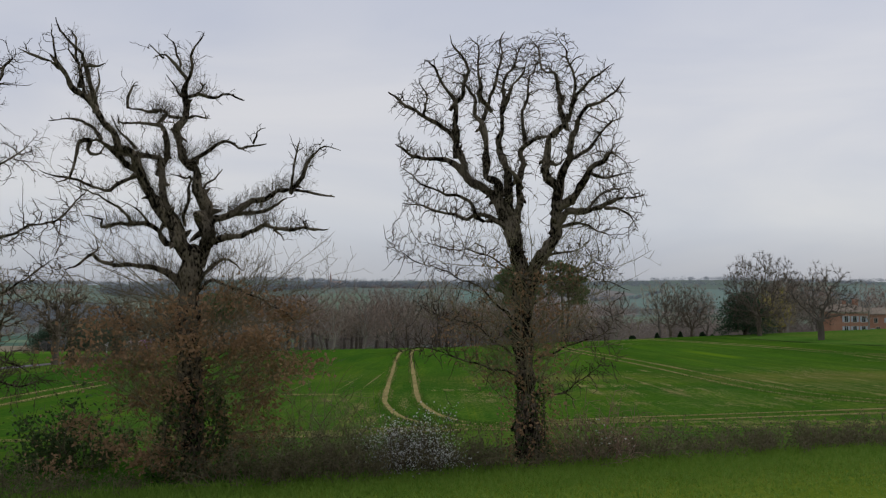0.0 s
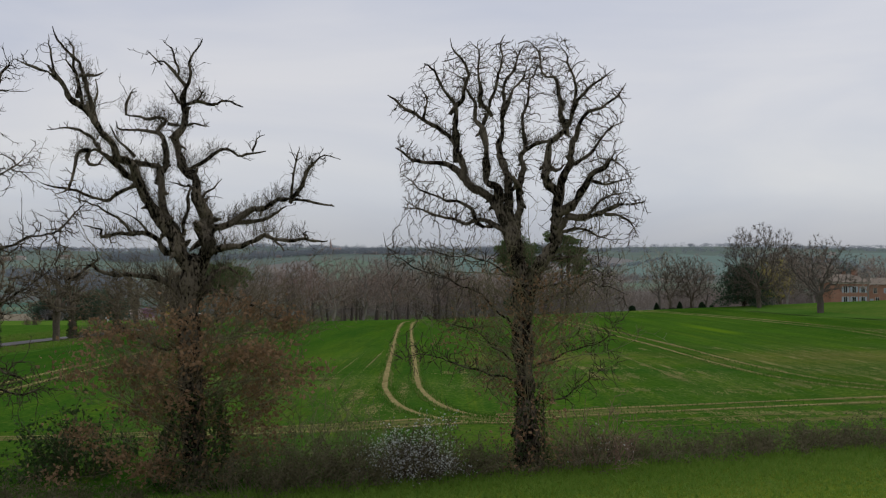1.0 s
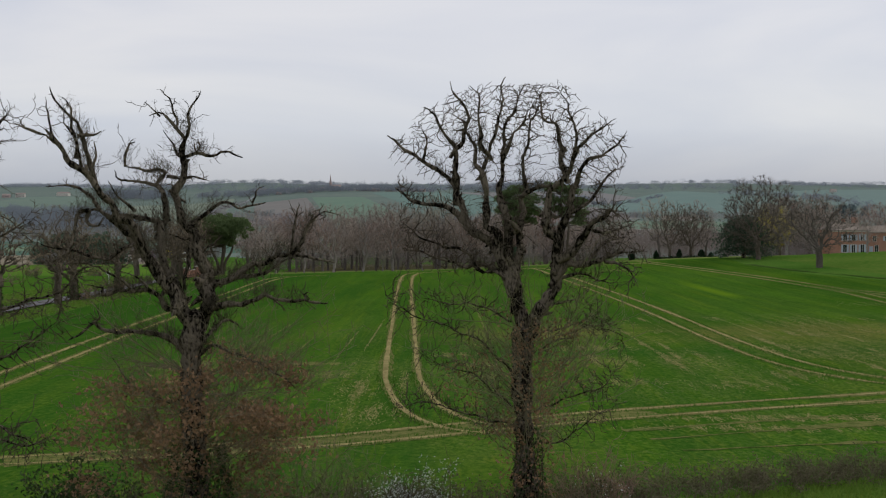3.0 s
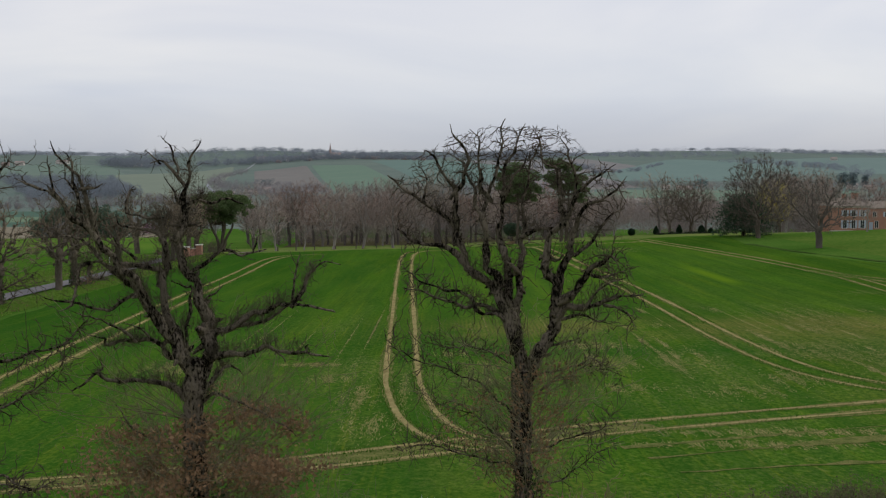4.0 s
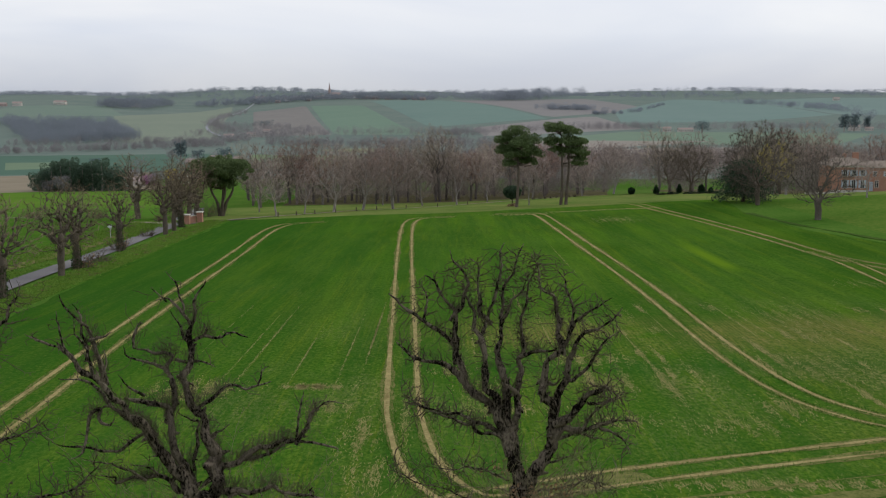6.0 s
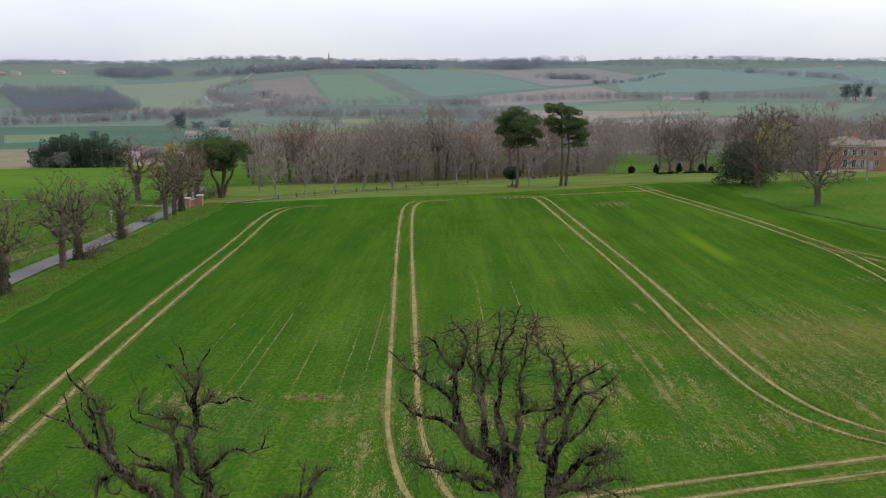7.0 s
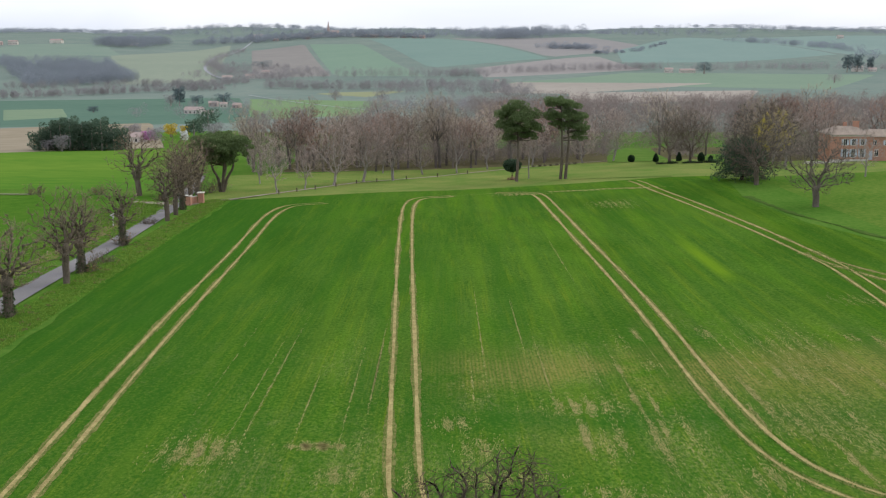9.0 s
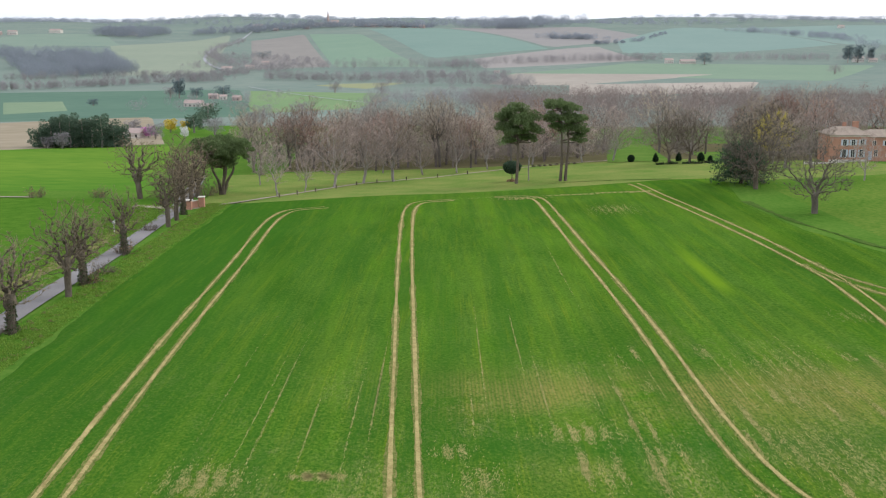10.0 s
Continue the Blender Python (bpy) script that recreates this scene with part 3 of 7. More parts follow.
# meadow and lawn beyond the field, near grass strip, verges
quad_sheet("lawn", (-52, 210), (-67, 300), (120, 330), (112, 226), 0.03, LAWN, "mown park lawn with faded patches", 40, 24, "lawn")
quad_sheet("meadow", (64, 100), (64, 228), (125, 232), (135, 100), 0.045, MEADOW, "grazed meadow with worn brownish patches", 20, 24, "meadow")
quad_sheet("near_field", (-30, -40), (-30, 18), (45, 48), (60, -40), 0.03, NEAR_GRASS, "bright green grass strip in front of the hedge", 60, 50, "grass")
quad_sheet("verge", (-46.5, 60), (-49, 214), (-42.5, 214), (-40, 60), 0.10, VERGE, "rough grass verge beside the lane", 8, 60, "verge")
quad_sheet("meadow_left", (-120, 60), (-125, 240), (-57, 226), (-53, 60), 0.05, VERGE, "rough pasture across the lane", 24, 40, "meadow")
quad_sheet("bright_field", (-180, 240), (-178, 395), (-105, 425), (-66, 250), 0.12, CROP_LEFT, "bright green cereal field behind the lane", 24, 24)
quad_sheet("woodland_floor", (-50, 303), (-60, 420), (330, 470), (140, 296), 0.06, LITTER, "leaf litter under the bare wood", 40, 30, "woodland")

ribbon("road", [(-47, 60), (-48.2, 100), (-49.3, 125), (-49.6, 150), (-50.8, 175), (-52.4, 200), (-55, 222), (-61, 255), (-69, 298)], 3.1, 0.16, ASPHALT,
       "narrow worn grey asphalt country lane", step=3, category="road")
ribbon("lane_lawn", [(55, 296), (60, 330), (68, 380), (76, 430)], 17, 0.13, RIDE, "green grass ride through the wood", step=4, category="lawn")
ribbon("lane_lawn", [(82, 288), (89, 330), (95, 374)], 18, 0.14, RIDE, "green grass clearing beside the wood", step=4, category="lawn")
ribbon("bank", [(-54.5, 100), (-55.5, 130), (-55.2, 160), (-56.5, 190)], 2.2, 0.12, DRY_BANK, "dry grassy bank across the lane", rng=rng, ragged=0.3, step=1.5, category="verge")
ribbon("side_lane", [(-130, 236), (-105, 232.5), (-91, 231)], 2.2, 0.14, GRAVEL, "pale track across the pasture", step=3, category="road")
ribbon("side_lane", [(-53, 206), (-57, 209), (-63, 212)], 3.0, 0.18, GRAVEL, "pale gravel turning off the lane", category="road")
ribbon("drive", [(-51, 205), (-44, 213), (-37, 224), (-26, 248), (-19.6, 260.5), (-6, 273), (8, 286), (35, 303), (55, 309)], 1.5, 0.10, GRAVEL,
       "pale gravel drive along the row of trees", step=3, category="path")
ribbon("path_edge", [(-45.0, 212), (-41.5, 216), (-39, 219.5)], 1.1, 0.2, GRAVEL, "pale stones where the drive meets the field", category="path")


def tramline(label, *pts):
    """Two wheel ruts, two metres apart, along a line."""
    line = smooth_line([(x, y, 0) for x, y in pts], 6)
    d = np.gradient(line[:, :2], axis=0)
    d /= np.linalg.norm(d, axis=1, keepdims=True)
    for side in (-1.0, 1.0):
        p = line[:, :2] + side * np.stack([-d[:, 1], d[:, 0]], axis=1)
        ruts.append(p)
        ribbon("rut_edge", [tuple(q) for q in p], 0.74, 0.074, THIN_CROP, "thin trodden crop along a wheel rut", rng=rng, ragged=0.07, step=0.5, category="track")
        ribbon("wheel_rut", [tuple(q) for q in p], 0.31, 0.085, SOIL, label, rng=rng, ragged=0.022, step=0.7, category="track")


CROP_BLADE = leafy("cereal_blades", (0.055, 0.140, 0.014), (0.105, 0.215, 0.028))


def crop_edge(lines):
    """Young cereal standing along the wheel ruts, which hides their soil from low down."""
    out = []
    for p in lines:
        q = np.array(p)
        d = np.gradient(q, axis=0)
        d /= np.linalg.norm(d, axis=1, keepdims=True) + 1e-9
        n = int(np.linalg.norm(np.diff(q, axis=0), axis=1).sum() * 26)
        u = rng.random(n) * (len(q) - 1.001)
        k = u.astype(int)
        at_ = q[k] + (q[k + 1] - q[k]) * (u - k)[:, None]
        off = (0.17 + np.abs(rng.normal(0, 0.22, n))) * np.where(rng.random(n) < 0.5, -1, 1)
        out.append(at_ + np.stack([-d[k, 1], d[k, 0]], axis=1) * off[:, None])
    c = np.concatenate(out)
    c = c[c[:, 1] < 150]
    n = len(c)
    a, h, lean = rng.random(n) * 6.283, rng.uniform(0.08, 0.19, n), rng.normal(0, 0.06, (n, 2))
    w = 0.016 + 0.00012 * c[:, 1]
    z = ground(c[:, 0], c[:, 1]) + 0.05
    v = np.stack([np.stack([c[:, 0] - w * np.cos(a), c[:, 1] - w * np.sin(a), z], 1), np.stack([c[:, 0] + w * np.cos(a), c[:, 1] + w * np.sin(a), z], 1),
                  np.stack([c[:, 0] + lean[:, 0], c[:, 1] + lean[:, 1], z + h], 1)], axis=1).reshape(-1, 3)
    ob = link_mesh("crop_blades", v, None, CROP_BLADE, tris=np.arange(3 * n).reshape(n, 3))
    tagged(ob, "young green cereal standing along the wheel ruts", "crop", "", "stuff")


ruts = []
WORN = "pale dry soil wheel rut through the crop"
tramline(WORN, (-24.5, 40), (-25.9, 64), (-27.2, 88), (-28.2, 112), (-29.5, 150), (-30.9, 180), (-30.8, 194), (-29.0, 202), (-23, 205.5))
tramline(WORN, (4.6, 45.9), (1.8, 45.6), (0.1, 47.6), (-1.2, 51.8), (-2.1, 58.5), (-2.6, 66), (-3.6, 94.4), (-5.2, 140.3), (-6.3, 180.4), (-6.3, 201), (-4.4, 210.5), (2.0, 213.2))
tramline(WORN, (29.5, 56.9), (25.8, 58.6), (23.4, 62.4), (22.4, 66.0), (21.8, 71), (21.5, 80), (21.5, 90), (21.6, 100.5), (21.4, 122), (20.6, 157), (20.0, 186), (19.2, 208), (16.5, 213.5), (10.5, 214.8))
tramline(WORN, (46.0, 92), (47.9, 108), (49.3, 126), (49.3, 135), (48.1, 158), (45.4, 187), (42.8, 211), (41.6, 229))
for turn in ([(48.3, 139), (49.0, 132.5), (50.4, 126.6), (52.3, 120.6), (56.5, 111.5)], [(50.3, 140), (50.6, 133.5), (51.7, 129), (53.6, 123.6), (58.5, 114.2)]):
    ruts.append(np.array(turn))
    ribbon("rut_edge", turn, 0.95, 0.079, THIN_CROP, "thin trodden crop where the wheel ruts fork", rng=rng, ragged=0.16, step=0.5, category="track")
    ribbon("wheel_rut", turn, 0.34, 0.09, SOIL, WORN, rng=rng, ragged=0.05, step=0.7, category="track")
tramline(WORN, (34, 57.6), (23.6, 54.2), (12.9, 50.7), (5.6, 47.9), (-2.0, 44.2), (-5.1, 42.7), (-13, 39.4), (-24, 35.0))
ribbon("rut_edge", [(-16, 38.0), (-9, 40.9), (-3, 43.6), (2, 46.0), (6, 47.9), (10, 49.6)], 2.5, 0.068, THIN_CROP, "broad trodden soil where the wheel tracks meet", rng=rng, ragged=0.35, step=0.7, category="track")
for a, b in (((26, 50.8), (7.8, 45.0)), ((20, 42.9), (9.4, 40.8)), ((24, 48.0), (8.6, 43.2))):
    ribbon("rut_edge", [a, ((a[0] + b[0]) / 2, (a[1] + b[1]) / 2 + 0.15), b], 0.34, 0.08, THIN_CROP, "thin trodden crop along the headland", rng=rng, ragged=0.16, step=0.6, category="track")
for line in ([(1.5, 213.4), (6, 214.3), (11, 214.9)], [(21, 214.6), (28, 214.3), (35, 215.0), (42.4, 215.2)], [(38, 213.4), (42.2, 214.0)]):
    ribbon("rut_edge", line, 0.55, 0.08, STRAW_LIT, "straw and thin crop along the far headland", rng=rng, ragged=0.22, step=0.6, category="track")


def straw_patch(x, y, half_x, half_y, count):
    """Dry straw and bare soil showing through the crop: small flat shreds, thickest at the middle, drawn out along the rows."""
    n = count * 9
    cx, cy = x + half_x * 0.62 * rng.normal(0, 1, n), y + half_y * 0.62 * rng.normal(0, 1, n)
    keep = np.sin(cx * 5.2 + 0.6 * np.sin(cy * 1.3)) + rng.normal(0, 0.7, n) > -0.1
    cx, cy = cx[keep], cy[keep]
    n = len(cx)
    w, l = rng.uniform(0.008, 0.026, n), rng.uniform(0.06, 0.26, n)
    u = rng.normal(0, 0.2, n)
    corners = [(-w, -l), (w * rng.uniform(0.5, 1.2, n), -l * 0.6), (w, l), (-w * rng.uniform(0.4, 1.1, n), l * rng.uniform(0.5, 1.0, n))]
    vx = [cx + px * np.cos(u) - py * np.sin(u) for px, py in corners]
    vy = [cy + px * np.sin(u) + py * np.cos(u) for px, py in corners]
    v = np.stack([np.stack([i, j, ground(i, j) + 0.075], axis=1) for i, j in zip(vx, vy)], axis=1).reshape(-1, 3)
    ob = link_mesh("straw_patch", v, np.arange(4 * n).reshape(n, 4), STRAW_LIT)
    tagged(ob, "pale straw and bare soil showing through the crop", "straw", "", "stuff")


for place in ((-8.7, 67.9, 1.6, 0.6, 260), (-16.5, 66.9, 2.3, 2.5, 330), (0.7, 72.4, 1.2, 1.4, 80), (10.5, 76.2, 2.4, 2.0, 220), (15.1, 68.5, 0.5, 4.6, 110)):
    straw_patch(*place)
for place in ((17.6, 71.0, 0.4, 3.2, 50), (11.5, 67.6, 1.0, 2.5, 60), (31.6, 91.3, 3.8, 6.8, 420), (29.8, 84.1, 0.7, 3.0, 90), (26.6, 72.1, 3.7, 5.5, 300), (2.6, 67.3, 1.5, 2.4, 90), (24.6, 75.7, 0.8, 3.0, 60)):
    straw_patch(*place)
for place in ((16.1, 211.1, 4.0, 1.2, 420), (26.4, 213.6, 4.8, 0.6, 520), (37.8, 214.6, 4.6, 0.7, 620), (31.5, 192.0, 3.4, 4.6, 420), (44.9, 111.3, 2.4, 2.4, 60), (-4.6, 56.5, 1.0, 3.6, 140), (-6.8, 62.6, 1.2, 1.4, 60)):
    straw_patch(*place)
for place in ((-2.3, 58.4, 0.5, 5.9, 60), (20.9, 62.2, 1.4, 2.2, 110), (17.0, 58.2, 2.6, 2.0, 90), (10.6, 59.2, 2.0, 1.5, 80), (17.0, 48.0, 6.0, 0.7, 220), (14.0, 45.6, 5.0, 0.6, 140), (-3.5, 49.5, 1.2, 2.5, 90), (4.0, 62.0, 2.5, 1.2, 80)):
    straw_patch(*place)
for x, y0, y1, w in ((25.6, 97, 81, 0.10), (26.7, 95, 80.5, 0.08), (15.0, 91, 66, 0.10), (12.9, 95.7, 72.5, 0.07), (-14.0, 100.5, 64.4, 0.09), (-15.1, 96.5, 66.4, 0.07), (-7.2, 92, 68.7, 0.06), (2.4, 88, 73.7, 0.08),
                     (5.7, 86.3, 73, 0.08), (-10.4, 86, 69.4, 0.06), (8.6, 96, 77, 0.07), (18.8, 95.4, 81, 0.07), (-18.6, 105, 77.6, 0.06), (33.8, 105, 86, 0.08), (15.7, 155, 124, 0.10), (7.4, 113.7, 92, 0.06)):
    straw_patch(x, (y0 + y1) / 2, w * 0.9, (y0 - y1) * 0.42, int((y0 - y1) * 1.6))
straw_patch(-5.65, 88, 0.05, 9.5, 95)
for i in range(26):
    straw_patch(rng.uniform(9, 42), rng.uniform(64, 98), rng.uniform(0.12, 0.5), rng.uniform(1.2, 3.4), int(rng.uniform(22, 60)))
straw_patch(3.6, 99, 0.05, 13, 80)
crop_edge(ruts)
ribbon("ditch", [(24, 238.5), (36, 240), (51.5, 236)], 0.42, 0.11, DITCH, "dark grassy ditch at the field's end", rng=rng, ragged=0.12, step=0.8, category="ditch")
ribbon("ditch", [(57.0, 196), (58.4, 174), (61.7, 157.8), (64, 148), (75, 120)], 0.5, 0.075, DITCH, "dark grassy ditch beside the meadow", rng=rng, ragged=0.2, step=0.8, category="ditch")


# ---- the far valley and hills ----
# most plot colours have distance haze mixed in: paler, greyer, bluer
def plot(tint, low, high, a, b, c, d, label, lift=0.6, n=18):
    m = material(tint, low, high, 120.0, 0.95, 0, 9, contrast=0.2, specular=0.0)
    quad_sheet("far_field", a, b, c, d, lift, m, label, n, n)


HAZED_TEAL = ("teal_crop", (0.082, 0.139, 0.104), (0.104, 0.165, 0.121))
plot(*HAZED_TEAL, (-275, 575), (-520, 1090), (-216, 1183), (-100, 640), "blue-green cereal field in the valley", 0.3)
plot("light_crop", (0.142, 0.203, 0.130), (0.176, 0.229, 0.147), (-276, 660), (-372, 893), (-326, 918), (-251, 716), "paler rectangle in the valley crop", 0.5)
plot("stubble", (0.20, 0.172, 0.118), (0.28, 0.24, 0.175), (-174, 384), (-266, 590), (-179, 666), (-112, 430), "beige stubble field behind the conifers", 0.25)
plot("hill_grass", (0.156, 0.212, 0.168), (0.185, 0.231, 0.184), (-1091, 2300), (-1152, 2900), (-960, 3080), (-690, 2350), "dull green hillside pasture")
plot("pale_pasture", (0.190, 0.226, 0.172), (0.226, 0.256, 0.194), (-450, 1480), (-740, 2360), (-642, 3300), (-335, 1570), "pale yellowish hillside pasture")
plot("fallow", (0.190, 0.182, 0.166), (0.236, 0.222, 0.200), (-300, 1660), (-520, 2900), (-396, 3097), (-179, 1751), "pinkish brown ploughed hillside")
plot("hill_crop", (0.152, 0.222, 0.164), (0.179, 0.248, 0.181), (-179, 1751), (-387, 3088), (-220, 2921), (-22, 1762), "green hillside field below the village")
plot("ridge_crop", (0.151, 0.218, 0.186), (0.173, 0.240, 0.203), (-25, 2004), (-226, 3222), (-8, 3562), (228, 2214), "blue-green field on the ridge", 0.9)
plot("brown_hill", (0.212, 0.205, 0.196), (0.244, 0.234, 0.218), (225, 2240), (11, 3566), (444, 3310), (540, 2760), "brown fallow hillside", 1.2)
# the blue in these two hillsides is painted haze
plot("hazed_green_hill", (0.164, 0.231, 0.203), (0.189, 0.253, 0.220), (350, 2122), (420, 2640), (922, 3700), (890, 2399), "wide bluish green hillside", 1.5)
plot("hazed_green_slope", (0.172, 0.234, 0.207), (0.194, 0.255, 0.224), (890, 2399), (922, 3700), (1700, 3600), (1200, 2300), "wide bluish green hillside", 0.9)
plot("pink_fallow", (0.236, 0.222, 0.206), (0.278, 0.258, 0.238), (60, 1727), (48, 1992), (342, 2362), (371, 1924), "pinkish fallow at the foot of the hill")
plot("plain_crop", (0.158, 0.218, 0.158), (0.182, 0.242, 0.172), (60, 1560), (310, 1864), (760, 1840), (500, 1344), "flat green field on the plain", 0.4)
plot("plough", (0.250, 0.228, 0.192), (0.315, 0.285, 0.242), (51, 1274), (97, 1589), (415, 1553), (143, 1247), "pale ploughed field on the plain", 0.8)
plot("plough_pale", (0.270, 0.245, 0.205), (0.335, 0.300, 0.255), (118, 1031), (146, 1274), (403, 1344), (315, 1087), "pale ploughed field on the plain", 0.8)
plot("river_meadow", (0.135, 0.208, 0.105), (0.172, 0.240, 0.122), (-126, 666), (-212, 1146), (-48, 1087), (-60, 760), "light green river meadow", 0.4)
plot("rape_strip", (0.216, 0.233, 0.136), (0.255, 0.265, 0.149), (-83, 1170), (-150, 1247), (-124, 1280), (-45, 1316), "yellow-green strip in the valley", 0.7)
FAR_ROAD = material("far_road", (0.27, 0.28, 0.29), (0.34, 0.35, 0.355), 30, 0.9)
ribbon("far_road", [(-317, 1614), (-358, 1700), (-413, 1868), (-448, 2031), (-516, 2459), (-540, 2824), (-577, 3201), (-607, 3500)], 5.5, 1.4, FAR_ROAD,
       "pale road winding up the far hill", step=30, category="road")
ribbon("far_road", [(-220, 1208), (-164, 1087), (-92, 942), (-41, 818)], 2.2, 0.8, FAR_ROAD, "pale farm track across the valley", step=20, category="road")


# ---- trees: the three hedge oaks ----
class Oak:
    """An old oak: a trunk and gnarled limbs, each a crooked tapering bough through a few bends, then branches and shoots grown from them."""

    def __init__(self, base, label, seed, gnarl=0.055, mat=BARK):
        self.r = np.random.default_rng(seed)
        self.tree = thing("oak_tree", base, label, "tree")
        self.mat, self.gnarl = mat, gnarl
        self.boughs = []

    def limb(self, r0, r1, *bends):
        r, first = self.r, not self.boughs
        line = smooth_line(bends, 6)
        s = np.concatenate([[0], np.cumsum(np.linalg.norm(np.diff(line, axis=0), axis=1))])
        n = max(6, int(s[-1] / (0.2 if first else 0.12)))
        at_ = np.linspace(0, s[-1], n)
        line = np.stack([np.interp(at_, s, line[:, k]) for k in range(3)], axis=1)
        rad = r1 + (r0 - r1) * np.linspace(1, 0, n) ** (1.0 if first else 1.3)
        m = max(3, int(s[-1] / 0.34))
        kink = r.normal(0, 1, (m + 1, 3)) * (0.0 if first else 1.0)
        kink[0] = 0
        knob = r.normal(0, 1, 2 * m + 1)
        u = np.linspace(0, m, n)
        line += np.stack([np.interp(u, np.arange(m + 1), kink[:, k]) for k in range(3)], axis=1) * np.minimum(0.04 + 0.2 * rad, self.gnarl)[:, None]
        line[1:] += r.normal(0, 0.008, (n - 1, 3))
        rad = rad * (1 + 0.13 * np.interp(2 * u, np.arange(2 * m + 1), knob) + 0.05 * r.normal(0, 1, n))
        tube = Tubes()
        if first:
            rad[:5] *= np.array([1.5, 1.3, 1.18, 1.1, 1.04])
            for _ in range(26):
                i = r.integers(3, n - 1)
                a = r.random() * 6.28
                tube.add(sprout(r, line[i], (math.cos(a), math.sin(a), 0.2), rad[i] * 1.25, 4), [rad[i] * 0.5, rad[i] * 0.42, rad[i] * 0.3, rad[i] * 0.1], 6)
            d = unit(line[-1] - line[-2])
            line, rad = np.vstack([line, line[-1] + d * 0.12, line[-1] + d * 0.2]), np.append(rad, [rad[-1] * 0.7, rad[-1] * 0.15])
        else:
            tail = min(4, n - 1)
            rad[-tail:] *= np.linspace(1, 0.45, tail)
            if r0 > 0.06:
                d = unit(line[1] - line[0])
                line, rad = np.vstack([line[0] - d * 2.0 * r0 - np.array([0, 0, r0]), line]), np.append(r0 * 0.75, rad)
            for _ in range(int(n * 0.3)):
                i = r.integers(2, n)
                q = rad[i] * (0.5 + 0.35 * r.random())
                tube.add(sprout(r, line[i], unit(r.normal(0, 1, 3)), rad[i] * (1.3 + 1.6 * r.random()) + 0.03, 4, 0.3), [q, q * 0.8, q * 0.6, q * 0.2], 5)
        tube.add(line, rad, 14 if r0 > 0.2 else 8)
        tube.make("trunk" if first else "limb", self.mat, self.tree)
        w = np.gradient(line, axis=0)
        self.boughs.append((line, w / (np.linalg.norm(w, axis=1, keepdims=True) + 1e-9), rad, np.zeros(len(line)) if first else np.linspace(0, 1, len(line))))

    def crown(self, aims, reach, least, shoots, shoot_len, haze, haze_len, outline=None, wander=0.2, lift=0.08, bare=0.15, tip=1.0):
        """Branches and shoots along the boughs; haze: tufts of fine upright shoots on the old wood; outline: height, then the crown's limits in x."""
        r = self.r
        p0, d0, r0, t0 = (np.concatenate([f[k] for f in self.boughs]) for k in range(4))
        chance = np.clip(t0 - bare, 0, None) ** 0.4 / (0.35 + 4 * r0) * (t0 <= tip)
        i = r.choice(len(p0), aims, p=chance / chance.sum())
        side = r.normal(0, 1, (aims, 3))
        side /= np.linalg.norm(side, axis=1, keepdims=True)
        goal = p0[i] + side * reach * (0.2 + 0.8 * np.abs(r.normal(0, 1, (aims, 1)))) + d0[i] * reach * 0.3 * r.random((aims, 1)) + np.array([0, 0, lift])
        if outline is not None:
            h = np.array(outline)[::-1]
            keep = (goal[:, 2] < h[-1, 0] - 0.2) & (goal[:, 0] > np.interp(goal[:, 2] + 0.2, h[:, 0], h[:, 1]) + 0.15) & (goal[:, 0] < np.interp(goal[:, 2] + 0.2, h[:, 0], h[:, 2]) - 0.15)
            goal = goal[keep]
        near = np.array([((p0 - g) ** 2).sum(1).min() for g in goal])
        first = len(p0)
        p, d, up = grow(r, p0, d0, r0 > 0.22, goal[np.argsort(near)], 0.13, wander, 0.7, 0.08, 0.3)
        up[:first] = -1
        rad, tips = thicken(up, first, least * 1.25, None, 1.75)
        fine = Tubes()
        limbs_of(p, up, rad, tips, first, fine, fine, 0.022, r0)
        crooked(r, fine, p[first:], d[first:], shoots, shoot_len, least * 0.85, 0.40, lift, 0.09)
        fine.make("crown", TWIG, self.tree)
        old = np.flatnonzero((r0 > 0.04) & (r0 < 0.26) & (t0 > 0.02) & (t0 < 0.8))
        tufts = old[r.integers(0, len(old), max(1, haze // 9))]
        thin_ = Tubes()
        for k in tufts[r.integers(0, len(tufts), haze)]:
            way = np.array([0, 0, 0.85]) + r.normal(0, 0.38, 3) + d0[k] * 0.3
            shoot = sprout(r, p0[k] + r.normal(0, 0.10, 3) + d0[k] * r.normal(0, 0.12), way, haze_len * (0.35 + 0.85 * r.random()), 5, 0.26, 0.04)
            thin_.add(shoot, np.linspace(least * 0.62, least * 0.38, 5), 3)
            for _ in range(2):
                q = r.integers(1, 4)
                thin_.add(sprout(r, shoot[q], shoot[q + 1] - shoot[q] + r.normal(0, 0.05, 3), haze_len * 0.35 * (0.4 + r.random()), 3, 0.2, 0.05), np.linspace(least * 0.5, least * 0.3, 3), 3)
        thin_.make("spray", SPRAY_OLD, self.tree)


stag_oak = Oak((-6.7, 28.6, 0.3), "old stag-headed bare oak with gnarled dark limbs", 11, 0.085)
stag_oak.limb(0.33, 0.28, (0.03, 0.0, -0.29), (-0.17, 0.0, 4.38), (-0.06, 0.0, 6.14))
stag_oak.limb(0.19, 0.06, (-0.28, -0.2, 6.21), (-0.84, -0.4, 7.26), (-1.22, -0.7, 7.91), (-1.42, -0.9, 8.49), (-1.95, -1.2, 9.18), (-2.28, -1.4, 9.75), (-2.6, -1.6, 10.16), (-2.84, -1.7, 10.36), (-3.05, -1.8, 10.74), (-3.3, -1.85, 11.1))
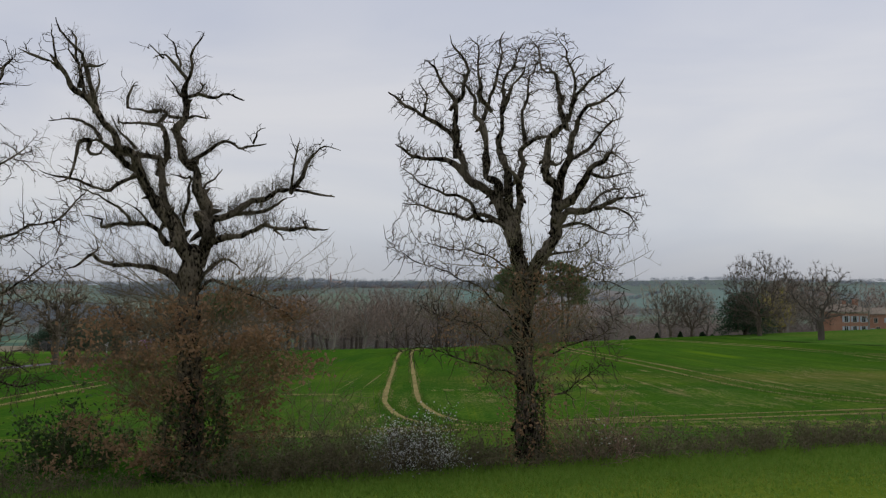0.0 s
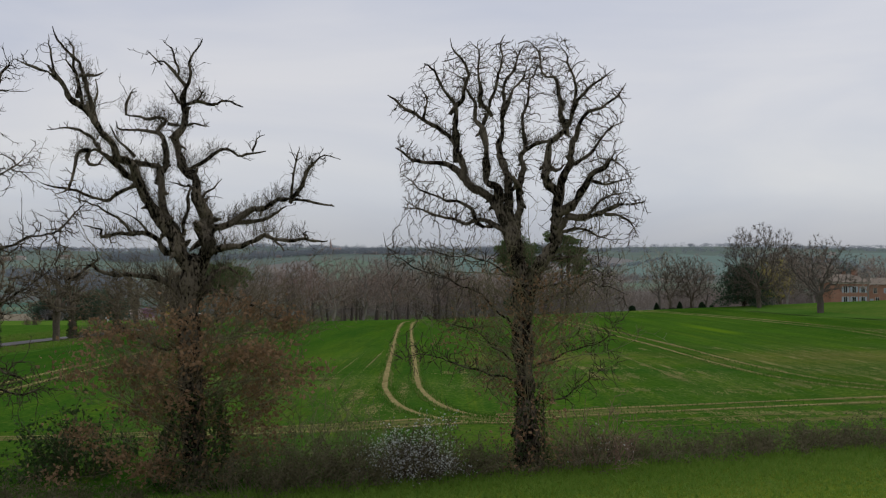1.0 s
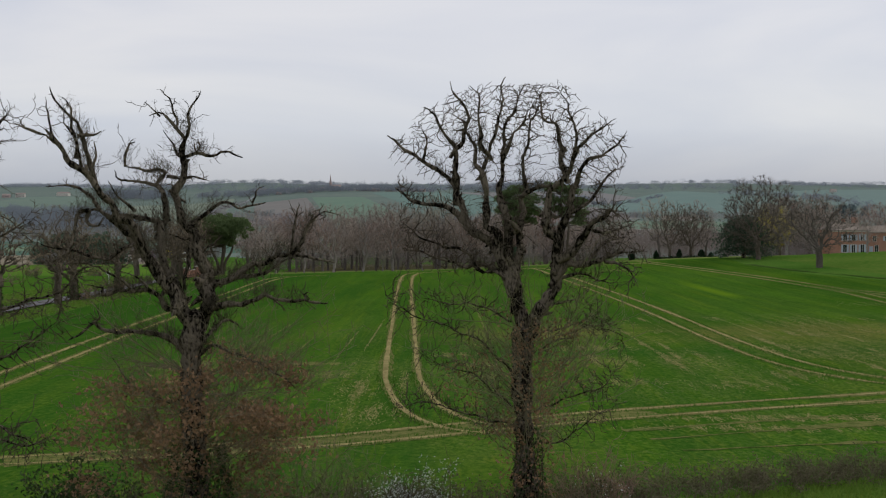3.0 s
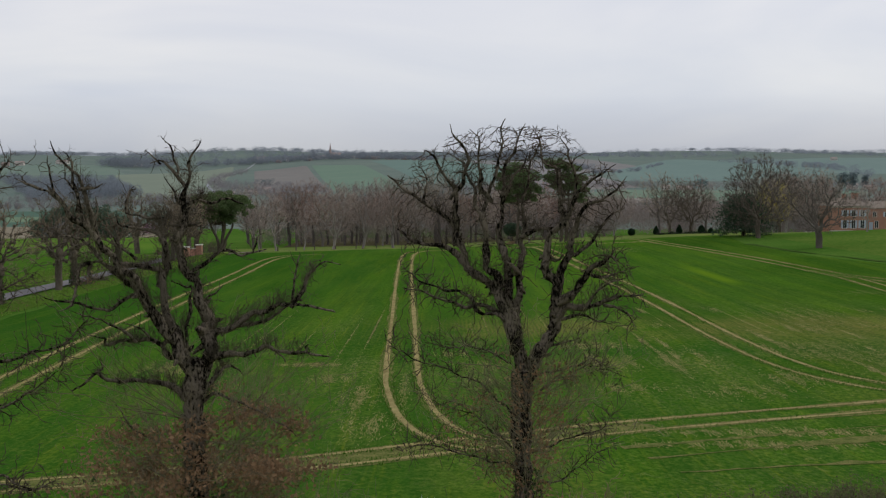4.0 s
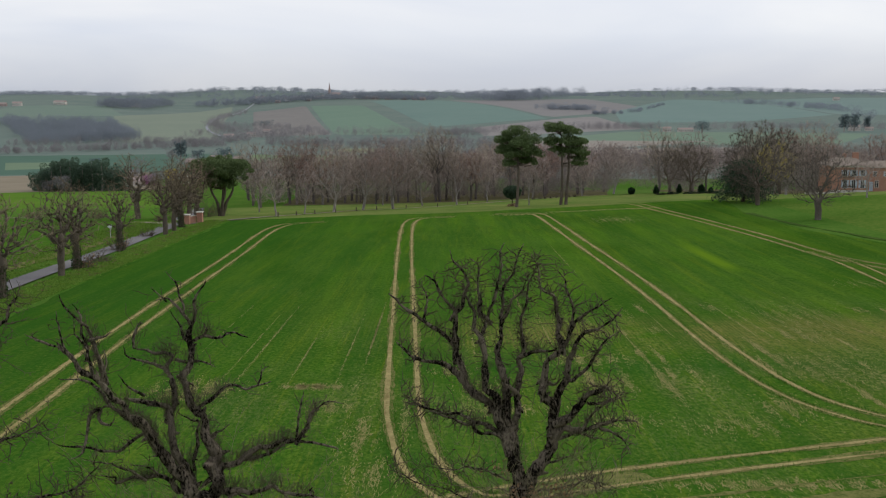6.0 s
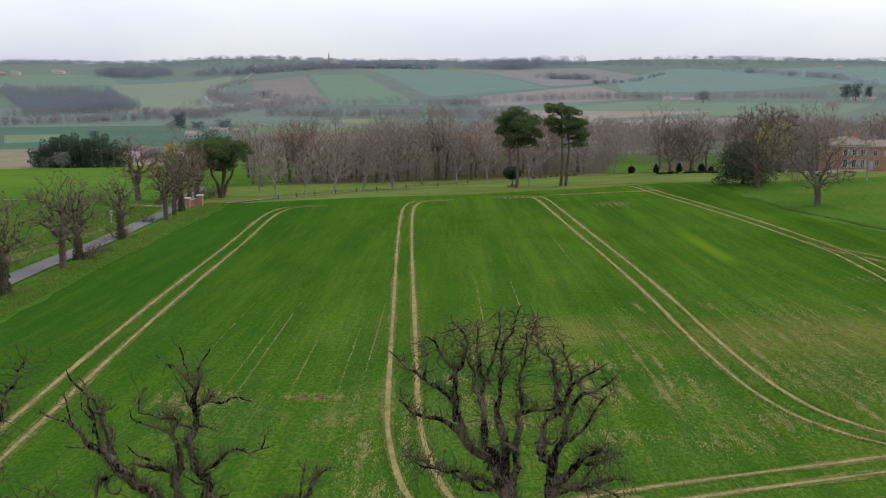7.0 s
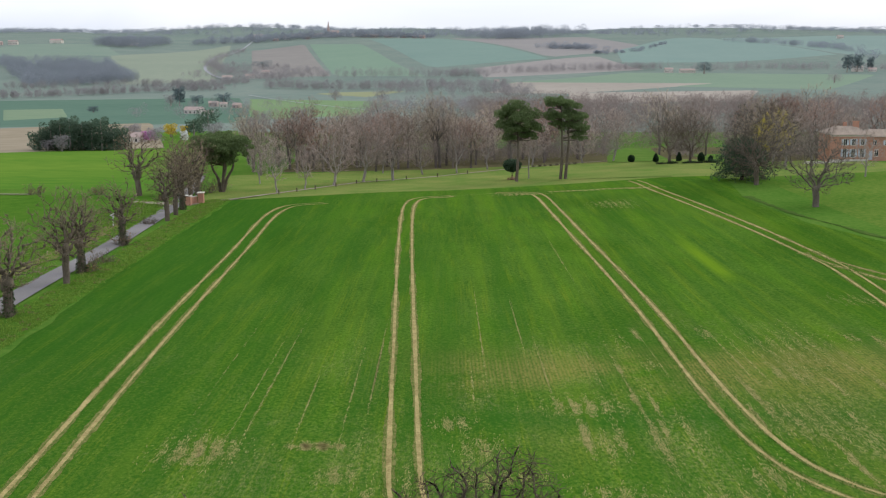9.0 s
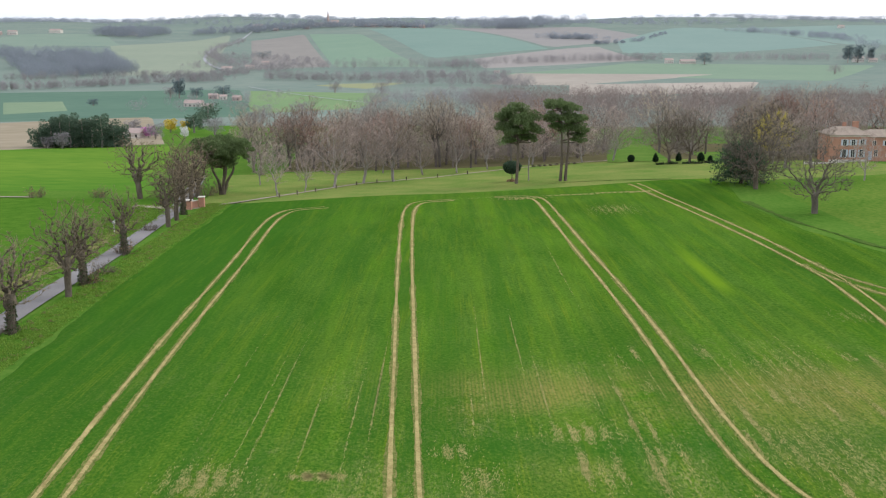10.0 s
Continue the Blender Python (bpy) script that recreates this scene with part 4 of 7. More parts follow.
stag_oak.limb(0.05, 0.02, (-3.05, -1.8, 10.74), (-4.19, -1.8, 11.27))
stag_oak.limb(0.043, 0.015, (-3.1, -1.8, 10.74), (-3.33, -1.8, 11.91))
stag_oak.limb(0.05, 0.018, (-2.51, -1.6, 10.14), (-2.96, -1.6, 11.66))
stag_oak.limb(0.043, 0.025, (-2.36, -1.5, 9.88), (-2.14, -1.5, 10.8))
stag_oak.limb(0.115, 0.035, (0.25, 0.2, 6.81), (1.87, 0.1, 7.68), (2.65, 0.0, 7.84), (3.74, -0.1, 7.59))
stag_oak.limb(0.05, 0.018, (2.59, 0.0, 7.83), (2.8, 0.0, 9.26))
stag_oak.limb(0.072, 0.02, (2.65, 0.0, 7.87), (3.03, 0.0, 8.52), (3.43, -0.1, 8.91), (3.9, 0.0, 8.95))
stag_oak.limb(0.065, 0.03, (1.01, 0.2, 7.18), (1.8, 0.5, 7.23), (2.43, 0.7, 7.62))
stag_oak.limb(0.108, 0.03, (0.16, 0.1, 6.1), (0.9, -0.4, 6.5), (1.73, -0.8, 6.66), (2.83, -1.2, 6.72), (3.71, -1.5, 6.63))
stag_oak.limb(0.036, 0.02, (2.28, -1.0, 6.68), (2.53, -1.0, 6.4))
stag_oak.limb(0.036, 0.03, (3.13, -1.3, 6.7), (3.22, -1.3, 6.93))
stag_oak.limb(0.065, 0.02, (0.22, 0.1, 5.53), (0.7, 0.6, 6.0), (1.1, 1.0, 5.68))
stag_oak.limb(0.1, 0.05, (-1.44, -0.2, 8.16), (-1.58, -0.36, 8.45), (-1.88, -0.52, 8.53), (-2.34, -0.84, 9.09), (-2.55, -1.0, 9.03))
stag_oak.limb(0.055, 0.025, (-2.55, -1.0, 9.03), (-2.81, -1.17, 8.83), (-2.92, -1.53, 8.02), (-3.24, -1.7, 7.86))
stag_oak.limb(0.06, 0.03, (-2.58, -0.9, 9.01), (-2.58, -1.03, 8.7), (-2.31, -1.17, 8.65), (-2.07, -1.3, 8.81))
stag_oak.limb(0.05, 0.02, (-2.29, -0.9, 9.06), (-2.84, -0.6, 9.61), (-3.35, -0.45, 9.73), (-3.93, -0.3, 9.64))
stag_oak.limb(0.06, 0.02, (-1.41, -0.2, 8.14), (-1.74, -0.4, 8.09), (-1.99, -0.6, 7.85), (-2.33, -0.8, 7.74), (-3.06, -1.2, 8.04), (-3.72, -1.4, 8.21))
stag_oak.limb(0.13, 0.07, (-0.46, 0.1, 6.68), (-0.76, 0.15, 7.27), (-1.07, 0.25, 8.52), (-1.4, 0.3, 8.76), (-2.32, 0.4, 8.94))
stag_oak.limb(0.09, 0.035, (-1.05, 0.3, 8.46), (-0.85, 0.4, 8.97), (-0.96, 0.5, 9.36), (-1.21, 0.6, 9.66), (-0.99, 0.7, 9.93), (-1.19, 0.8, 10.1), (-1.64, 0.9, 10.06), (-2.18, 1.0, 10.2))
stag_oak.limb(0.05, 0.03, (-2.18, 1.0, 10.2), (-2.1, 1.13, 10.87), (-1.93, 1.2, 10.98))
stag_oak.limb(0.045, 0.03, (-0.95, 0.8, 9.94), (-0.46, 0.6, 9.77))
stag_oak.limb(0.05, 0.025, (-1.16, 0.7, 9.67), (-2.42, 1.38, 9.86), (-2.7, 1.6, 10.17))
stag_oak.limb(0.05, 0.02, (-1.77, 0.4, 9.0), (-2.16, -0.13, 9.46), (-2.31, -0.4, 9.84))
stag_oak.limb(0.19, 0.09, (0.22, 0.1, 6.25), (0.33, 0.19, 6.92), (0.15, 0.28, 7.62), (-0.64, 0.54, 9.27), (-0.46, 0.62, 9.82), (-0.44, 0.8, 10.99))
stag_oak.limb(0.06, 0.025, (-0.44, 0.8, 10.96), (-1.05, 0.93, 11.6), (-1.43, 1.0, 11.64))
stag_oak.limb(0.03, 0.012, (-1.15, 0.9, 11.6), (-1.54, 0.8, 12.0))
stag_oak.limb(0.055, 0.02, (-0.44, 0.8, 10.96), (-0.21, 0.7, 11.83), (0.15, 0.6, 12.28))
stag_oak.limb(0.04, 0.018, (-0.7, 0.9, 11.3), (-0.69, 1.03, 11.62), (-1.2, 1.3, 12.42))
stag_oak.limb(0.05, 0.03, (-0.42, 0.8, 10.48), (-0.16, 0.9, 10.61), (0.12, 1.0, 10.52), (0.5, 1.1, 10.59), (1.01, 1.3, 10.43))
stag_oak.limb(0.03, 0.02, (-0.19, 0.9, 10.6), (-0.11, 0.85, 10.8), (0.09, 0.8, 10.8))
stag_oak.limb(0.04, 0.018, (-0.47, 0.8, 9.88), (-0.11, 0.6, 9.91), (0.31, 0.4, 9.77))
stag_oak.limb(0.05, 0.02, (-0.52, 0.7, 10.47), (-0.83, 1.05, 10.72), (-1.15, 1.4, 11.18))
stag_oak.limb(0.065, 0.03, (-0.21, 0.4, 8.66), (0.44, 0.6, 9.12), (0.81, 0.7, 9.15), (0.95, 0.8, 9.04), (1.68, 1.0, 9.16))
stag_oak.limb(0.035, 0.02, (1.38, 0.9, 9.18), (1.59, 1.0, 9.69))
stag_oak.limb(0.06, 0.025, (-0.36, 0.2, 6.84), (-0.28, 0.5, 8.14), (-0.55, 0.65, 8.15), (-0.9, 0.8, 8.36))
stag_oak.limb(0.04, 0.02, (0.05, 0.3, 7.7), (0.37, 0.05, 8.09), (0.76, -0.2, 8.28))
stag_oak.limb(0.09, 0.03, (-0.37, 0.0, 6.34), (-0.83, -0.11, 6.52), (-1.2, -0.23, 6.88), (-2.32, -0.57, 6.77), (-2.36, -0.69, 7.0), (-2.74, -0.8, 7.04))
stag_oak.limb(0.04, 0.015, (-1.19, -0.4, 6.9), (-1.39, -0.6, 7.18), (-1.82, -1.0, 7.45))
stag_oak.limb(0.045, 0.015, (-1.52, -0.6, 6.85), (-1.75, -0.93, 7.22), (-2.89, -1.6, 7.87))
stag_oak.limb(0.11, 0.035, (-0.32, 0.00, 5.11), (-0.67, -0.14, 5.57), (-1.08, -0.29, 5.67), (-1.80, -0.43, 5.75), (-2.21, -0.57, 5.89), (-2.61, -0.71, 6.01), (-2.78, -0.86, 5.92), (-3.20, -1.00, 5.62))
stag_oak.limb(0.04, 0.02, (-2.62, -0.70, 6.00), (-2.41, -0.80, 6.19), (-2.32, -0.90, 6.45))
stag_oak.limb(0.06, 0.02, (-2.79, -1.20, 10.38), (-2.76, -1.23, 11.01), (-2.98, -1.27, 11.70), (-3.12, -1.30, 11.94))
stag_oak.limb(0.055, 0.03, (-2.73, -1.20, 10.96), (-2.50, -1.00, 10.94), (-2.22, -0.80, 11.07))
stag_oak.limb(0.08, 0.02, (-2.45, -0.80, 9.85), (-2.66, -0.97, 10.80), (-2.98, -1.13, 11.51), (-3.47, -1.30, 12.21))
stag_oak.limb(0.05, 0.02, (-0.03, 0.10, 4.99), (0.48, -0.13, 5.30), (1.51, -0.37, 4.99), (2.75, -0.60, 4.40))
stag_oak.limb(0.05, 0.02, (-0.25, 0.10, 3.77), (-1.08, 0.33, 3.76), (-2.16, 0.57, 4.36), (-2.63, 0.80, 4.99))
stag_oak.crown(1000, 0.26, 0.0068, 700, 0.10, 4200, 0.46, None, 0.18, 0.03, 0.05, 0.86)
tall_oak = Oak((2.53, 30.6, 0.3), "tall bare oak with a dense crown of fine twigs", 12)
tall_oak.limb(0.32, 0.3, (-0.04, 0.00, -0.30), (-0.12, 0.23, 2.02), (-0.18, 0.47, 3.65), (-0.15, 0.70, 5.31))
tall_oak.limb(0.21, 0.04, (-0.17, 0.70, 5.14), (-0.33, 0.81, 6.15), (-0.49, 0.92, 6.83), (-0.82, 1.02, 7.68), (-1.49, 1.13, 8.20), (-1.83, 1.24, 8.55), (-2.08, 1.35, 9.25), (-2.25, 1.46, 9.78), (-2.69, 1.57, 10.15), (-3.12, 1.67, 10.37), (-3.56, 1.78, 10.71), (-3.91, 1.89, 10.99), (-4.18, 2.00, 11.27))
tall_oak.limb(0.11, 0.03, (-2.13, 1.50, 9.41), (-2.12, 1.42, 10.21), (-2.20, 1.33, 10.80), (-2.34, 1.25, 11.05), (-2.60, 1.17, 11.46), (-2.77, 1.08, 11.79), (-2.97, 1.00, 12.06))
tall_oak.limb(0.11, 0.03, (-1.83, 1.30, 8.56), (-2.25, 1.50, 9.01), (-2.77, 1.70, 9.12), (-3.30, 1.90, 9.09), (-3.65, 2.10, 9.44), (-4.05, 2.30, 9.64))
tall_oak.limb(0.05, 0.02, (-3.12, 1.80, 10.39), (-3.04, 2.00, 11.09), (-3.27, 2.20, 11.52))
tall_oak.limb(0.08, 0.018, (-2.20, 1.30, 10.71), (-1.95, 1.24, 11.04), (-1.81, 1.18, 11.46), (-1.86, 1.12, 11.97), (-2.17, 1.06, 12.47), (-2.26, 1.00, 12.80))
tall_oak.limb(0.16, 0.02, (-0.55, 0.80, 6.82), (-0.91, 0.86, 8.00), (-1.21, 0.91, 8.69), (-1.28, 0.97, 9.37), (-1.32, 1.02, 10.15), (-1.15, 1.08, 10.76), (-0.98, 1.13, 11.28), (-0.89, 1.19, 11.81), (-0.80, 1.24, 12.34), (-0.66, 1.30, 13.01))
tall_oak.limb(0.09, 0.02, (-1.28, 0.80, 9.77), (-1.49, 1.00, 10.40), (-1.61, 1.20, 10.86), (-1.82, 1.40, 11.33), (-2.25, 1.60, 11.89))
tall_oak.limb(0.08, 0.018, (-1.17, 1.10, 10.62), (-1.41, 0.97, 11.08), (-1.48, 0.85, 11.74), (-1.50, 0.72, 12.31), (-1.66, 0.60, 12.57))
tall_oak.limb(0.16, 0.02, (-0.46, 0.80, 6.90), (-0.48, 0.93, 7.84), (-0.68, 1.07, 8.70), (-0.81, 1.20, 9.32), (-0.80, 1.33, 9.94), (-0.70, 1.47, 10.65), (-0.64, 1.60, 11.37), (-0.42, 1.73, 11.92), (-0.15, 1.87, 12.48), (0.04, 2.00, 12.86))
tall_oak.limb(0.07, 0.02, (-0.72, 1.20, 10.52), (-0.47, 1.00, 11.08), (-0.20, 0.80, 11.56), (-0.11, 0.60, 11.94))
tall_oak.limb(0.145, 0.025, (-0.13, 0.80, 5.89), (-0.32, 0.93, 7.00), (-0.22, 1.07, 7.85), (-0.24, 1.20, 8.38), (-0.11, 1.33, 9.08), (-0.02, 1.47, 9.61), (-0.09, 1.60, 10.24), (0.10, 1.73, 11.05), (0.28, 1.87, 11.69), (0.42, 2.00, 12.19))
tall_oak.limb(0.1, 0.06, (-0.26, 1.00, 8.32), (-0.49, 0.80, 8.51), (-0.65, 0.60, 8.79))
tall_oak.limb(0.07, 0.02, (-0.04, 1.20, 9.46), (0.37, 1.00, 9.63), (0.86, 0.80, 9.69), (1.14, 0.60, 9.96))
tall_oak.limb(0.22, 0.02, (0.13, 0.70, 5.47), (0.41, 0.64, 6.14), (0.83, 0.57, 6.81), (0.92, 0.51, 7.30), (0.87, 0.44, 7.88), (0.78, 0.38, 8.16), (0.55, 0.31, 8.45), (0.45, 0.25, 8.86), (0.64, 0.19, 9.44), (1.04, 0.12, 10.01), (1.20, 0.06, 10.33), (1.29, -0.01, 10.90), (1.22, -0.07, 11.38), (1.06, -0.14, 11.86), (0.88, -0.20, 12.38))
tall_oak.limb(0.15, 0.02, (0.87, 0.50, 7.92), (1.00, 0.40, 8.55), (1.14, 0.30, 8.87), (1.29, 0.20, 9.44), (1.45, 0.10, 10.17), (2.01, -0.00, 10.57), (2.49, -0.10, 10.80), (2.74, -0.20, 11.22))
tall_oak.limb(0.1, 0.05, (0.48, 0.20, 8.72), (0.73, 0.35, 8.84), (1.04, 0.50, 8.81))
tall_oak.limb(0.09, 0.018, (1.03, 0.10, 10.00), (0.89, 0.28, 10.70), (0.83, 0.46, 11.32), (0.43, 0.64, 11.69), (0.36, 0.82, 12.16), (0.16, 1.00, 12.63))
tall_oak.limb(0.07, 0.018, (1.24, 0.00, 10.48), (1.50, -0.13, 10.87), (1.81, -0.27, 11.18), (2.32, -0.40, 11.51))
tall_oak.limb(0.15, 0.05, (0.93, 0.40, 7.55), (1.36, 0.12, 7.86), (1.73, -0.16, 8.40), (2.10, -0.44, 8.78), (2.22, -0.72, 8.99), (2.36, -1.00, 8.86))
tall_oak.limb(0.06, 0.02, (1.73, -0.40, 8.41), (2.23, -0.10, 8.33), (2.89, 0.20, 8.53))
tall_oak.limb(0.06, 0.02, (1.28, 0.10, 8.93), (1.73, 0.40, 9.30), (2.28, 0.70, 9.93), (2.87, 1.00, 10.23))
tall_oak.limb(0.15, 0.025, (0.87, 0.50, 7.05), (1.22, 0.36, 7.38), (1.70, 0.22, 7.42), (2.17, 0.08, 7.47), (2.64, -0.06, 7.76), (3.24, -0.20, 7.78))
tall_oak.limb(0.05, 0.018, (2.18, 0.10, 7.47), (2.63, -0.15, 7.34), (3.02, -0.40, 6.89))
tall_oak.limb(0.05, 0.018, (1.70, 0.20, 7.42), (2.12, 0.60, 7.90), (2.91, 1.00, 8.22))
tall_oak.limb(0.06, 0.018, (0.91, 0.60, 6.94), (1.61, 0.83, 7.11), (2.15, 1.07, 6.87), (2.56, 1.30, 6.71))
tall_oak.limb(0.05, 0.015, (0.50, 0.70, 6.11), (1.12, 0.95, 6.24), (1.69, 1.20, 6.36))
tall_oak.limb(0.09, 0.018, (-0.55, 0.80, 7.02), (-1.24, 1.04, 7.34), (-1.92, 1.28, 7.27), (-2.60, 1.52, 7.46), (-3.12, 1.76, 7.65), (-3.79, 2.00, 7.76))
tall_oak.limb(0.08, 0.018, (-0.66, 0.80, 6.90), (-1.43, 0.60, 7.23), (-1.77, 0.40, 7.63), (-2.60, 0.20, 7.95), (-3.25, -0.00, 8.26), (-3.69, -0.20, 8.60))
tall_oak.limb(0.034, 0.01, (0.21, 0.60, 5.22), (1.04, 0.33, 5.52), (1.83, 0.07, 5.80), (2.41, -0.20, 5.66))
tall_oak.limb(0.034, 0.01, (0.31, 0.50, 4.81), (1.79, 0.95, 5.39), (3.13, 1.40, 5.10))
tall_oak.limb(0.034, 0.01, (-0.51, 0.60, 5.64), (-1.27, 0.27, 6.18), (-2.27, -0.07, 6.28), (-3.16, -0.40, 6.47))
tall_oak.limb(0.034, 0.01, (-0.48, 0.40, 4.15), (-1.28, 0.15, 4.98), (-2.60, -0.10, 5.63), (-3.81, -0.35, 6.11), (-4.23, -0.60, 6.88))
tall_oak.limb(0.034, 0.01, (-0.49, 0.30, 3.16), (-1.43, 0.60, 3.94), (-2.43, 0.90, 4.30), (-3.24, 1.20, 4.63))
tall_oak.limb(0.034, 0.01, (-0.38, 0.20, 2.60), (-1.29, 0.00, 2.86), (-2.11, -0.20, 3.12), (-2.84, -0.40, 3.50), (-3.79, -0.60, 3.35))
tall_oak.limb(0.034, 0.01, (0.12, 0.30, 3.00), (1.00, 0.07, 3.47), (1.98, -0.17, 3.71), (2.40, -0.40, 4.17))
tall_oak.limb(0.034, 0.01, (0.04, 0.30, 2.01), (1.05, 0.53, 2.16), (1.92, 0.77, 2.63), (2.54, 1.00, 2.95))
tall_oak.crown(9000, 0.45, 0.0068, 5500, 0.11, 1800, 0.5,
               ((12.9, -1.42, 1.11), (12.56, -2.51, 1.32), (12.05, -3.41, 1.99), (11.2, -4.2, 2.96), (10.78, -4.37, 2.99), (9.51, -3.94, 2.92),
                (7.82, -3.94, 3.58), (6.98, -4.19, 3.3), (6.14, -4.52, 2.51), (4.97, -4.47, 3.26), (0.0, -4.0, 3.2)), 0.12)
side_oak = Oak((-14.6, 28.0, 0.3), "bare oak with drooping fine twigs", 13)
side_oak.limb(0.36, 0.26, (0.0, 0.0, -0.1), (0.1, 0.0, 2.2), (-0.1, 0.0, 4.3), (0.0, 0.1, 5.9))
side_oak.limb(0.12, 0.03, (0.0, 0.1, 5.7), (0.6, 0.0, 7.1), (2.5, -0.5, 10.7))
side_oak.limb(0.075, 0.02, (0.1, 0.1, 5.3), (1.6, -0.4, 6.0), (3.2, -0.7, 6.5), (4.6, -0.8, 6.9), (5.3, -0.9, 7.6))
side_oak.limb(0.07, 0.02, (0.1, 0.0, 4.5), (1.4, 0.4, 4.8), (3.0, 0.6, 5.2), (4.0, 0.7, 5.9))
side_oak.limb(0.06, 0.018, (0.1, 0.0, 3.7), (1.7, -0.6, 3.7), (3.2, -1.0, 3.4), (4.1, -1.2, 3.0))
side_oak.limb(0.06, 0.018, (0.1, 0.0, 3.1), (1.4, 0.6, 2.9), (2.8, 1.0, 2.5), (3.7, 1.1, 2.7))
side_oak.limb(0.16, 0.05, (0.0, 0.1, 5.9), (0.2, 0.4, 7.9), (1.0, 0.6, 9.9), (1.3, 0.6, 11.9))
side_oak.limb(0.14, 0.04, (0.0, 0.1, 5.9), (-1.2, 0.0, 7.5), (-2.2, -0.4, 9.2), (-2.6, -0.6, 10.9))
side_oak.limb(0.12, 0.04, (0.7, 0.0, 7.1), (1.3, 1.0, 8.9), (1.9, 1.6, 10.7), (2.3, 1.8, 11.7))
side_oak.limb(0.07, 0.02, (1.2, -0.2, 8.1), (2.6, -0.6, 8.2), (3.8, -0.8, 8.7))
side_oak.crown(2400, 0.5, 0.0075, 3000, 0.2, 300, 0.5, None, 0.2, -0.03)


# ---- undergrowth along the hedge line ----
def thicket(name, centre, label, category, size, shoots, height, twig_mat, seed, leaf=None, leaves=0, leaf_size=0.05, arch=0.1, spread=0.8, least=0.007, group=""):
    """A many-stemmed shrub over an oval: shoots with side twigs, and leaves held near them."""
    r = np.random.default_rng(seed)
    base = on(*centre, 0.05)
    bush = thing(name, base, label, category, group)
    t = Tubes()
    ends = []
    for _ in range(shoots):
        a, q = r.random() * 6.283, math.sqrt(r.random())
        x, y = math.cos(a) * q * size[0], math.sin(a) * q * size[1]
        h = height * (0.45 + 0.65 * r.random()) * (1.1 - 0.45 * q)
        way = (x / size[0] * spread + r.normal(0, 0.2), y / size[1] * spread + r.normal(0, 0.2), 1.0)
        s = sprout(r, (x, y, gz(base[0] + x, base[1] + y) - base[2] - 0.03), way, h, 6, 0.22, -arch)
        t.add(s, np.linspace(least * 2.2, least * 0.8, 6), 3)
        twigs_on(r, t, s, least * 2, 5, h * 0.4, 1, 0.05, 0.9, 0.3, 0.7, least, 0.2)
        ends.append(s[2:])
    t.make("branchwork", twig_mat, bush)
    if leaf is not None:
        pts = np.concatenate(ends)
        c = pts[r.integers(0, len(pts), leaves)] + r.normal(0, 0.16, (leaves, 3)) * np.array([1, 1, 0.8])
        leaf_part(r, "foliage", c, leaf_size, leaf, bush)
    return bush


def hedge_y(x):
    return 28.6 + 0.36 * x


# leafy shoots round the two trunks
def trunk_brush(tree_base, seed, label, spread, z0, z1, shoots, tufts, leaves, size, sleeve, rise, twig_mat=SCRUB):
    """Shoots arching out of a trunk, dead leaves held in tufts on them and clinging to the trunk."""
    r = np.random.default_rng(seed)
    brush = thing("shoots", tree_base, label, "shrub")
    t, ends = Tubes(), []
    for _ in range(shoots):
        a = r.random() * 6.283
        f = r.random() ** 1.1
        z = z0 + (z1 - z0) * f
        s = sprout(r, (0.25 * math.cos(a), 0.25 * math.sin(a), z), (math.cos(a), 0.6 * math.sin(a), rise * (0.4 + r.random())), spread * (0.35 + 0.65 * r.random()) * (0.65 + 0.45 * f), 8, 0.15, 0.05)
        t.add(s, np.linspace(0.017, 0.005, 8), 3)
        twigs_on(r, t, s, 0.014, 8, spread * 0.28, 2, 0.12, 0.8, 0.22, 0.6, 0.0048, 0.2, 3)
        ends.append(s[3:])
    t.make("branchwork", twig_mat, brush)
    pts = np.concatenate(ends)
    pts = pts[pts[:, 2] < z1 + 0.5 - 0.2 * np.abs(pts[:, 0])]
    heart = pts[r.integers(0, len(pts), tufts)]
    where = heart[r.integers(0, tufts, leaves)] + r.normal(0, 0.26, (leaves, 3)) * np.array([1.3, 1.0, 0.7])
    n = int(sleeve * 2400)
    h = r.random(n) ** 1.2 * z1
    a = r.random(n) * 6.283
    q = sleeve * (0.55 + 0.5 * r.random(n)) * (1.25 - 0.5 * h / z1) * (1 + 0.35 * np.sin(3 * a + 5 * h))
    where = np.concatenate([where, np.stack([q * np.cos(a), q * np.sin(a), h], axis=1)])
    leaf_part(r, "foliage", where, size, DEAD_LEAF, brush)
    return brush


trunk_brush((-6.7, 28.5, 0.3), 21, "russet dead-leaved shoots round the old oak's trunk", 5.4, 0.4, 4.7, 120, 85, 9500, 0.058, 0.80, 0.34)
trunk_brush((2.5, 30.5, 0.3), 22, "fine bare shoots with a few russet leaves on the trunk", 4.2, 1.4, 5.6, 85, 16, 1300, 0.05, 0.80, 0.75, SPRAY)


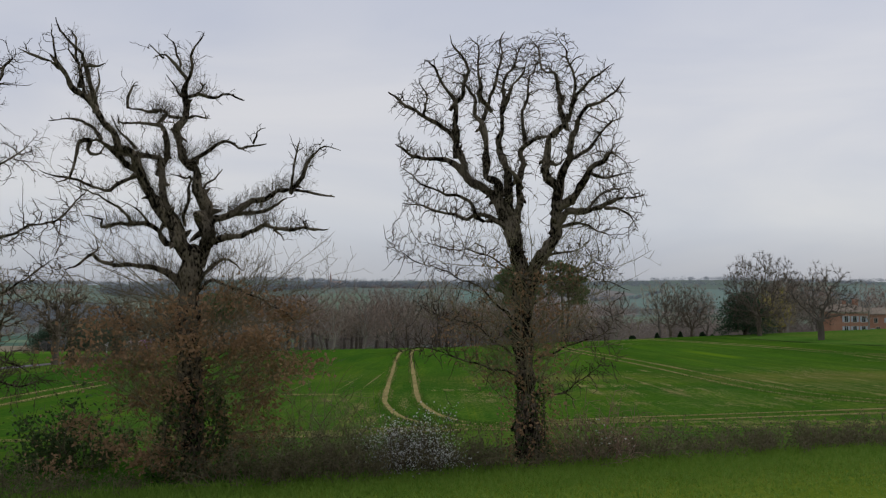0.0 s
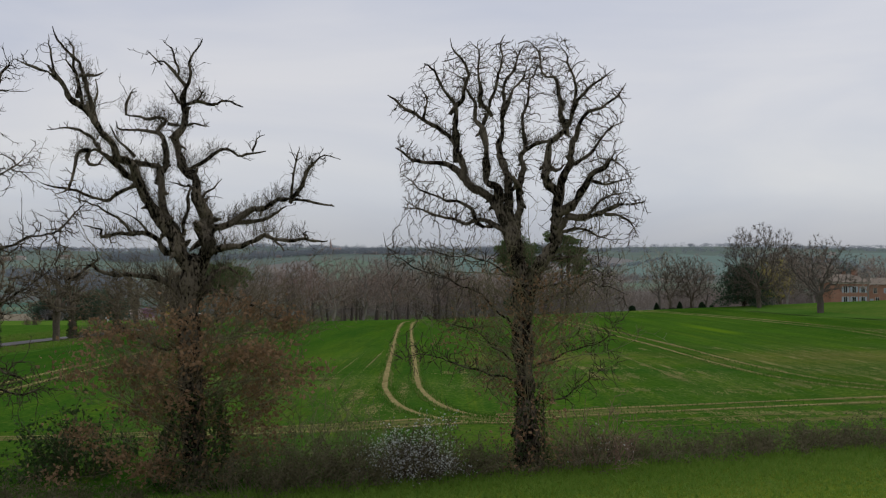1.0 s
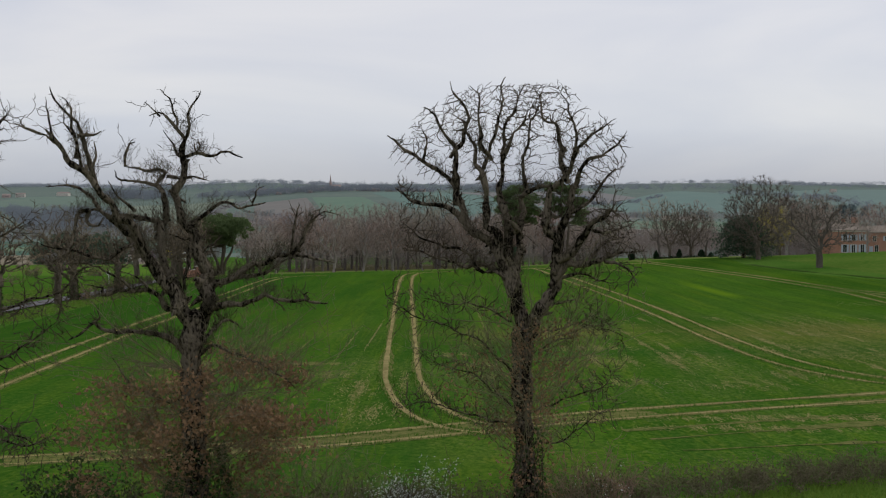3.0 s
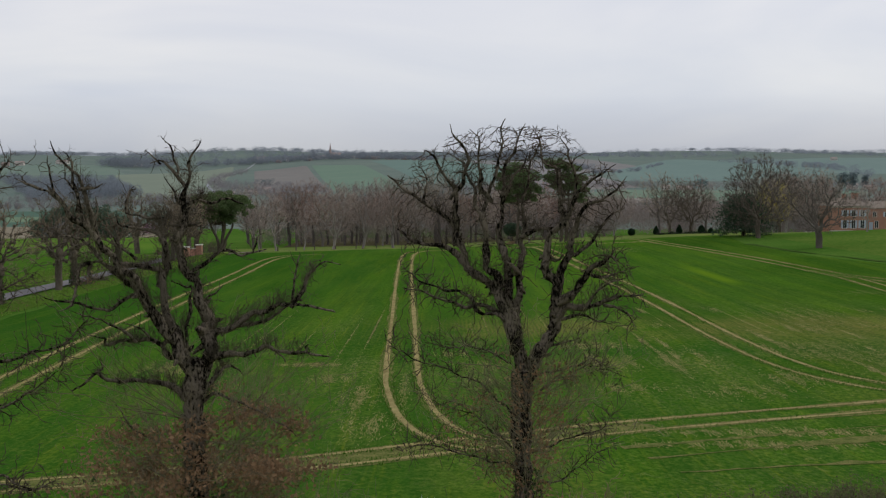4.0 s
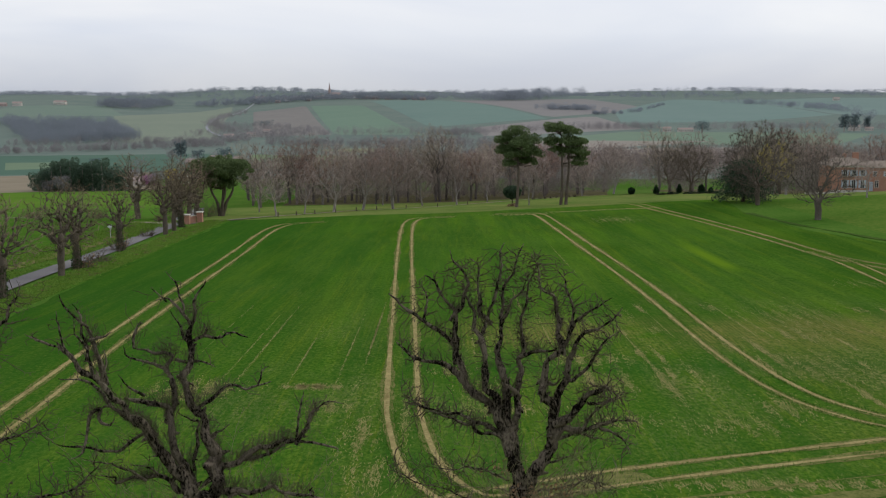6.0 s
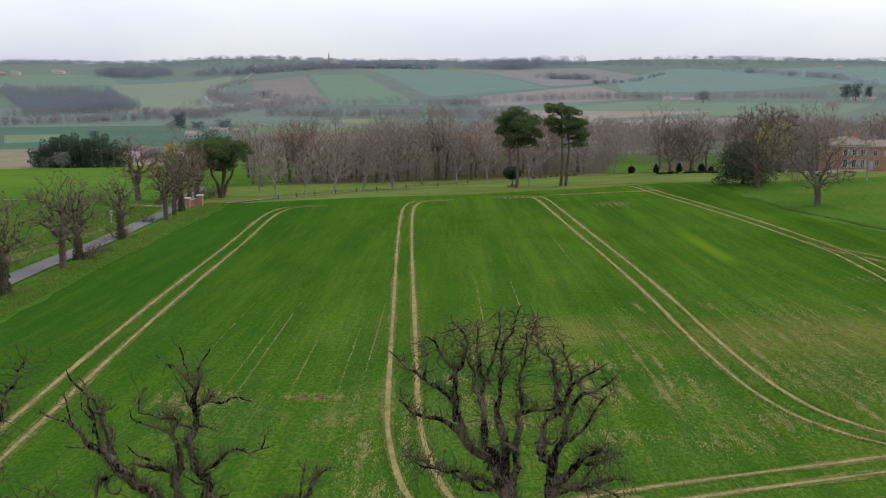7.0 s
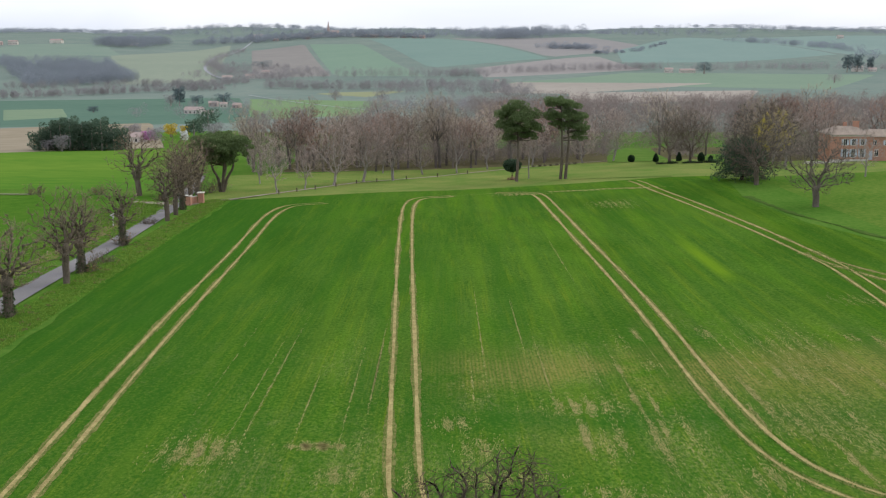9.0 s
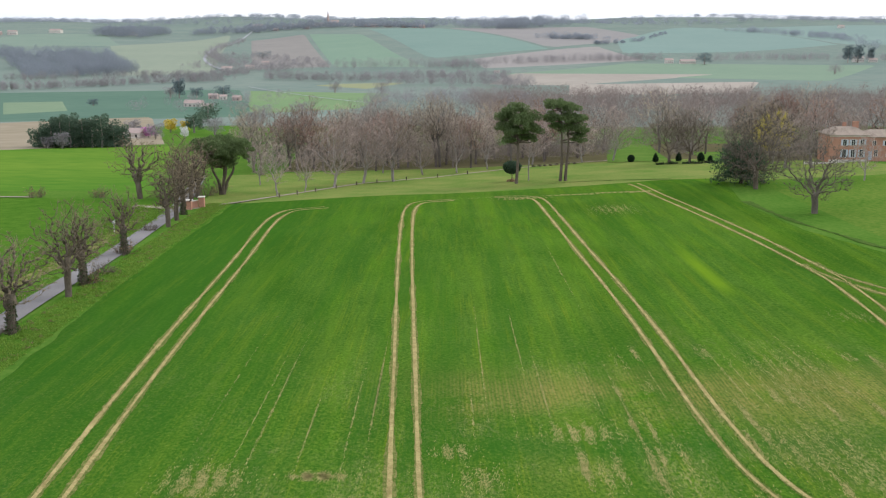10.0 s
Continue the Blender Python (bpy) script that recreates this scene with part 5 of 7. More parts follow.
def ivy_sleeve(base, top, radius, count, seed, label, size=0.055):
    r = np.random.default_rng(seed)
    ivy = thing("ivy", base, label, "climbing plant")
    z = r.random(count) ** 1.3 * top
    a = r.random(count) * 6.283
    q = radius * (1.2 - 0.55 * z / top) * (0.75 + 0.4 * r.random(count))
    leaf_part(r, "foliage", np.stack([q * np.cos(a), q * np.sin(a), z], axis=1), size, IVY, ivy)
    t = Tubes()
    for i in range(10):
        b = i * 0.63
        t.add(np.array([(radius * 0.8 * math.cos(b + 0.2 * k), radius * 0.8 * math.sin(b + 0.2 * k), top * k / 6) for k in range(6)]), np.linspace(0.03, 0.012, 6), 4)
    t.make("branchwork", TWIG, ivy)


ivy_sleeve((-6.7, 28.6, 0.3), 2.6, 1.0, 2300, 31, "dark ivy round the old oak's foot")
ivy_sleeve((2.53, 30.6, 0.3), 2.6, 0.5, 700, 32, "thin ivy on the tall oak's foot")
ivy_sleeve((-14.6, 28.0, 0.3), 3.0, 0.6, 900, 33, "dark ivy on an oak's foot")

k = 0
for x, w, h, n, lv, lab in ((-13.0, 1.6, 1.3, 90, 900, 0), (-10.6, 1.2, 1.2, 80, 900, 0), (-8.6, 1.2, 0.55, 60, 800, 0), (-5.2, 1.4, 1.7, 110, 1800, 0), (-3.4, 1.5, 1.5, 110, 1500, 0),
                            (-1.6, 1.3, 1.7, 110, 1300, 0), (0.0, 1.2, 1.6, 110, 1300, 0), (1.7, 1.2, 1.3, 100, 900, 0), (3.6, 1.2, 1.5, 110, 700, 1), (5.2, 1.3, 1.4, 120, 500, 1),
                            (7.0, 1.4, 1.25, 130, 700, 1), (8.9, 1.4, 1.25, 130, 900, 1), (10.8, 1.4, 1.25, 130, 1100, 1), (12.7, 1.4, 1.25, 130, 1100, 1), (14.6, 1.4, 1.3, 130, 1100, 1),
                            (16.6, 1.5, 1.3, 130, 1000, 1), (18.8, 1.6, 1.4, 120, 900, 1), (21.2, 1.7, 1.4, 120, 900, 1)):
    k += 1
    thicket("bramble_bush", (x, hedge_y(x) + 0.9), "grey-brown bramble hedge with dull leaves" if lab else "tangled bramble and bare scrub under the oaks",
            "hedge", (w, 0.9), int(n * 0.55), h, SCRUB, 100 + k, BRAMBLE, int(lv * 1.7), 0.036, 0.12, 0.7, group="hedge scrub")
thicket("blossom_bush", (-0.75, 29.3), "blackthorn bush covered in white blossom", "shrub", (0.62, 0.5), 110, 1.9, TWIG, 141, BLOSSOM, 4200, 0.028, 0.03, 0.7)
thicket("blossom_bush", (4.6, 31.2), "small white-flowered twiggy shrub", "shrub", (0.4, 0.4), 18, 1.7, TWIG, 142, BLOSSOM, 110, 0.03, 0.03, 0.5)
thicket("bare_shrub", (-2.4, 29.6), "bare many-stemmed shrub in the hedge gap", "shrub", (1.0, 0.6), 90, 2.7, SPRAY, 143, None, arch=0.10, spread=0.9, least=0.006)
thicket("bare_shrub", (-4.2, 31.0), "bare thorny shrub behind the hedge", "shrub", (1.2, 0.6), 60, 3.2, SPRAY, 144, None, arch=0.12, spread=0.9, least=0.006)
thicket("bare_shrub", (4.4, 30.8), "bare twiggy shrub beside the tall oak", "shrub", (1.0, 0.6), 60, 2.3, TWIG_RED, 145, None, arch=0.02, spread=0.6)
thicket("holly_bush", (-10.25, 29.3), "dark evergreen bush in the hedge", "shrub", (0.9, 0.7), 60, 2.4, TWIG, 146, IVY, 2200, 0.06, 0.05, 0.6)


def grass_edge():
    """Uncut grass along the foot of the hedge and over the near strip."""
    r = np.random.default_rng(77)
    n = 60000
    x = r.uniform(-12, 21, n)
    y = hedge_y(x) + 0.3 - np.abs(r.normal(0, 3.2, n))
    a = r.uniform(0, 6.283, n)
    h = r.uniform(0.05, 0.15, n) + 0.16 * r.random(n) * np.exp(-(hedge_y(x) - y))
    z = ground(x, y) + 0.02
    w = 0.018
    lean = r.normal(0, 0.08, (n, 2))
    v = np.stack([np.stack([x - w * np.cos(a), y - w * np.sin(a), z], 1), np.stack([x + w * np.cos(a), y + w * np.sin(a), z], 1),
                  np.stack([x + lean[:, 0], y + lean[:, 1], z + h], 1)], axis=1).reshape(-1, 3)
    ob = link_mesh("grass", v, None, GRASS_TUFT, tris=np.arange(3 * n).reshape(n, 3))
    tagged(ob, "uncut green grass at the foot of the hedge", "grass", "", "stuff")


grass_edge()


def rough_grass(name, label, n, x0, x1, y0, y1, low, high, mat, seed):
    """Tussocks of uncut grass over a strip that follows the lane."""
    r = np.random.default_rng(seed)
    hearts = np.column_stack([r.uniform(x0, x1, n // 14), r.uniform(y0, y1, n // 14)])
    c = hearts[r.integers(0, len(hearts), n)] + r.normal(0, 0.22, (n, 2))
    x, y = c[:, 0] - 3.6 * ((c[:, 1] - 60) / 154) , c[:, 1]
    a, h = r.uniform(0, 6.283, n), r.uniform(low, high, n)
    z, w, lean = ground(x, y) + 0.08, 0.02 + 0.0003 * y, r.normal(0, 0.12, (n, 2))
    v = np.stack([np.stack([x - w * np.cos(a), y - w * np.sin(a), z], 1), np.stack([x + w * np.cos(a), y + w * np.sin(a), z], 1),
                  np.stack([x + lean[:, 0], y + lean[:, 1], z + h], 1)], axis=1).reshape(-1, 3)
    tagged(link_mesh(name, v, None, mat, tris=np.arange(3 * n).reshape(n, 3)), label, "grass", "", "stuff")


rough_grass("verge_grass", "rough green tussocks on the lane's verge", 36000, -44.6, -40.2, 70, 214, 0.08, 0.26, GRASS_TUFT, 78)
rough_grass("verge_grass", "dry straw-coloured tussocks on the lane's verge", 1600, -44.8, -40.6, 70, 214, 0.12, 0.36, STRAW, 79)
rough_grass("verge_grass", "rough green tussocks across the lane", 30000, -60.0, -49.5, 80, 214, 0.10, 0.32, GRASS_TUFT, 80)


# ---- trees of the park, the lane and the wood ----
def tree_parts(r, tree, height, width, fork, aims, twigs, twig_len, trunk_r, least, bark, twig, leader=0.0, wander=0.14, low=0.0, knots=0, split=0.045, shell=0.42, peak=0.0):
    """Trunk and limbs as one part, the fine twigs as the crown; the crown is an oval between the fork and the top."""
    lean = r.normal(0, 0.015 * height, 2)
    steps = 5
    pts = np.array([(lean[0] * (i / steps) ** 2, lean[1] * (i / steps) ** 2, -0.3 + (fork + 0.3) * i / steps) for i in range(steps + 1)])
    pts[1:] += r.normal(0, 0.004 * height, pts[1:].shape) * np.array([1, 1, 0])
    crown0 = fork * (1 - low)
    up_run = fork + (height - fork) * leader
    z, q = fork + 0.8, pts[-1].copy()
    while z < up_run:
        q = np.array([q[0] + r.normal(0, 0.14), q[1] + r.normal(0, 0.14), z])
        pts = np.vstack([pts, q])
        z += 0.9
    ways = np.gradient(pts, axis=0)
    ways /= np.linalg.norm(ways, axis=1, keepdims=True)
    shut = pts[:, 2] < crown0
    shut[-1] = False
    c = r.normal(0, 1, (aims * 2, 3))
    c /= np.linalg.norm(c, axis=1, keepdims=True)
    c *= r.random((aims * 2, 1)) ** shell
    slim = 1 - peak * np.clip(c[:, 2:3], 0, 1)
    c[:, :2] *= slim
    lump = 1 + 0.16 * np.sin(3 * np.arctan2(c[:, 1], c[:, 0]) + r.random() * 6) * (1 - np.abs(c[:, 2]))
    c[:, :2] *= lump[:, None]
    mid_z, half = (crown0 + height) / 2, (height - crown0) / 2
    c = np.array([lean[0], lean[1], mid_z]) + c * np.array([width / 2, width / 2, half])
    far = np.linalg.norm(c - pts[steps], axis=1)
    keep = np.hypot(c[:, 0], c[:, 1]) > 0.05 * width
    c, far = c[keep][:aims], far[keep][:aims]
    c = c[np.argsort(far)]
    p, d, up = grow(r, pts, ways, shut, c, height * 0.055, wander, 0.6, 0.05, 0.45, np.linalg.norm(pts - pts[steps], axis=1))
    up[1:len(pts)] = np.arange(len(pts) - 1)
    rad, tips = thicken(up, 1, least * 1.3, trunk_r)
    rad[0] *= 1.35
    wood, fine = Tubes(), Tubes()
    limbs_of(p, up, rad, tips, 1, wood, fine, split)
    weight = 1 / (tips + 0.5) * (np.arange(len(p)) >= len(pts))
    extra = spikes(r, p, d, twigs, twig_len, least, 0.34, 0.14, weight)
    if knots:
        own = np.flatnonzero((rad > least * 2) & (p[:, 2] > fork * 0.7))
        pick = own[r.integers(0, len(own), knots)]
        for i in pick:
            b = rad[i] * 1.5 + 0.07
            wood.add(np.array([p[i] - d[i] * b * 1.5, p[i] - d[i] * b * 0.6, p[i] + d[i] * b * 0.6, p[i] + d[i] * b * 1.5]), [rad[i] * 0.6, b, b * 0.9, rad[i] * 0.6], 5)
        more = spikes(r, p[pick], d[pick], knots * 34, twig_len * 0.62, least, 0.9, 0.1)
        extra = (np.concatenate([extra[0], more[0]]), np.concatenate([extra[1], more[1] + len(extra[0])]))
    wood.make("trunk", bark, tree)
    fine.make("crown", twig, tree, extra=extra)
    return tree


def bare_tree(name, seed, at, label, height, width, fork, aims, twigs, twig_len, trunk_r, least, bark=BARK_PALE, twig=TWIG_PALE, group="", **shape):
    tree = thing(name, at, label, "tree", group)
    return tree_parts(np.random.default_rng(seed), tree, height, width, fork, aims, twigs, twig_len, trunk_r, least, bark, twig, **shape)


def stand(master, x, y, turn, size=1.0):
    c = copy_thing(master, Matrix.Translation(on(x, y, 0.15)) @ pose(0, 0, 0, 0, 0, turn))
    c.scale = (size, size, size * (0.94 + 0.12 * ((x * 7.3 + y * 3.1) % 1)))
    return c


ROW = "bare grey-barked tree in the row along the drive"
DRIVE = "row along the drive"
row_a = bare_tree("row_tree", 201, on(-19.7, 260.5, 0.1), ROW, 17.0, 14.0, 3.2, 420, 5200, 1.5, 0.34, 0.017, group=DRIVE)
row_b = bare_tree("row_tree", 202, on(-25.9, 249.3, 0.1), ROW, 16.2, 12.4, 3.0, 380, 4800, 1.5, 0.32, 0.017, group=DRIVE)
bare_tree("row_tree", 205, on(-12.7, 264.3, 0.1), ROW, 17.6, 14.4, 3.4, 420, 5200, 1.5, 0.36, 0.017, group=DRIVE)
row_c = bare_tree("row_tree", 203, on(-36.0, 226.2, 0.1), "slender young bare tree on the lawn", 12.3, 7.4, 2.6, 200, 2000, 1.2, 0.2, 0.016, group=DRIVE)
stand(row_c, -31.2, 237.3, 140, 0.85)
stand(row_c, -45.9, 262.4, 40, 0.9)
stand(row_b, -5.6, 286.1, 210, 0.75)
stand(row_c, 3.7, 288.1, 250, 1.2)
stand(row_c, 12.4, 296.3, 300, 1.1)
stand(row_b, 25.7, 302.6, 60, 0.85)
stand(row_b, 40.3, 304.5, 190, 0.8)
stand(row_a, 49.5, 305.5, 20, 0.9)
stand(row_c, -16.8, 294.6, 80, 1.1)
thin = bare_tree("row_tree", 204, on(20.4, 250.3, 0.1), "thin pale straight trunk with a small crown", 10.5, 2.8, 5.5, 60, 500, 1.0, 0.16, 0.016, group=DRIVE)

park = bare_tree("park_oak", 211, on(61.1, 283.2, 0.1), "broad bare park oak", 15.5, 14.5, 3.0, 420, 4800, 1.3, 0.4, 0.018, LANE_BARK, TWIG_BROWN, "park oaks", wander=0.16)
stand(park, 66.5, 283.8, 130, 0.95)
bare_tree("park_oak", 219, on(64.4, 180.2, 0.1), "lone bare oak with crooked spreading limbs", 13.6, 15.0, 3.1, 300, 5200, 0.9, 0.58, 0.019, BARK_WOOD, TWIG_OAK, "park oaks", wander=0.3, low=0.25)
bare_tree("park_oak", 220, on(63.4, 212.0, 0.1), "great grey bare oak with branches sweeping to the ground", 17.0, 16.5, 3.8, 760, 15000, 1.1, 0.5, 0.015, LANE_BARK, TWIG_OAK, "park oaks", wander=0.2, low=0.72)
stand(row_c, 87.4, 217.1, 30, 0.85)
stand(row_b, 84.0, 258, 70, 0.95)
stand(row_a, 92, 262, 170, 0.85)
stand(park, 97, 303, 10, 1.15)

# trees along the lane
LANE = "bare lopped tree with burrs beside the lane"
LANES = "lane trees"
lane_a = bare_tree("lane_tree", 221, on(-45.9, 125.4, 0.1), LANE, 12.2, 9.6, 4.0, 260, 2100, 0.6, 0.44, 0.020, LANE_BARK, TWIG_LANE, LANES, leader=0.3, wander=0.3, low=0.35, knots=60)
lane_b = bare_tree("lane_tree", 222, on(-45.6, 107.4, 0.1), LANE, 11.6, 10.4, 3.8, 260, 2100, 0.6, 0.48, 0.020, LANE_BARK, TWIG_LANE, LANES, leader=0.2, wander=0.32, low=0.3, knots=60)
lane_c = bare_tree("lane_tree", 223, on(-46.6, 132.8, 0.1), LANE, 11.8, 7.6, 4.2, 230, 1800, 0.6, 0.42, 0.020, LANE_BARK, TWIG_LANE, LANES, leader=0.6, wander=0.3, low=0.45, knots=70)
for x, y, turn, s, m in ((-48.1, 155.7, 200, 0.92, lane_c), (-48.4, 182.8, 310, 1.05, lane_c), (-49.6, 198.7, 30, 1.15, lane_c), (-50.6, 209.5, 120, 1.2, lane_c), (-49.0, 191.0, 70, 1.0, lane_a),
                         (-66.0, 226.9, 60, 1.25, lane_b), (-58.5, 232.0, 10, 1.2, lane_a), (-53.0, 226, 250, 1.1, lane_b), (-46.0, 96.5, 150, 1.0, lane_a), (-53.5, 118, 20, 0.8, lane_a)):
    stand(m, x, y, turn, s)
for i, (x, y, top) in enumerate(((-45.6, 107.4, 5.0), (-46.6, 132.8, 3.5), (-48.1, 155.7, 4.0), (-49.6, 198.7, 3.5))):
    ivy_sleeve(on(x, y, 0.1), top, 0.62, 420, 34 + i, "dark ivy round a lane tree's trunk", 0.12)
k = 300
for x, y, w, h, mat_, lf in ((-46.3, 140.3, 1.2, 2.2, TWIG_RED, 0), (-50.4, 177.9, 0.9, 2.0, TWIG, 0), (-48.4, 155.6, 1.0, 3.4, TWIG_RED, 1), (-45.9, 133.2, 0.9, 2.4, TWIG_RED, 1), (-89.9, 230.7, 1.6, 3.4, TWIG_RED, 1),
                            (-75.8, 230.7, 1.6, 3.2, TWIG_RED, 1), (-57.5, 214.0, 0.9, 2.2, TWIG_RED, 1), (-52.5, 232.0, 2.0, 4.5, TWIG_RED, 1), (-51.0, 239.0, 1.8, 4.0, TWIG_RED, 0), (-46.2, 108.0, 1.1, 1.3, TWIG, 0)):
    k += 1
    thicket("lane_bush", (x, y), "leafless reddish-brown bush by the lane", "shrub", (w, w), 40, h, TWIG_BROWN, k, DEAD_LEAF if lf else None, 260 if lf else 0, 0.09, 0.03, 0.5, 0.02, "lane bushes")


def clump_points(r, clumps, per):
    """Points spread in the shells of oval clumps (x, y, z, radius, height)."""
    out = []
    for x, y, z, q, h in clumps:
        d = r.normal(0, 1, (per, 3))
        d /= np.linalg.norm(d, axis=1, keepdims=True)
        d *= (0.62 + 0.42 * r.random((per, 1)))
        out.append(np.array([x, y, z]) + d * np.array([q, q, h]))
    return np.concatenate(out)


def stone_pine(at, seed, height, label, lobes, stems=((0, 0),), fan=False):
    """A pine with bare stems and a lobed crown of tufted clumps; lobes: x, y, depth below the top, radius, thickness; fan: the stems part at the foot."""
    r = np.random.default_rng(seed)
    tree = thing("stone_pine", at, label, "tree", "stone pines")
    wood, clumps = Tubes(), []
    for sx, sy in stems:
        foot = 0.15 if fan else 1.0
        wood.add(smooth_line([(sx * foot, sy * foot, -0.3), (sx * (0.5 if fan else 1.0) + 0.25, sy, height * 0.22), (sx * 1.3 + 0.35, sy * 1.3 - 0.2, height * 0.45), (sx * 1.2, sy * 1.2, height - 3.2)], 4), np.linspace(0.40, 0.15, 13), 8)
    for k, (lx, ly, low, rad, thick) in enumerate(lobes):
        n = int(6 + rad * rad * 1.6)
        sx, sy = stems[k % len(stems)]
        for i in range(n):
            a, q = i * 2.4 + k, math.sqrt((i + 0.4) / n) * rad * (0.8 + 0.3 * r.random())
            z = height - low - 0.45 * thick - (q / rad) ** 2 * thick * 0.6 + r.normal(0, 0.2 * thick)
            c = (lx + q * math.cos(a), ly + q * math.sin(a), z)
            clumps.append((*c, 0.75 + 0.55 * r.random(), thick * (0.24 + 0.16 * r.random())))
            if i % 3 == 0:
                wood.add(smooth_line([(sx * 1.2, sy * 1.2, height - low - thick * (1.3 + 0.4 * r.random())), (lx * 0.6 + c[0] * 0.3, ly * 0.6 + c[1] * 0.3, z - thick * 0.5), c], 3), np.linspace(0.13, 0.03, 7), 4)
    wood.make("trunk", LANE_BARK, tree)
    leaf_part(r, "crown", clump_points(r, clumps, 170), 0.20, NEEDLE, tree, narrow=0.4)
    return tree


stone_pine(on(17.0, 243.0, 0.1), 401, 18.9, "tall stone pine with a rounded green crown",
           ((-0.6, 0, 0.0, 2.8, 2.2), (-3.0, 0.4, 1.6, 2.0, 2.0), (3.0, 0.3, 1.5, 2.4, 2.2), (0.6, -2.2, 2.1, 2.6, 2.2), (0.2, 2.4, 2.6, 2.4, 2.2), (-3.2, 0, 4.2, 1.7, 1.8), (3.6, -0.4, 4.4, 2.2, 2.0), (-1.0, -1.5, 4.9, 2.1, 1.8), (1.6, 1.0, 6.6, 1.7, 1.5),
            (-1.8, -0.4, 7.4, 1.3, 1.4), (3.0, 0.2, 7.0, 1.3, 1.4)))
stone_pine(on(27.8, 244.0, 0.1), 402, 19.4, "tall twin-stemmed stone pine with a ragged crown",
           ((-2.0, 0, 0.0, 2.7, 2.0), (1.4, 0.5, 0.5, 2.3, 2.0), (-2.8, 0.3, 2.9, 1.8, 1.8), (0.4, -0.8, 2.9, 2.1, 2.0), (3.3, 0, 3.2, 2.2, 2.0), (1.6, 0.4, 5.2, 2.2, 2.0), (-1.4, 0.4, 5.2, 1.4, 1.5), (4.0, 0, 6.0, 1.9, 1.6), (3.6, 0.2, 7.8, 1.5, 1.5)), ((-0.5, 0), (0.7, 0.3)))
stone_pine(on(-49.5, 234.0, 0.1), 403, 13.6, "umbrella-shaped dark green stone pine",
           ((0, 0, 0.0, 4.8, 2.2), (-4.2, 0, 0.6, 2.6, 2.0), (4.4, 0, 0.7, 2.6, 2.0), (0, -3.6, 0.6, 3.8, 2.2), (0, 3.2, 0.9, 3.8, 2.2), (-3.0, -1.4, 2.0, 2.9, 2.2), (3.2, -1.2, 2.1, 2.9, 2.2), (0.0, -2.0, 2.6, 3.2, 2.2), (1.4, -0.8, 4.2, 2.1, 2.0), (-1.2, -0.8, 4.2, 2.1, 2.0)),
           ((-1.8, 0), (0.2, 0.4), (1.9, 0.2), (0.8, -0.8)), True)


def round_bush(name, at, label, category, radius, height, mat, seed, per=120, leaf=0.16, group="", stem=0.0, point=0.0):
    """A dense evergreen: a leafy shell over a dark core, on a short stem where it has one."""
    r = np.random.default_rng(seed)
    bush = thing(name, at, label, category, group)
    d = r.normal(0, 1, (per * 10, 3))
    d /= np.linalg.norm(d, axis=1, keepdims=True)
    taper = 1 - point * np.clip((d[:, 2] + 1) / 2, 0, 1)
    p = np.stack([d[:, 0] * radius * taper, d[:, 1] * radius * taper, stem + height / 2 + d[:, 2] * height / 2], axis=1) * (0.86 + 0.22 * r.random((len(d), 1)))
    leaf_part(r, "foliage", p, leaf, mat, bush)
    bm = bmesh.new()
    bmesh.ops.create_icosphere(bm, subdivisions=3, radius=1)
    for v in bm.verts:
        t = 1 - point * (v.co.z + 1) / 2
        v.co = Vector((v.co.x * radius * 0.9 * t, v.co.y * radius * 0.9 * t, stem + height / 2 + v.co.z * height * 0.45)) * (1 + 0.05 * noise.noise(v.co * 3))
    part("core", bm, mat, bush)
    t = Tubes()
    t.add(np.array([(0, 0, -0.2), (0, 0, stem * 0.5 + 0.1), (0.03, 0, stem + height * 0.3)]), [0.14, 0.11, 0.08], 7)
    t.make("stem", BARK, bush)
    return bush


for i, (x, y, q, h, p) in enumerate(((53.1, 297, 0.95, 2.0, 0.0), (59.1, 292.4, 1.1, 2.4, 0.75), (65.5, 292.3, 1.1, 2.5, 0.75), (71.7, 292.4, 1.15, 2.4, 0.4), (73.9, 290.8, 0.8, 1.7, 0.4))):
    round_bush("topiary", on(x, y, 0.05), "clipped dark box cone on the lawn" if p > 0.5 else "clipped dark box ball on the lawn", "topiary", q, h, BOX, 420 + i, 110, 0.14, "clipped box", 0.0, p)
round_bush("clipped_tree", on(16.5, 250.5, 0.1), "small round-headed evergreen on a bare stem", "tree", 2.0, 2.4, NEEDLE_DARK, 430, 190, 0.26, stem=2.3)


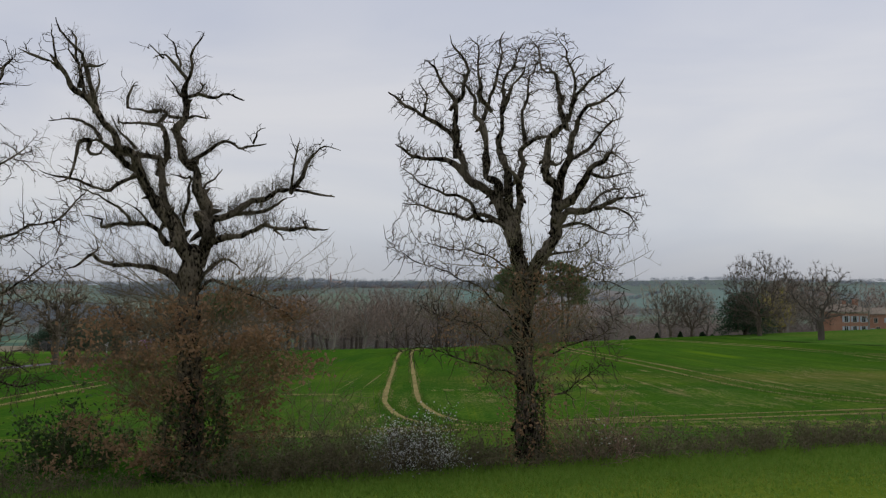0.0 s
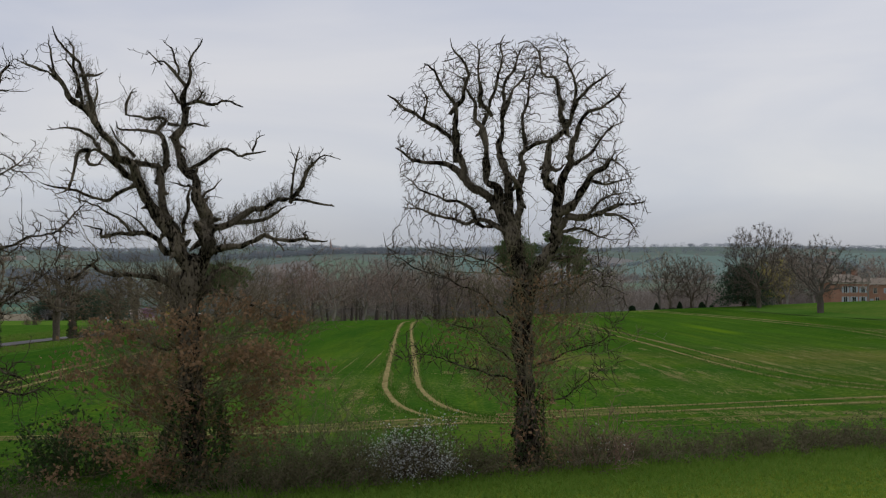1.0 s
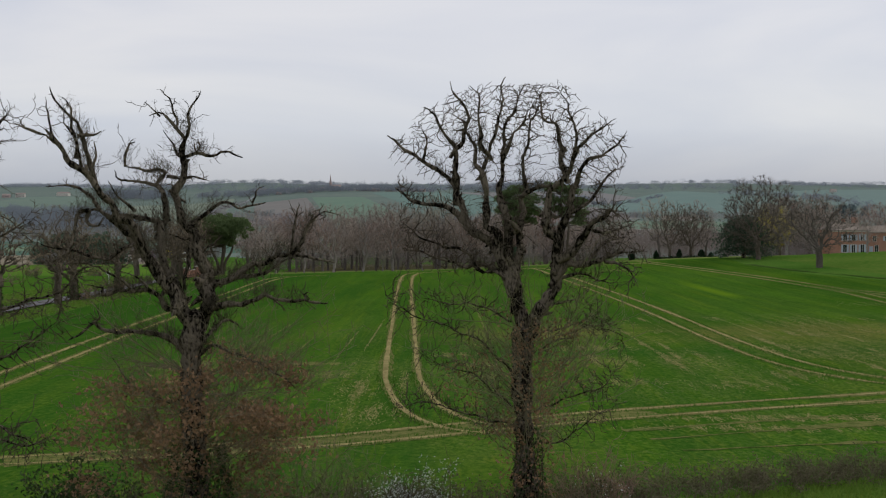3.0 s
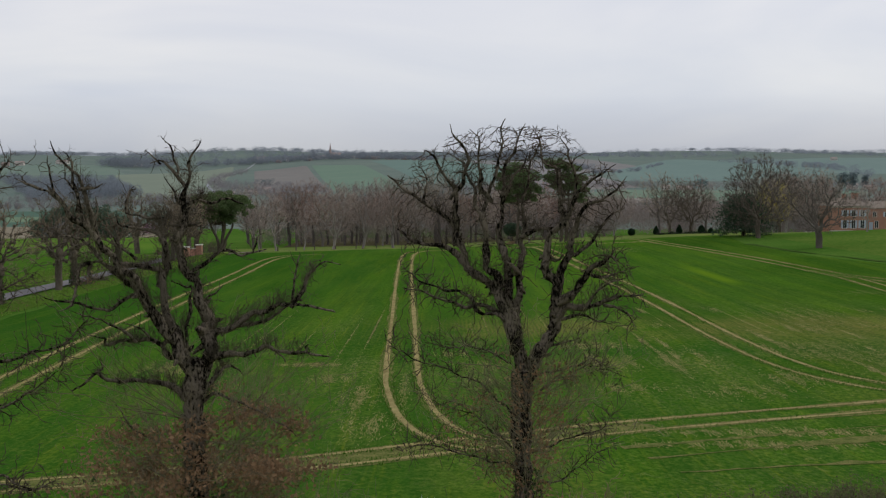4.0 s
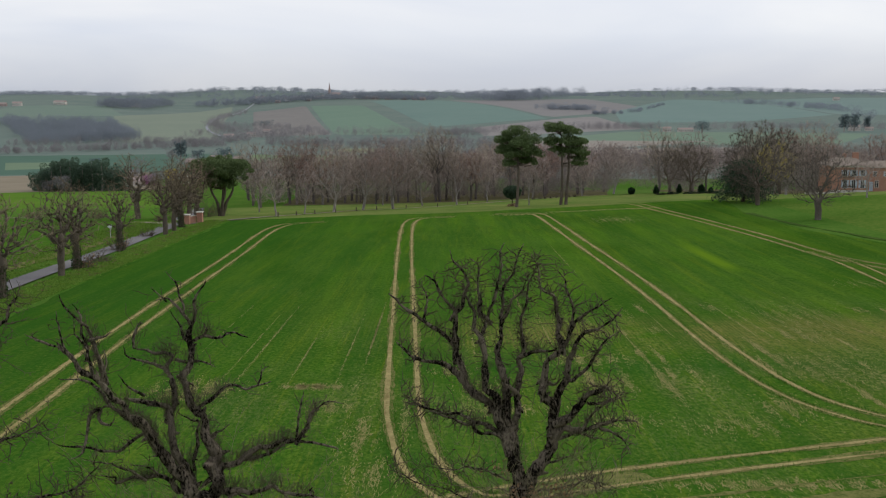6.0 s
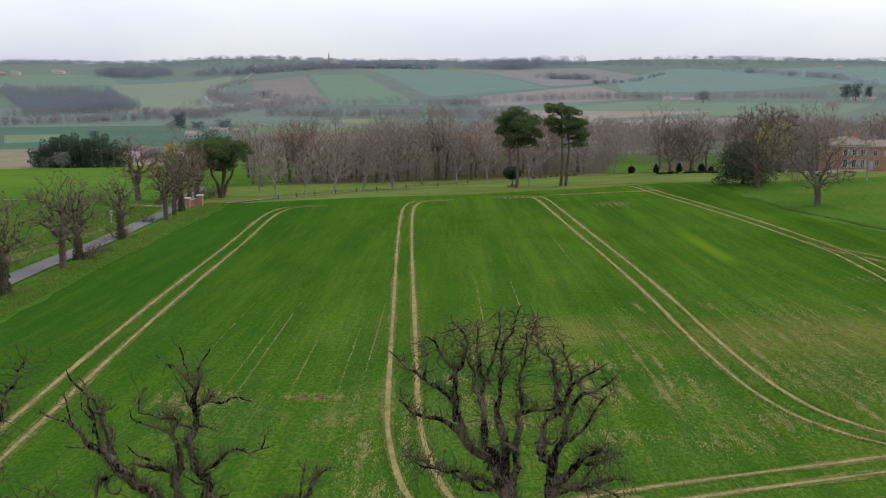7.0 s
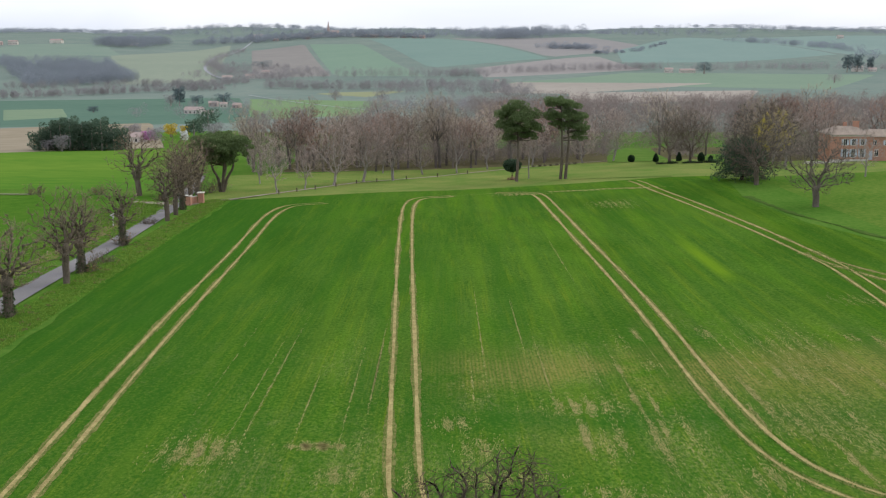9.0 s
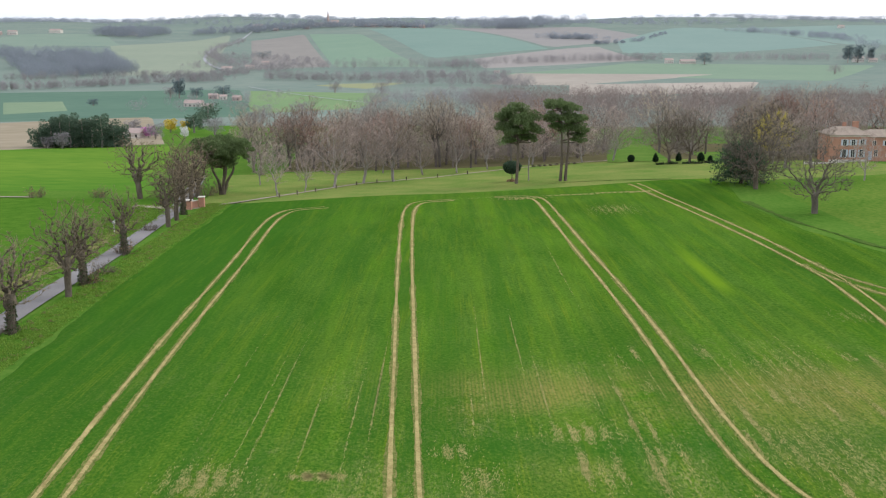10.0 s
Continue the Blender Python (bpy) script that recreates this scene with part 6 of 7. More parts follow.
def cedar(at, seed):
    """A dark broad evergreen with drooping tiers."""
    r = np.random.default_rng(seed)
    tree = thing("cedar", at, "low broad dark cedar with drooping tiers", "tree")
    wood = Tubes()
    wood.add(np.array([(0, 0, -0.2), (0.1, 0, 3), (0, 0.1, 6), (0.1, 0, 8.4)]), [0.45, 0.36, 0.2, 0.05], 8)
    pts = []
    for i in range(46):
        z = 0.8 + 7.4 * (i / 46) + r.normal(0, 0.2)
        a, q = i * 2.4, 6.4 * math.sqrt(max(0.05, 1 - ((z - 1.2) / 7.8) ** 2)) * (0.75 + 0.35 * r.random())
        line = smooth_line([(0, 0, z), (q * 0.5 * math.cos(a), q * 0.5 * math.sin(a), z + 0.5), (q * math.cos(a), q * math.sin(a), z - 0.8)], 4)
        wood.add(line, np.linspace(0.1, 0.03, len(line)), 4)
        c = line[r.integers(2, len(line), 260)]
        pts.append(c + r.normal(0, 1, (260, 3)) * np.array([0.75, 0.75, 0.38]))
    wood.make("trunk", BARK, tree)
    leaf_part(r, "foliage", np.concatenate(pts), 0.17, NEEDLE_DARK, tree)


cedar(on(63.0, 221.0, 0.1), 440)

# the bare wood behind the row
WOOD = "bare tree of the grey-brown wood"
WOODS = "wood behind the lawn"
wood_masters = [bare_tree("wood_tree", 500 + i, on(-44 + 9 * i, 318 + 3 * (i % 2), 0.1), WOOD if i != 3 else "bare tree with russet dead leaves in the wood", 13.6 + 1.2 * i, 10.5 + 0.6 * i, 3.6 + 0.5 * i, 210, 3600, 1.05, 0.36, 0.017,
                          (BARK_WOOD, BARK_DEEP)[i % 2], (TWIG_PALE, TWIG_BUFF, TWIG_WOOD, TWIG_RED, TWIG_WOOD, TWIG_BUFF)[i], WOODS, leader=0.35, split=0.06) for i in range(6)]
r = np.random.default_rng(55)
spots = []
for row, (y0, n) in enumerate(((306, 23), (316, 29), (328, 30), (341, 30), (356, 30))):
    for i in range(n):
        x = -58 + (i + 0.5) * (235 + row * 18) / n - row * 3 + r.normal(0, 2.0)
        y = y0 + r.normal(0, 3.5) - 0.14 * max(0, x - 60)
        if 46 < x < 95 and y < 338 or abs(x - 55 - 0.16 * (y - 296)) < 7 or row == 0 and 20 < x < 100 or 92 < x < 140 and y < 318:
            continue
        spots.append((x, y))
for x, y in spots:
    stand(wood_masters[3 if 18 < x < 34 and r.random() < 0.5 else r.integers(0, 6)], x, y, r.random() * 360, 0.85 + 0.35 * r.random())
bare_tree("willow", 560, on(89, 284, 0.1), "weeping willow with yellow twigs", 14, 11, 3, 240, 6500, 2.0, 0.3, 0.022, BARK_PALE, TWIG_WILLOW)
for x, y in ((100, 312), (93, 310)):
    bare_tree("poplar", int(570 + x), on(x, y, 0.1), "tall tree with buff spring twigs", 20, 12, 5, 240, 4200, 1.8, 0.3, 0.022, BARK_PALE, TWIG_BUFF if x < 95 else TWIG_RED, "tall trees by the house", leader=0.4)


# ---- the manor house ----
def window(parent, x, z, w, h, shutters, y, n=-1):
    """A window in a wall at y that faces -y: glass, frame, two shutters."""
    f = part("window", boxes((x - w / 2, x + w / 2, y - 0.02, y + 0.02, z, z + h)), GLASS, parent)
    part("frame", boxes((x - w / 2 - 0.06, x - w / 2, y - 0.05, y + 0.05, z - 0.05, z + h + 0.06), (x + w / 2, x + w / 2 + 0.06, y - 0.05, y + 0.05, z - 0.05, z + h + 0.06),
                        (x - w / 2, x + w / 2, y - 0.05, y + 0.05, z + h, z + h + 0.06), (x - 0.03, x + 0.03, y - 0.045, y + 0.03, z, z + h)), PLASTER, f)
    part("sill", boxes((x - w / 2 - 0.15, x + w / 2 + 0.15, y - 0.12, y, z - 0.14, z - 0.055)), STONE, f)
    if shutters:
        for s in (-1, 1):
            c = x + s * (w / 2 + 0.08 + w / 4)
            part("shutter", boxes((c - w / 4, c + w / 4, y - 0.055, y - 0.005, z, z + h), bevel=0.008), SHUTTER, f)


def hip_roof(x0, x1, y0, y1, z, rise, over=0.45, hip=3.0):
    bm = bmesh.new()
    x0, x1, y0, y1 = x0 - over, x1 + over, y0 - over, y1 + over
    ym = (y0 + y1) / 2
    low = [bm.verts.new(p) for p in ((x0, y0, z), (x1, y0, z), (x1, y1, z), (x0, y1, z))]
    eave = [bm.verts.new((v.co.x, v.co.y, z + 0.14)) for v in low]
    a, b = bm.verts.new((x0 + hip, ym, z + rise)), bm.verts.new((x1 - hip, ym, z + rise))
    bm.faces.new(low[::-1])
    for i in range(4):
        bm.faces.new((low[i], low[(i + 1) % 4], eave[(i + 1) % 4], eave[i]))
    for f in ((eave[0], eave[1], b, a), (eave[1], eave[2], b), (eave[2], eave[3], a, b), (eave[3], eave[0], a)):
        bm.faces.new(f)
    return bm


def wall_boxes(x0, x1, y0, y1, z0, z1):
    return boxes((x0, x1, y0, y0 + 0.4, z0, z1), (x0, x1, y1 - 0.4, y1, z0, z1), (x0, x0 + 0.4, y0 + 0.4, y1 - 0.4, z0, z1), (x1 - 0.4, x1, y0 + 0.4, y1 - 0.4, z0, z1))


house = thing("manor_house", (104.2, 284.0, -8.5), "two-storey pink brick manor house with grey-blue shutters", "house", turn=0)
part("wall", wall_boxes(0, 10.4, 0, 9, -0.6, 6.95), BRICK, house)
part("wall", wall_boxes(10.4, 32, 1.6, 9, -0.6, 6.3), BRICK, house)
roof_a = part("roof", hip_roof(0, 10.4, 0, 9, 6.95, 2.1), ROOF, house)
part("roof", hip_roof(9.6, 32, 1.6, 9, 6.3, 1.8), ROOF, house)
part("chimney", boxes((7.4, 8.9, 4, 4.8, 8.4, 10.2), (7.3, 9.0, 3.9, 4.9, 10.2, 10.35)), BRICK, roof_a)
part("chimney", boxes((5.2, 6.0, 5.2, 6.0, 8.4, 10.0)), BRICK, roof_a)
part("cornice", boxes((-0.1, 10.5, -0.1, -0.005, 6.62, 6.93)), STONE, house)
part("plinth", boxes((-0.05, 10.45, -0.05, -0.004, -0.6, 0.5)), STONE, house)
for cx in (4.0, 6.3, 8.7):
    window(house, cx, 4.3, 0.95, 1.6, True, -0.03)
    window(house, cx, 1.1, 0.95, 2.1, True, -0.03)
for cx in (12.6, 15.9, 19.5, 23, 26.5):
    window(house, cx, 4.1, 0.9, 1.3, cx > 15, 1.57)
    window(house, cx + 0.6, 1.1, 0.95, 1.8, False, 1.57)
part("door", boxes((11.2, 12.2, 1.52, 1.58, 0.1, 2.6), bevel=0.01), SHUTTER, house, "grey-blue wooden door")
terrace = thing("terrace_wall", (96.0, 279.5, gz(100, 279) - 0.1), "low pale stone terrace wall before the house", "wall", turn=-8)
for i in range(9):
    part("stone", boxes((i * 3.0, i * 3.0 + 2.95, 0, 0.4, 0, 0.6), bevel=0.03), STONE, terrace)

# gate pillars on the lane
for i, (x, y, h) in enumerate(((-50.2, 205.8, 1.9), (-48.3, 208.6, 2.2))):
    pillar = thing("gate_pillar", on(x, y, 0.1), "brick gate pillar with a flat stone cap", "pillar", "gate pillars")
    part("shaft", boxes((-0.55, 0.55, -0.55, 0.55, 0, h), bevel=0.02), BRICK, pillar)
    part("cap", boxes((-0.68, 0.68, -0.68, 0.68, h, h + 0.18), bevel=0.03), STONE, pillar)
gate_wall = thing("garden_wall", on(-50.6, 206.2, 0.1), "low curved brick wall by the gate", "wall", turn=58)
part("masonry", boxes((0.6, 2.7, -0.25, 0.25, 0, 1.5), bevel=0.02), BRICK, gate_wall)
part("coping", boxes((0.55, 2.75, -0.32, 0.32, 1.5, 1.6), bevel=0.02), STONE, gate_wall)

# small things of the park
post_row = ((-36.6, 223.0), (-33.6, 229.2), (-30.4, 236.0), (-26.6, 244.6), (-22.6, 254.4), (-18.0, 260.0), (-11.0, 268.0), (-3.0, 275.5), (5.0, 282.5))
for x, y in post_row:
    post = thing("bollard", on(x + 1.6, y, 0.05), "short dark wooden post beside the drive", "post", "drive posts")
    part("shaft", boxes((-0.12, 0.12, -0.12, 0.12, 0, 0.95), bevel=0.03), LANE_BARK, post)
    part("cap", boxes((-0.15, 0.15, -0.15, 0.15, 0.95, 1.02), bevel=0.02), LANE_BARK, post)
k = 460
for x, y, w, h in ((60.0, 281.0, 3.0, 0.9), (66.5, 280.5, 3.0, 0.9), (72.0, 284.0, 2.4, 0.9)):
    k += 1
    thicket("low_hedge", (x, y), "low dark clipped hedge under the park oaks", "hedge", (w, 0.7), 60, h, TWIG_BROWN, k, BOX, 1500, 0.09, 0.05, 0.4, 0.02, "low hedges")
for i in range(8):
    k += 1
    thicket("young_shrub", (25.5 + i * 1.7, 296 + 0.5 * i), "small young shrub in a planted row", "shrub", (0.35, 0.35), 16, 1.0, TWIG_BROWN, k, BRAMBLE, 90, 0.08, 0.03, 0.4, 0.02, "planted row")
thicket("red_shrub", (16.5, 250.0), "reddish shrub ring at a tree's foot", "shrub", (1.2, 0.8), 50, 0.9, TWIG_RED, 480, DEAD_LEAF, 500, 0.07, 0.05, 0.5, 0.02)
for i, (x, y) in enumerate(((-150, 408), (-145.5, 411), (-140.5, 411), (-133, 419))):
    thicket("field_bush", (x, y), "small dark bush at the field's edge", "shrub", (0.9, 0.7), 30, 2.0, TWIG_BROWN, 490 + i, BOX, 420, 0.14, 0.03, 0.5, 0.03, "field edge bushes")
sign = thing("road_sign", on(-55.6, 175.2, 0.1), "small triangular road sign on a grey post", "sign")
part("post", boxes((-0.04, 0.04, -0.04, 0.04, 0, 2.4)), METAL, sign)
bm = bmesh.new()
bmesh.ops.create_cone(bm, cap_ends=True, segments=3, radius1=0.52, radius2=0.52, depth=0.04, matrix=Matrix.Translation((0, -0.06, 2.2)) @ pose(0, 0, 0, 90, 0, 0) @ pose(0, 0, 0, 0, 0, 90))
part("plate", bm, METAL, sign)


# ---- hamlet, valley and the village on the ridge ----
def far_crown(name, x, y, label, height, width, mat, seed, n=700, leaf=0.5, group="", shape="round", stem=0.12, narrow=0.6):
    r = np.random.default_rng(seed)
    tree = thing(name, on(x, y, 0.3), label, "tree", group)
    t = Tubes()
    t.add(np.array([(0, 0, -0.3), (0.1, 0, height * 0.4), (0, 0.1, height * 0.85)]), [width * 0.05 + 0.05, width * 0.04, 0.05], 5)
    t.make("trunk", BARK_PALE, tree)
    clumps = []
    for i in range(14):
        f = (i + 0.5) / 14
        a = i * 2.4
        q = width / 2 * (0.62 if shape == "round" else (1 - f) * 0.8) * (0.5 + 0.5 * r.random())
        z = height * (stem + (1 - stem) * (0.18 + 0.66 * f))
        k = width * (0.23 if shape == "round" else 0.10 + 0.22 * (1 - f))
        clumps.append((q * math.cos(a), q * math.sin(a), z, k, height * 0.13))
    leaf_part(r, "crown", clump_points(r, clumps, n // 14), leaf, mat, tree, "", narrow)
    return tree


for i in range(16):
    x = -157 + 28.5 * (i % 8) / 7 + (i // 8) * 1.8
    far_crown("conifer", x, 410 + 6 * (i // 8) + (i * 5 % 3), "dark green conifer in a dense clump", 12.2 + (i * 37 % 7) * 0.5 - (3.0 if i % 8 in (0, 7) else 0), 8.5, CONIFER_FAR, 600 + i, 1700, 0.32,
              "conifer clump", "round", -0.15)
# twig, dark, blue and skyline crowns: distance haze painted into the foliage colour
HAZED_TWIG = leafy("hazed_bare_crowns", (0.235, 0.222, 0.222), (0.305, 0.288, 0.284), 0.95)
HAZED_DARK = leafy("hazed_dark_crowns", (0.100, 0.136, 0.142), (0.145, 0.182, 0.182), 0.9)
HAZED_BLUE = leafy("hazed_wood_crowns", (0.215, 0.240, 0.265), (0.285, 0.310, 0.335), 0.95)
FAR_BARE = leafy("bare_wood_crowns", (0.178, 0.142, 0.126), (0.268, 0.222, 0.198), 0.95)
HAZED_SKYLINE = leafy("hazed_skyline_crowns", (0.240, 0.268, 0.298), (0.300, 0.325, 0.352), 0.95)
far_crown("flowering_tree", -133, 477, "pink-flowering tree by the cottage", 6.0, 7.0, PINK, 620, 700, 0.35)
far_crown("flowering_tree", -134, 520, "yellow-flowering shrubs near the hamlet", 7.5, 7.5, YELLOW, 621, 700, 0.35, "yellow shrubs")
far_crown("flowering_tree", -127, 522, "yellow-flowering shrubs near the hamlet", 6.5, 6, YELLOW, 622, 600, 0.35, "yellow shrubs")
far_crown("flowering_tree", -117, 478, "white-flowering fruit tree near the cottage", 6.0, 4.5, BLOSSOM, 623, 450, 0.3)
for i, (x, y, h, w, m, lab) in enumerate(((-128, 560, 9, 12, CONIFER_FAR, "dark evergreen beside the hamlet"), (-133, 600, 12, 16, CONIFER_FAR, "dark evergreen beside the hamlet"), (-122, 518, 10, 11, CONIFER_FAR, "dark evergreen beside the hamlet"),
                                          (-142, 486, 9, 9, HAZED_TWIG, "bare brownish tree by the cottage"), (-153, 408, 5, 6, HAZED_TWIG, "bare pinkish shrub beside the conifers"), (-164, 430, 4, 6, DEAD_LEAF, "russet shrub beside the conifers"), (-146, 404, 7, 7, HAZED_TWIG, "bare grey tree before the conifers"),
                                          (-242, 977, 20, 13, HAZED_DARK, "dark conifers in the valley"), (-252, 985, 12, 14, HAZED_TWIG, "bare grey tree in the valley"), (-228, 985, 11, 14, HAZED_DARK, "dark conifers in the valley"), (-204, 990, 13, 18, HAZED_DARK, "dark conifers in the valley"),
                                          (-270, 820, 6, 10, HAZED_DARK, "dark round bush in the valley"), (-128, 470, 8, 9, HAZED_TWIG, "bare tree by the cottage"), (-108, 500, 9, 12, HAZED_TWIG, "bare tree by the cottage"), (-95, 530, 11, 14, HAZED_TWIG, "bare tree by the cottage"),
                                          (-105, 620, 10, 16, HAZED_TWIG, "bare tree by the hamlet"), (-85, 640, 11, 18, HAZED_TWIG, "bare tree by the hamlet"), (444, 1820, 23, 30, HAZED_DARK, "dark round tree on the plain"), (569, 1553, 16, 26, HAZED_TWIG, "bare round tree on the plain"),
                                          (-333, 1980, 16, 42, HAZED_DARK, "dark tree clump on the hillside"), (715, 1894, 34, 20, HAZED_DARK, "dark conifers by the white farm"), (735, 1900, 34, 22, HAZED_DARK, "dark conifers by the white farm"), (770, 1930, 28, 14, HAZED_DARK, "dark conifers by the white farm"),
                                          (72, 950, 7, 9, HAZED_DARK, "dark evergreen by the ploughed field"), (-110, 1087, 13, 16, HAZED_TWIG, "bare grey tree in the valley"), (-62, 1080, 13, 22, HAZED_TWIG, "bare grey tree in the valley"))):
    far_crown("far_tree", x, y, lab, h, w, m, 640 + i, 900, (0.028 * h + 0.12) * (2.0 if m == HAZED_TWIG else 1.0), "valley trees", narrow=0.1 if m == HAZED_TWIG else 0.6)


def cottage(x, y, w, d, h, label, wall, roof, turn=0.0, group="", name="cottage"):
    """A small gabled house with windows."""
    c = thing(name, on(x, y, 0.3), label, "house", group, turn=turn)
    part("wall", boxes((-w / 2, w / 2, -d / 2, d / 2, 0, h)), wall, c)
    bm = bmesh.new()
    o = 0.4
    p = [bm.verts.new(q) for q in ((-w / 2 - o, -d / 2 - o, h), (w / 2 + o, -d / 2 - o, h), (w / 2 + o, d / 2 + o, h), (-w / 2 - o, d / 2 + o, h), (-w / 2 - o, 0, h + d * 0.28), (w / 2 + o, 0, h + d * 0.28))]
    for f in ((3, 2, 1, 0), (0, 1, 5, 4), (2, 3, 4, 5), (1, 2, 5), (3, 0, 4)):
        bm.faces.new([p[i] for i in f])
    part("roof", bm, roof, c)
    n = max(2, int(w / 3))
    for i in range(n):
        cx = -w / 2 + (i + 0.5) * w / n
        part("window", boxes((cx - 0.5, cx + 0.5, -d / 2 - 0.03, -d / 2 + 0.02, h * 0.35, h * 0.35 + 1.3)), GLASS, c)
    return c


for i, (x, y, w, d, h, wall, roof, lab) in enumerate(((-140, 478, 10, 7, 3.0, PLASTER_FAR, ROOF_HAZED, "low cottage with a red tiled roof"), (-186, 794, 13, 8, 3.6, PLASTER_FAR, ROOF_HAZED, "pale farmhouse with a tiled roof"),
                                                      (-208, 965, 8, 6, 4.0, BRICK_HAZED, ROOF_HAZED, "brick hamlet house with a red roof"), (-196, 950, 6, 6, 3.6, STONE, ROOF_HAZED, "stone hamlet house with a red roof"), (-168, 760, 7, 5, 2.8, PLASTER_FAR, ROOF_HAZED, "small white outbuilding by the hamlet"),
                                                      (-180, 930, 7, 6, 3.6, BRICK_HAZED, ROOF_HAZED, "brick hamlet house with a red roof"), (392, 1860, 14, 10, 6, PLASTER_FAR, ROOF_HAZED, "white farmhouse on the plain"), (422, 1850, 26, 10, 5, PLASTER_FAR, ROOF_HAZED, "long white farm building on the plain"),
                                                      (745, 1925, 18, 10, 8, PLASTER_FAR, ROOF_HAZED, "white gabled farm beside dark conifers"), (772, 1925, 14, 8, 5, PLASTER_FAR, ROOF_HAZED, "low white wing of a farm"), (1120, 2050, 22, 11, 6, PLASTER_FAR, ROOF_HAZED, "pale low farm by the far trees"),
                                                      (-1150, 2880, 24, 12, 9, PLASTER_FAR, ROOF_HAZED, "red-roofed house on the hillside"), (-1185, 2870, 20, 12, 7, BRICK_HAZED, ROOF_HAZED, "red-roofed house on the hillside"),
                                                      (-1080, 3010, 36, 14, 8, STONE, ROOF_HAZED, "long red-roofed farm on the hillside"), (-900, 3100, 40, 14, 7, STONE, ROOF_HAZED, "long red-roofed farm on the hillside"), (-600, 3500, 34, 14, 10, PLASTER_FAR, ROOF_HAZED, "white house at the top of the road"),
                                                      (-305, 1690, 14, 9, 5, PLASTER_FAR, ROOF_HAZED, "white house at the foot of the hill"), (-335, 1660, 16, 9, 4, STONE, ROOF_HAZED, "shed at the foot of the hill"), (-298, 1800, 12, 9, 5, PLASTER_FAR, ROOF_HAZED, "white house on the slope"),
                                                      (80, 1590, 8, 5, 3, PLASTER_FAR, ROOF_HAZED, "small white hut on the plain"), (1290, 3500, 20, 12, 8, PLASTER_FAR, ROOF_HAZED, "white house on the far slope"))):
    cottage(x, y, w, d, h, lab, wall, roof, (i * 37) % 30 - 15, "far houses")

church = thing("church", on(-372, 3500, 1), "village church with a slender spire", "church")
part("tower", boxes((-4, 4, -4, 4, 0, 22)), BRICK_HAZED, church)
bm = bmesh.new()
bmesh.ops.create_cone(bm, cap_ends=True, segments=8, radius1=4.6, radius2=0.3, depth=30, matrix=Matrix.Translation((0, 0, 37)))
part("spire", bm, BRICK_HAZED, church)
part("nave", boxes((4, 34, -8, 8, 0, 11)), BRICK_HAZED, church)
bm = bmesh.new()
p = [bm.verts.new(q) for q in ((5, -9, 13), (35, -9, 13), (35, 9, 13), (5, 9, 13), (5, 0, 21), (35, 0, 21))]
for f in ((3, 2, 1, 0), (0, 1, 5, 4), (2, 3, 4, 5), (1, 2, 5), (3, 0, 4)):
    bm.faces.new([p[i] for i in f])
part("roof", bm, ROOF_HAZED, church)
r = np.random.default_rng(91)
for i in range(60):
    x = r.uniform(-520, -40)
    cottage(x, 3480 + r.uniform(-90, 200) + 0.35 * (x + 300), r.uniform(9, 20), r.uniform(8, 12), r.uniform(5, 9), "village house on the ridge",
            PLASTER if i % 4 == 0 else BRICK_HAZED, ROOF_HAZED, r.uniform(-40, 40), "village houses", "village_house")


def far_wood(name, label, spots, height, width, mat, seed, per=90, leaf=0.95, narrow=0.55, upright=0.0):
    """Many far crowns in one uncountable mass."""
    r = np.random.default_rng(seed)
    s = np.array(spots, float)
    z = ground(s[:, 0], s[:, 1])
    h = height * r.uniform(0.6, 1.15, len(s))
    w = width * r.uniform(0.7, 1.2, len(s))
    d = r.normal(0, 1, (len(s), per, 3))
    d /= np.linalg.norm(d, axis=2, keepdims=True)
    d *= 0.55 + 0.45 * r.random((len(s), per, 1))
    c = np.stack([s[:, 0], s[:, 1], z + h * 0.55], axis=1)[:, None] + d * np.stack([w / 2, w / 2, h * 0.5], axis=1)[:, None]
    ob = leaf_part(r, name, c.reshape(-1, 3), leaf, mat, None, label, narrow, upright)
    return tagged(ob, label, "woodland", "", "stuff")


def band(r, pts, n, across):
    line = smooth_line([(x, y, 0) for x, y in pts], 10)[:, :2]
    i = r.random(n) * (len(line) - 1.001)
    k = i.astype(int)
    return line[k] + (line[k + 1] - line[k]) * (i - k)[:, None] + r.normal(0, across, (n, 2))


r = np.random.default_rng(92)
H = "distant bare hedgerow trees"
far_wood("hedgerow", H, band(r, [(-560, 1370), (-401, 1420), (-326, 1420), (-290, 1560)], 290, 7), 12, 7, HAZED_TWIG, 700, 110, 0.6, 0.22, 0.3)
far_wood("hedgerow", H, band(r, [(-490, 1120), (-406, 1208), (-360, 1274), (-273, 1344)], 268, 6), 10, 6, HAZED_TWIG, 701, 110, 0.6, 0.22, 0.3)
far_wood("hedgerow", H, band(r, [(-230, 1400), (-117, 1344), (-26, 1420), (87, 1420)], 336, 8), 13, 7, HAZED_TWIG, 702, 110, 0.6, 0.22, 0.3)
far_wood("hedgerow", H, band(r, [(-60, 1274), (44, 1247), (90, 1180)], 178, 9), 15, 8, HAZED_TWIG, 703, 110, 0.6, 0.22, 0.3)
far_wood("hedgerow", H, band(r, [(20, 1800), (213, 1900), (390, 1930)], 336, 12), 15, 8, HAZED_TWIG, 704, 110, 0.6, 0.22, 0.3)
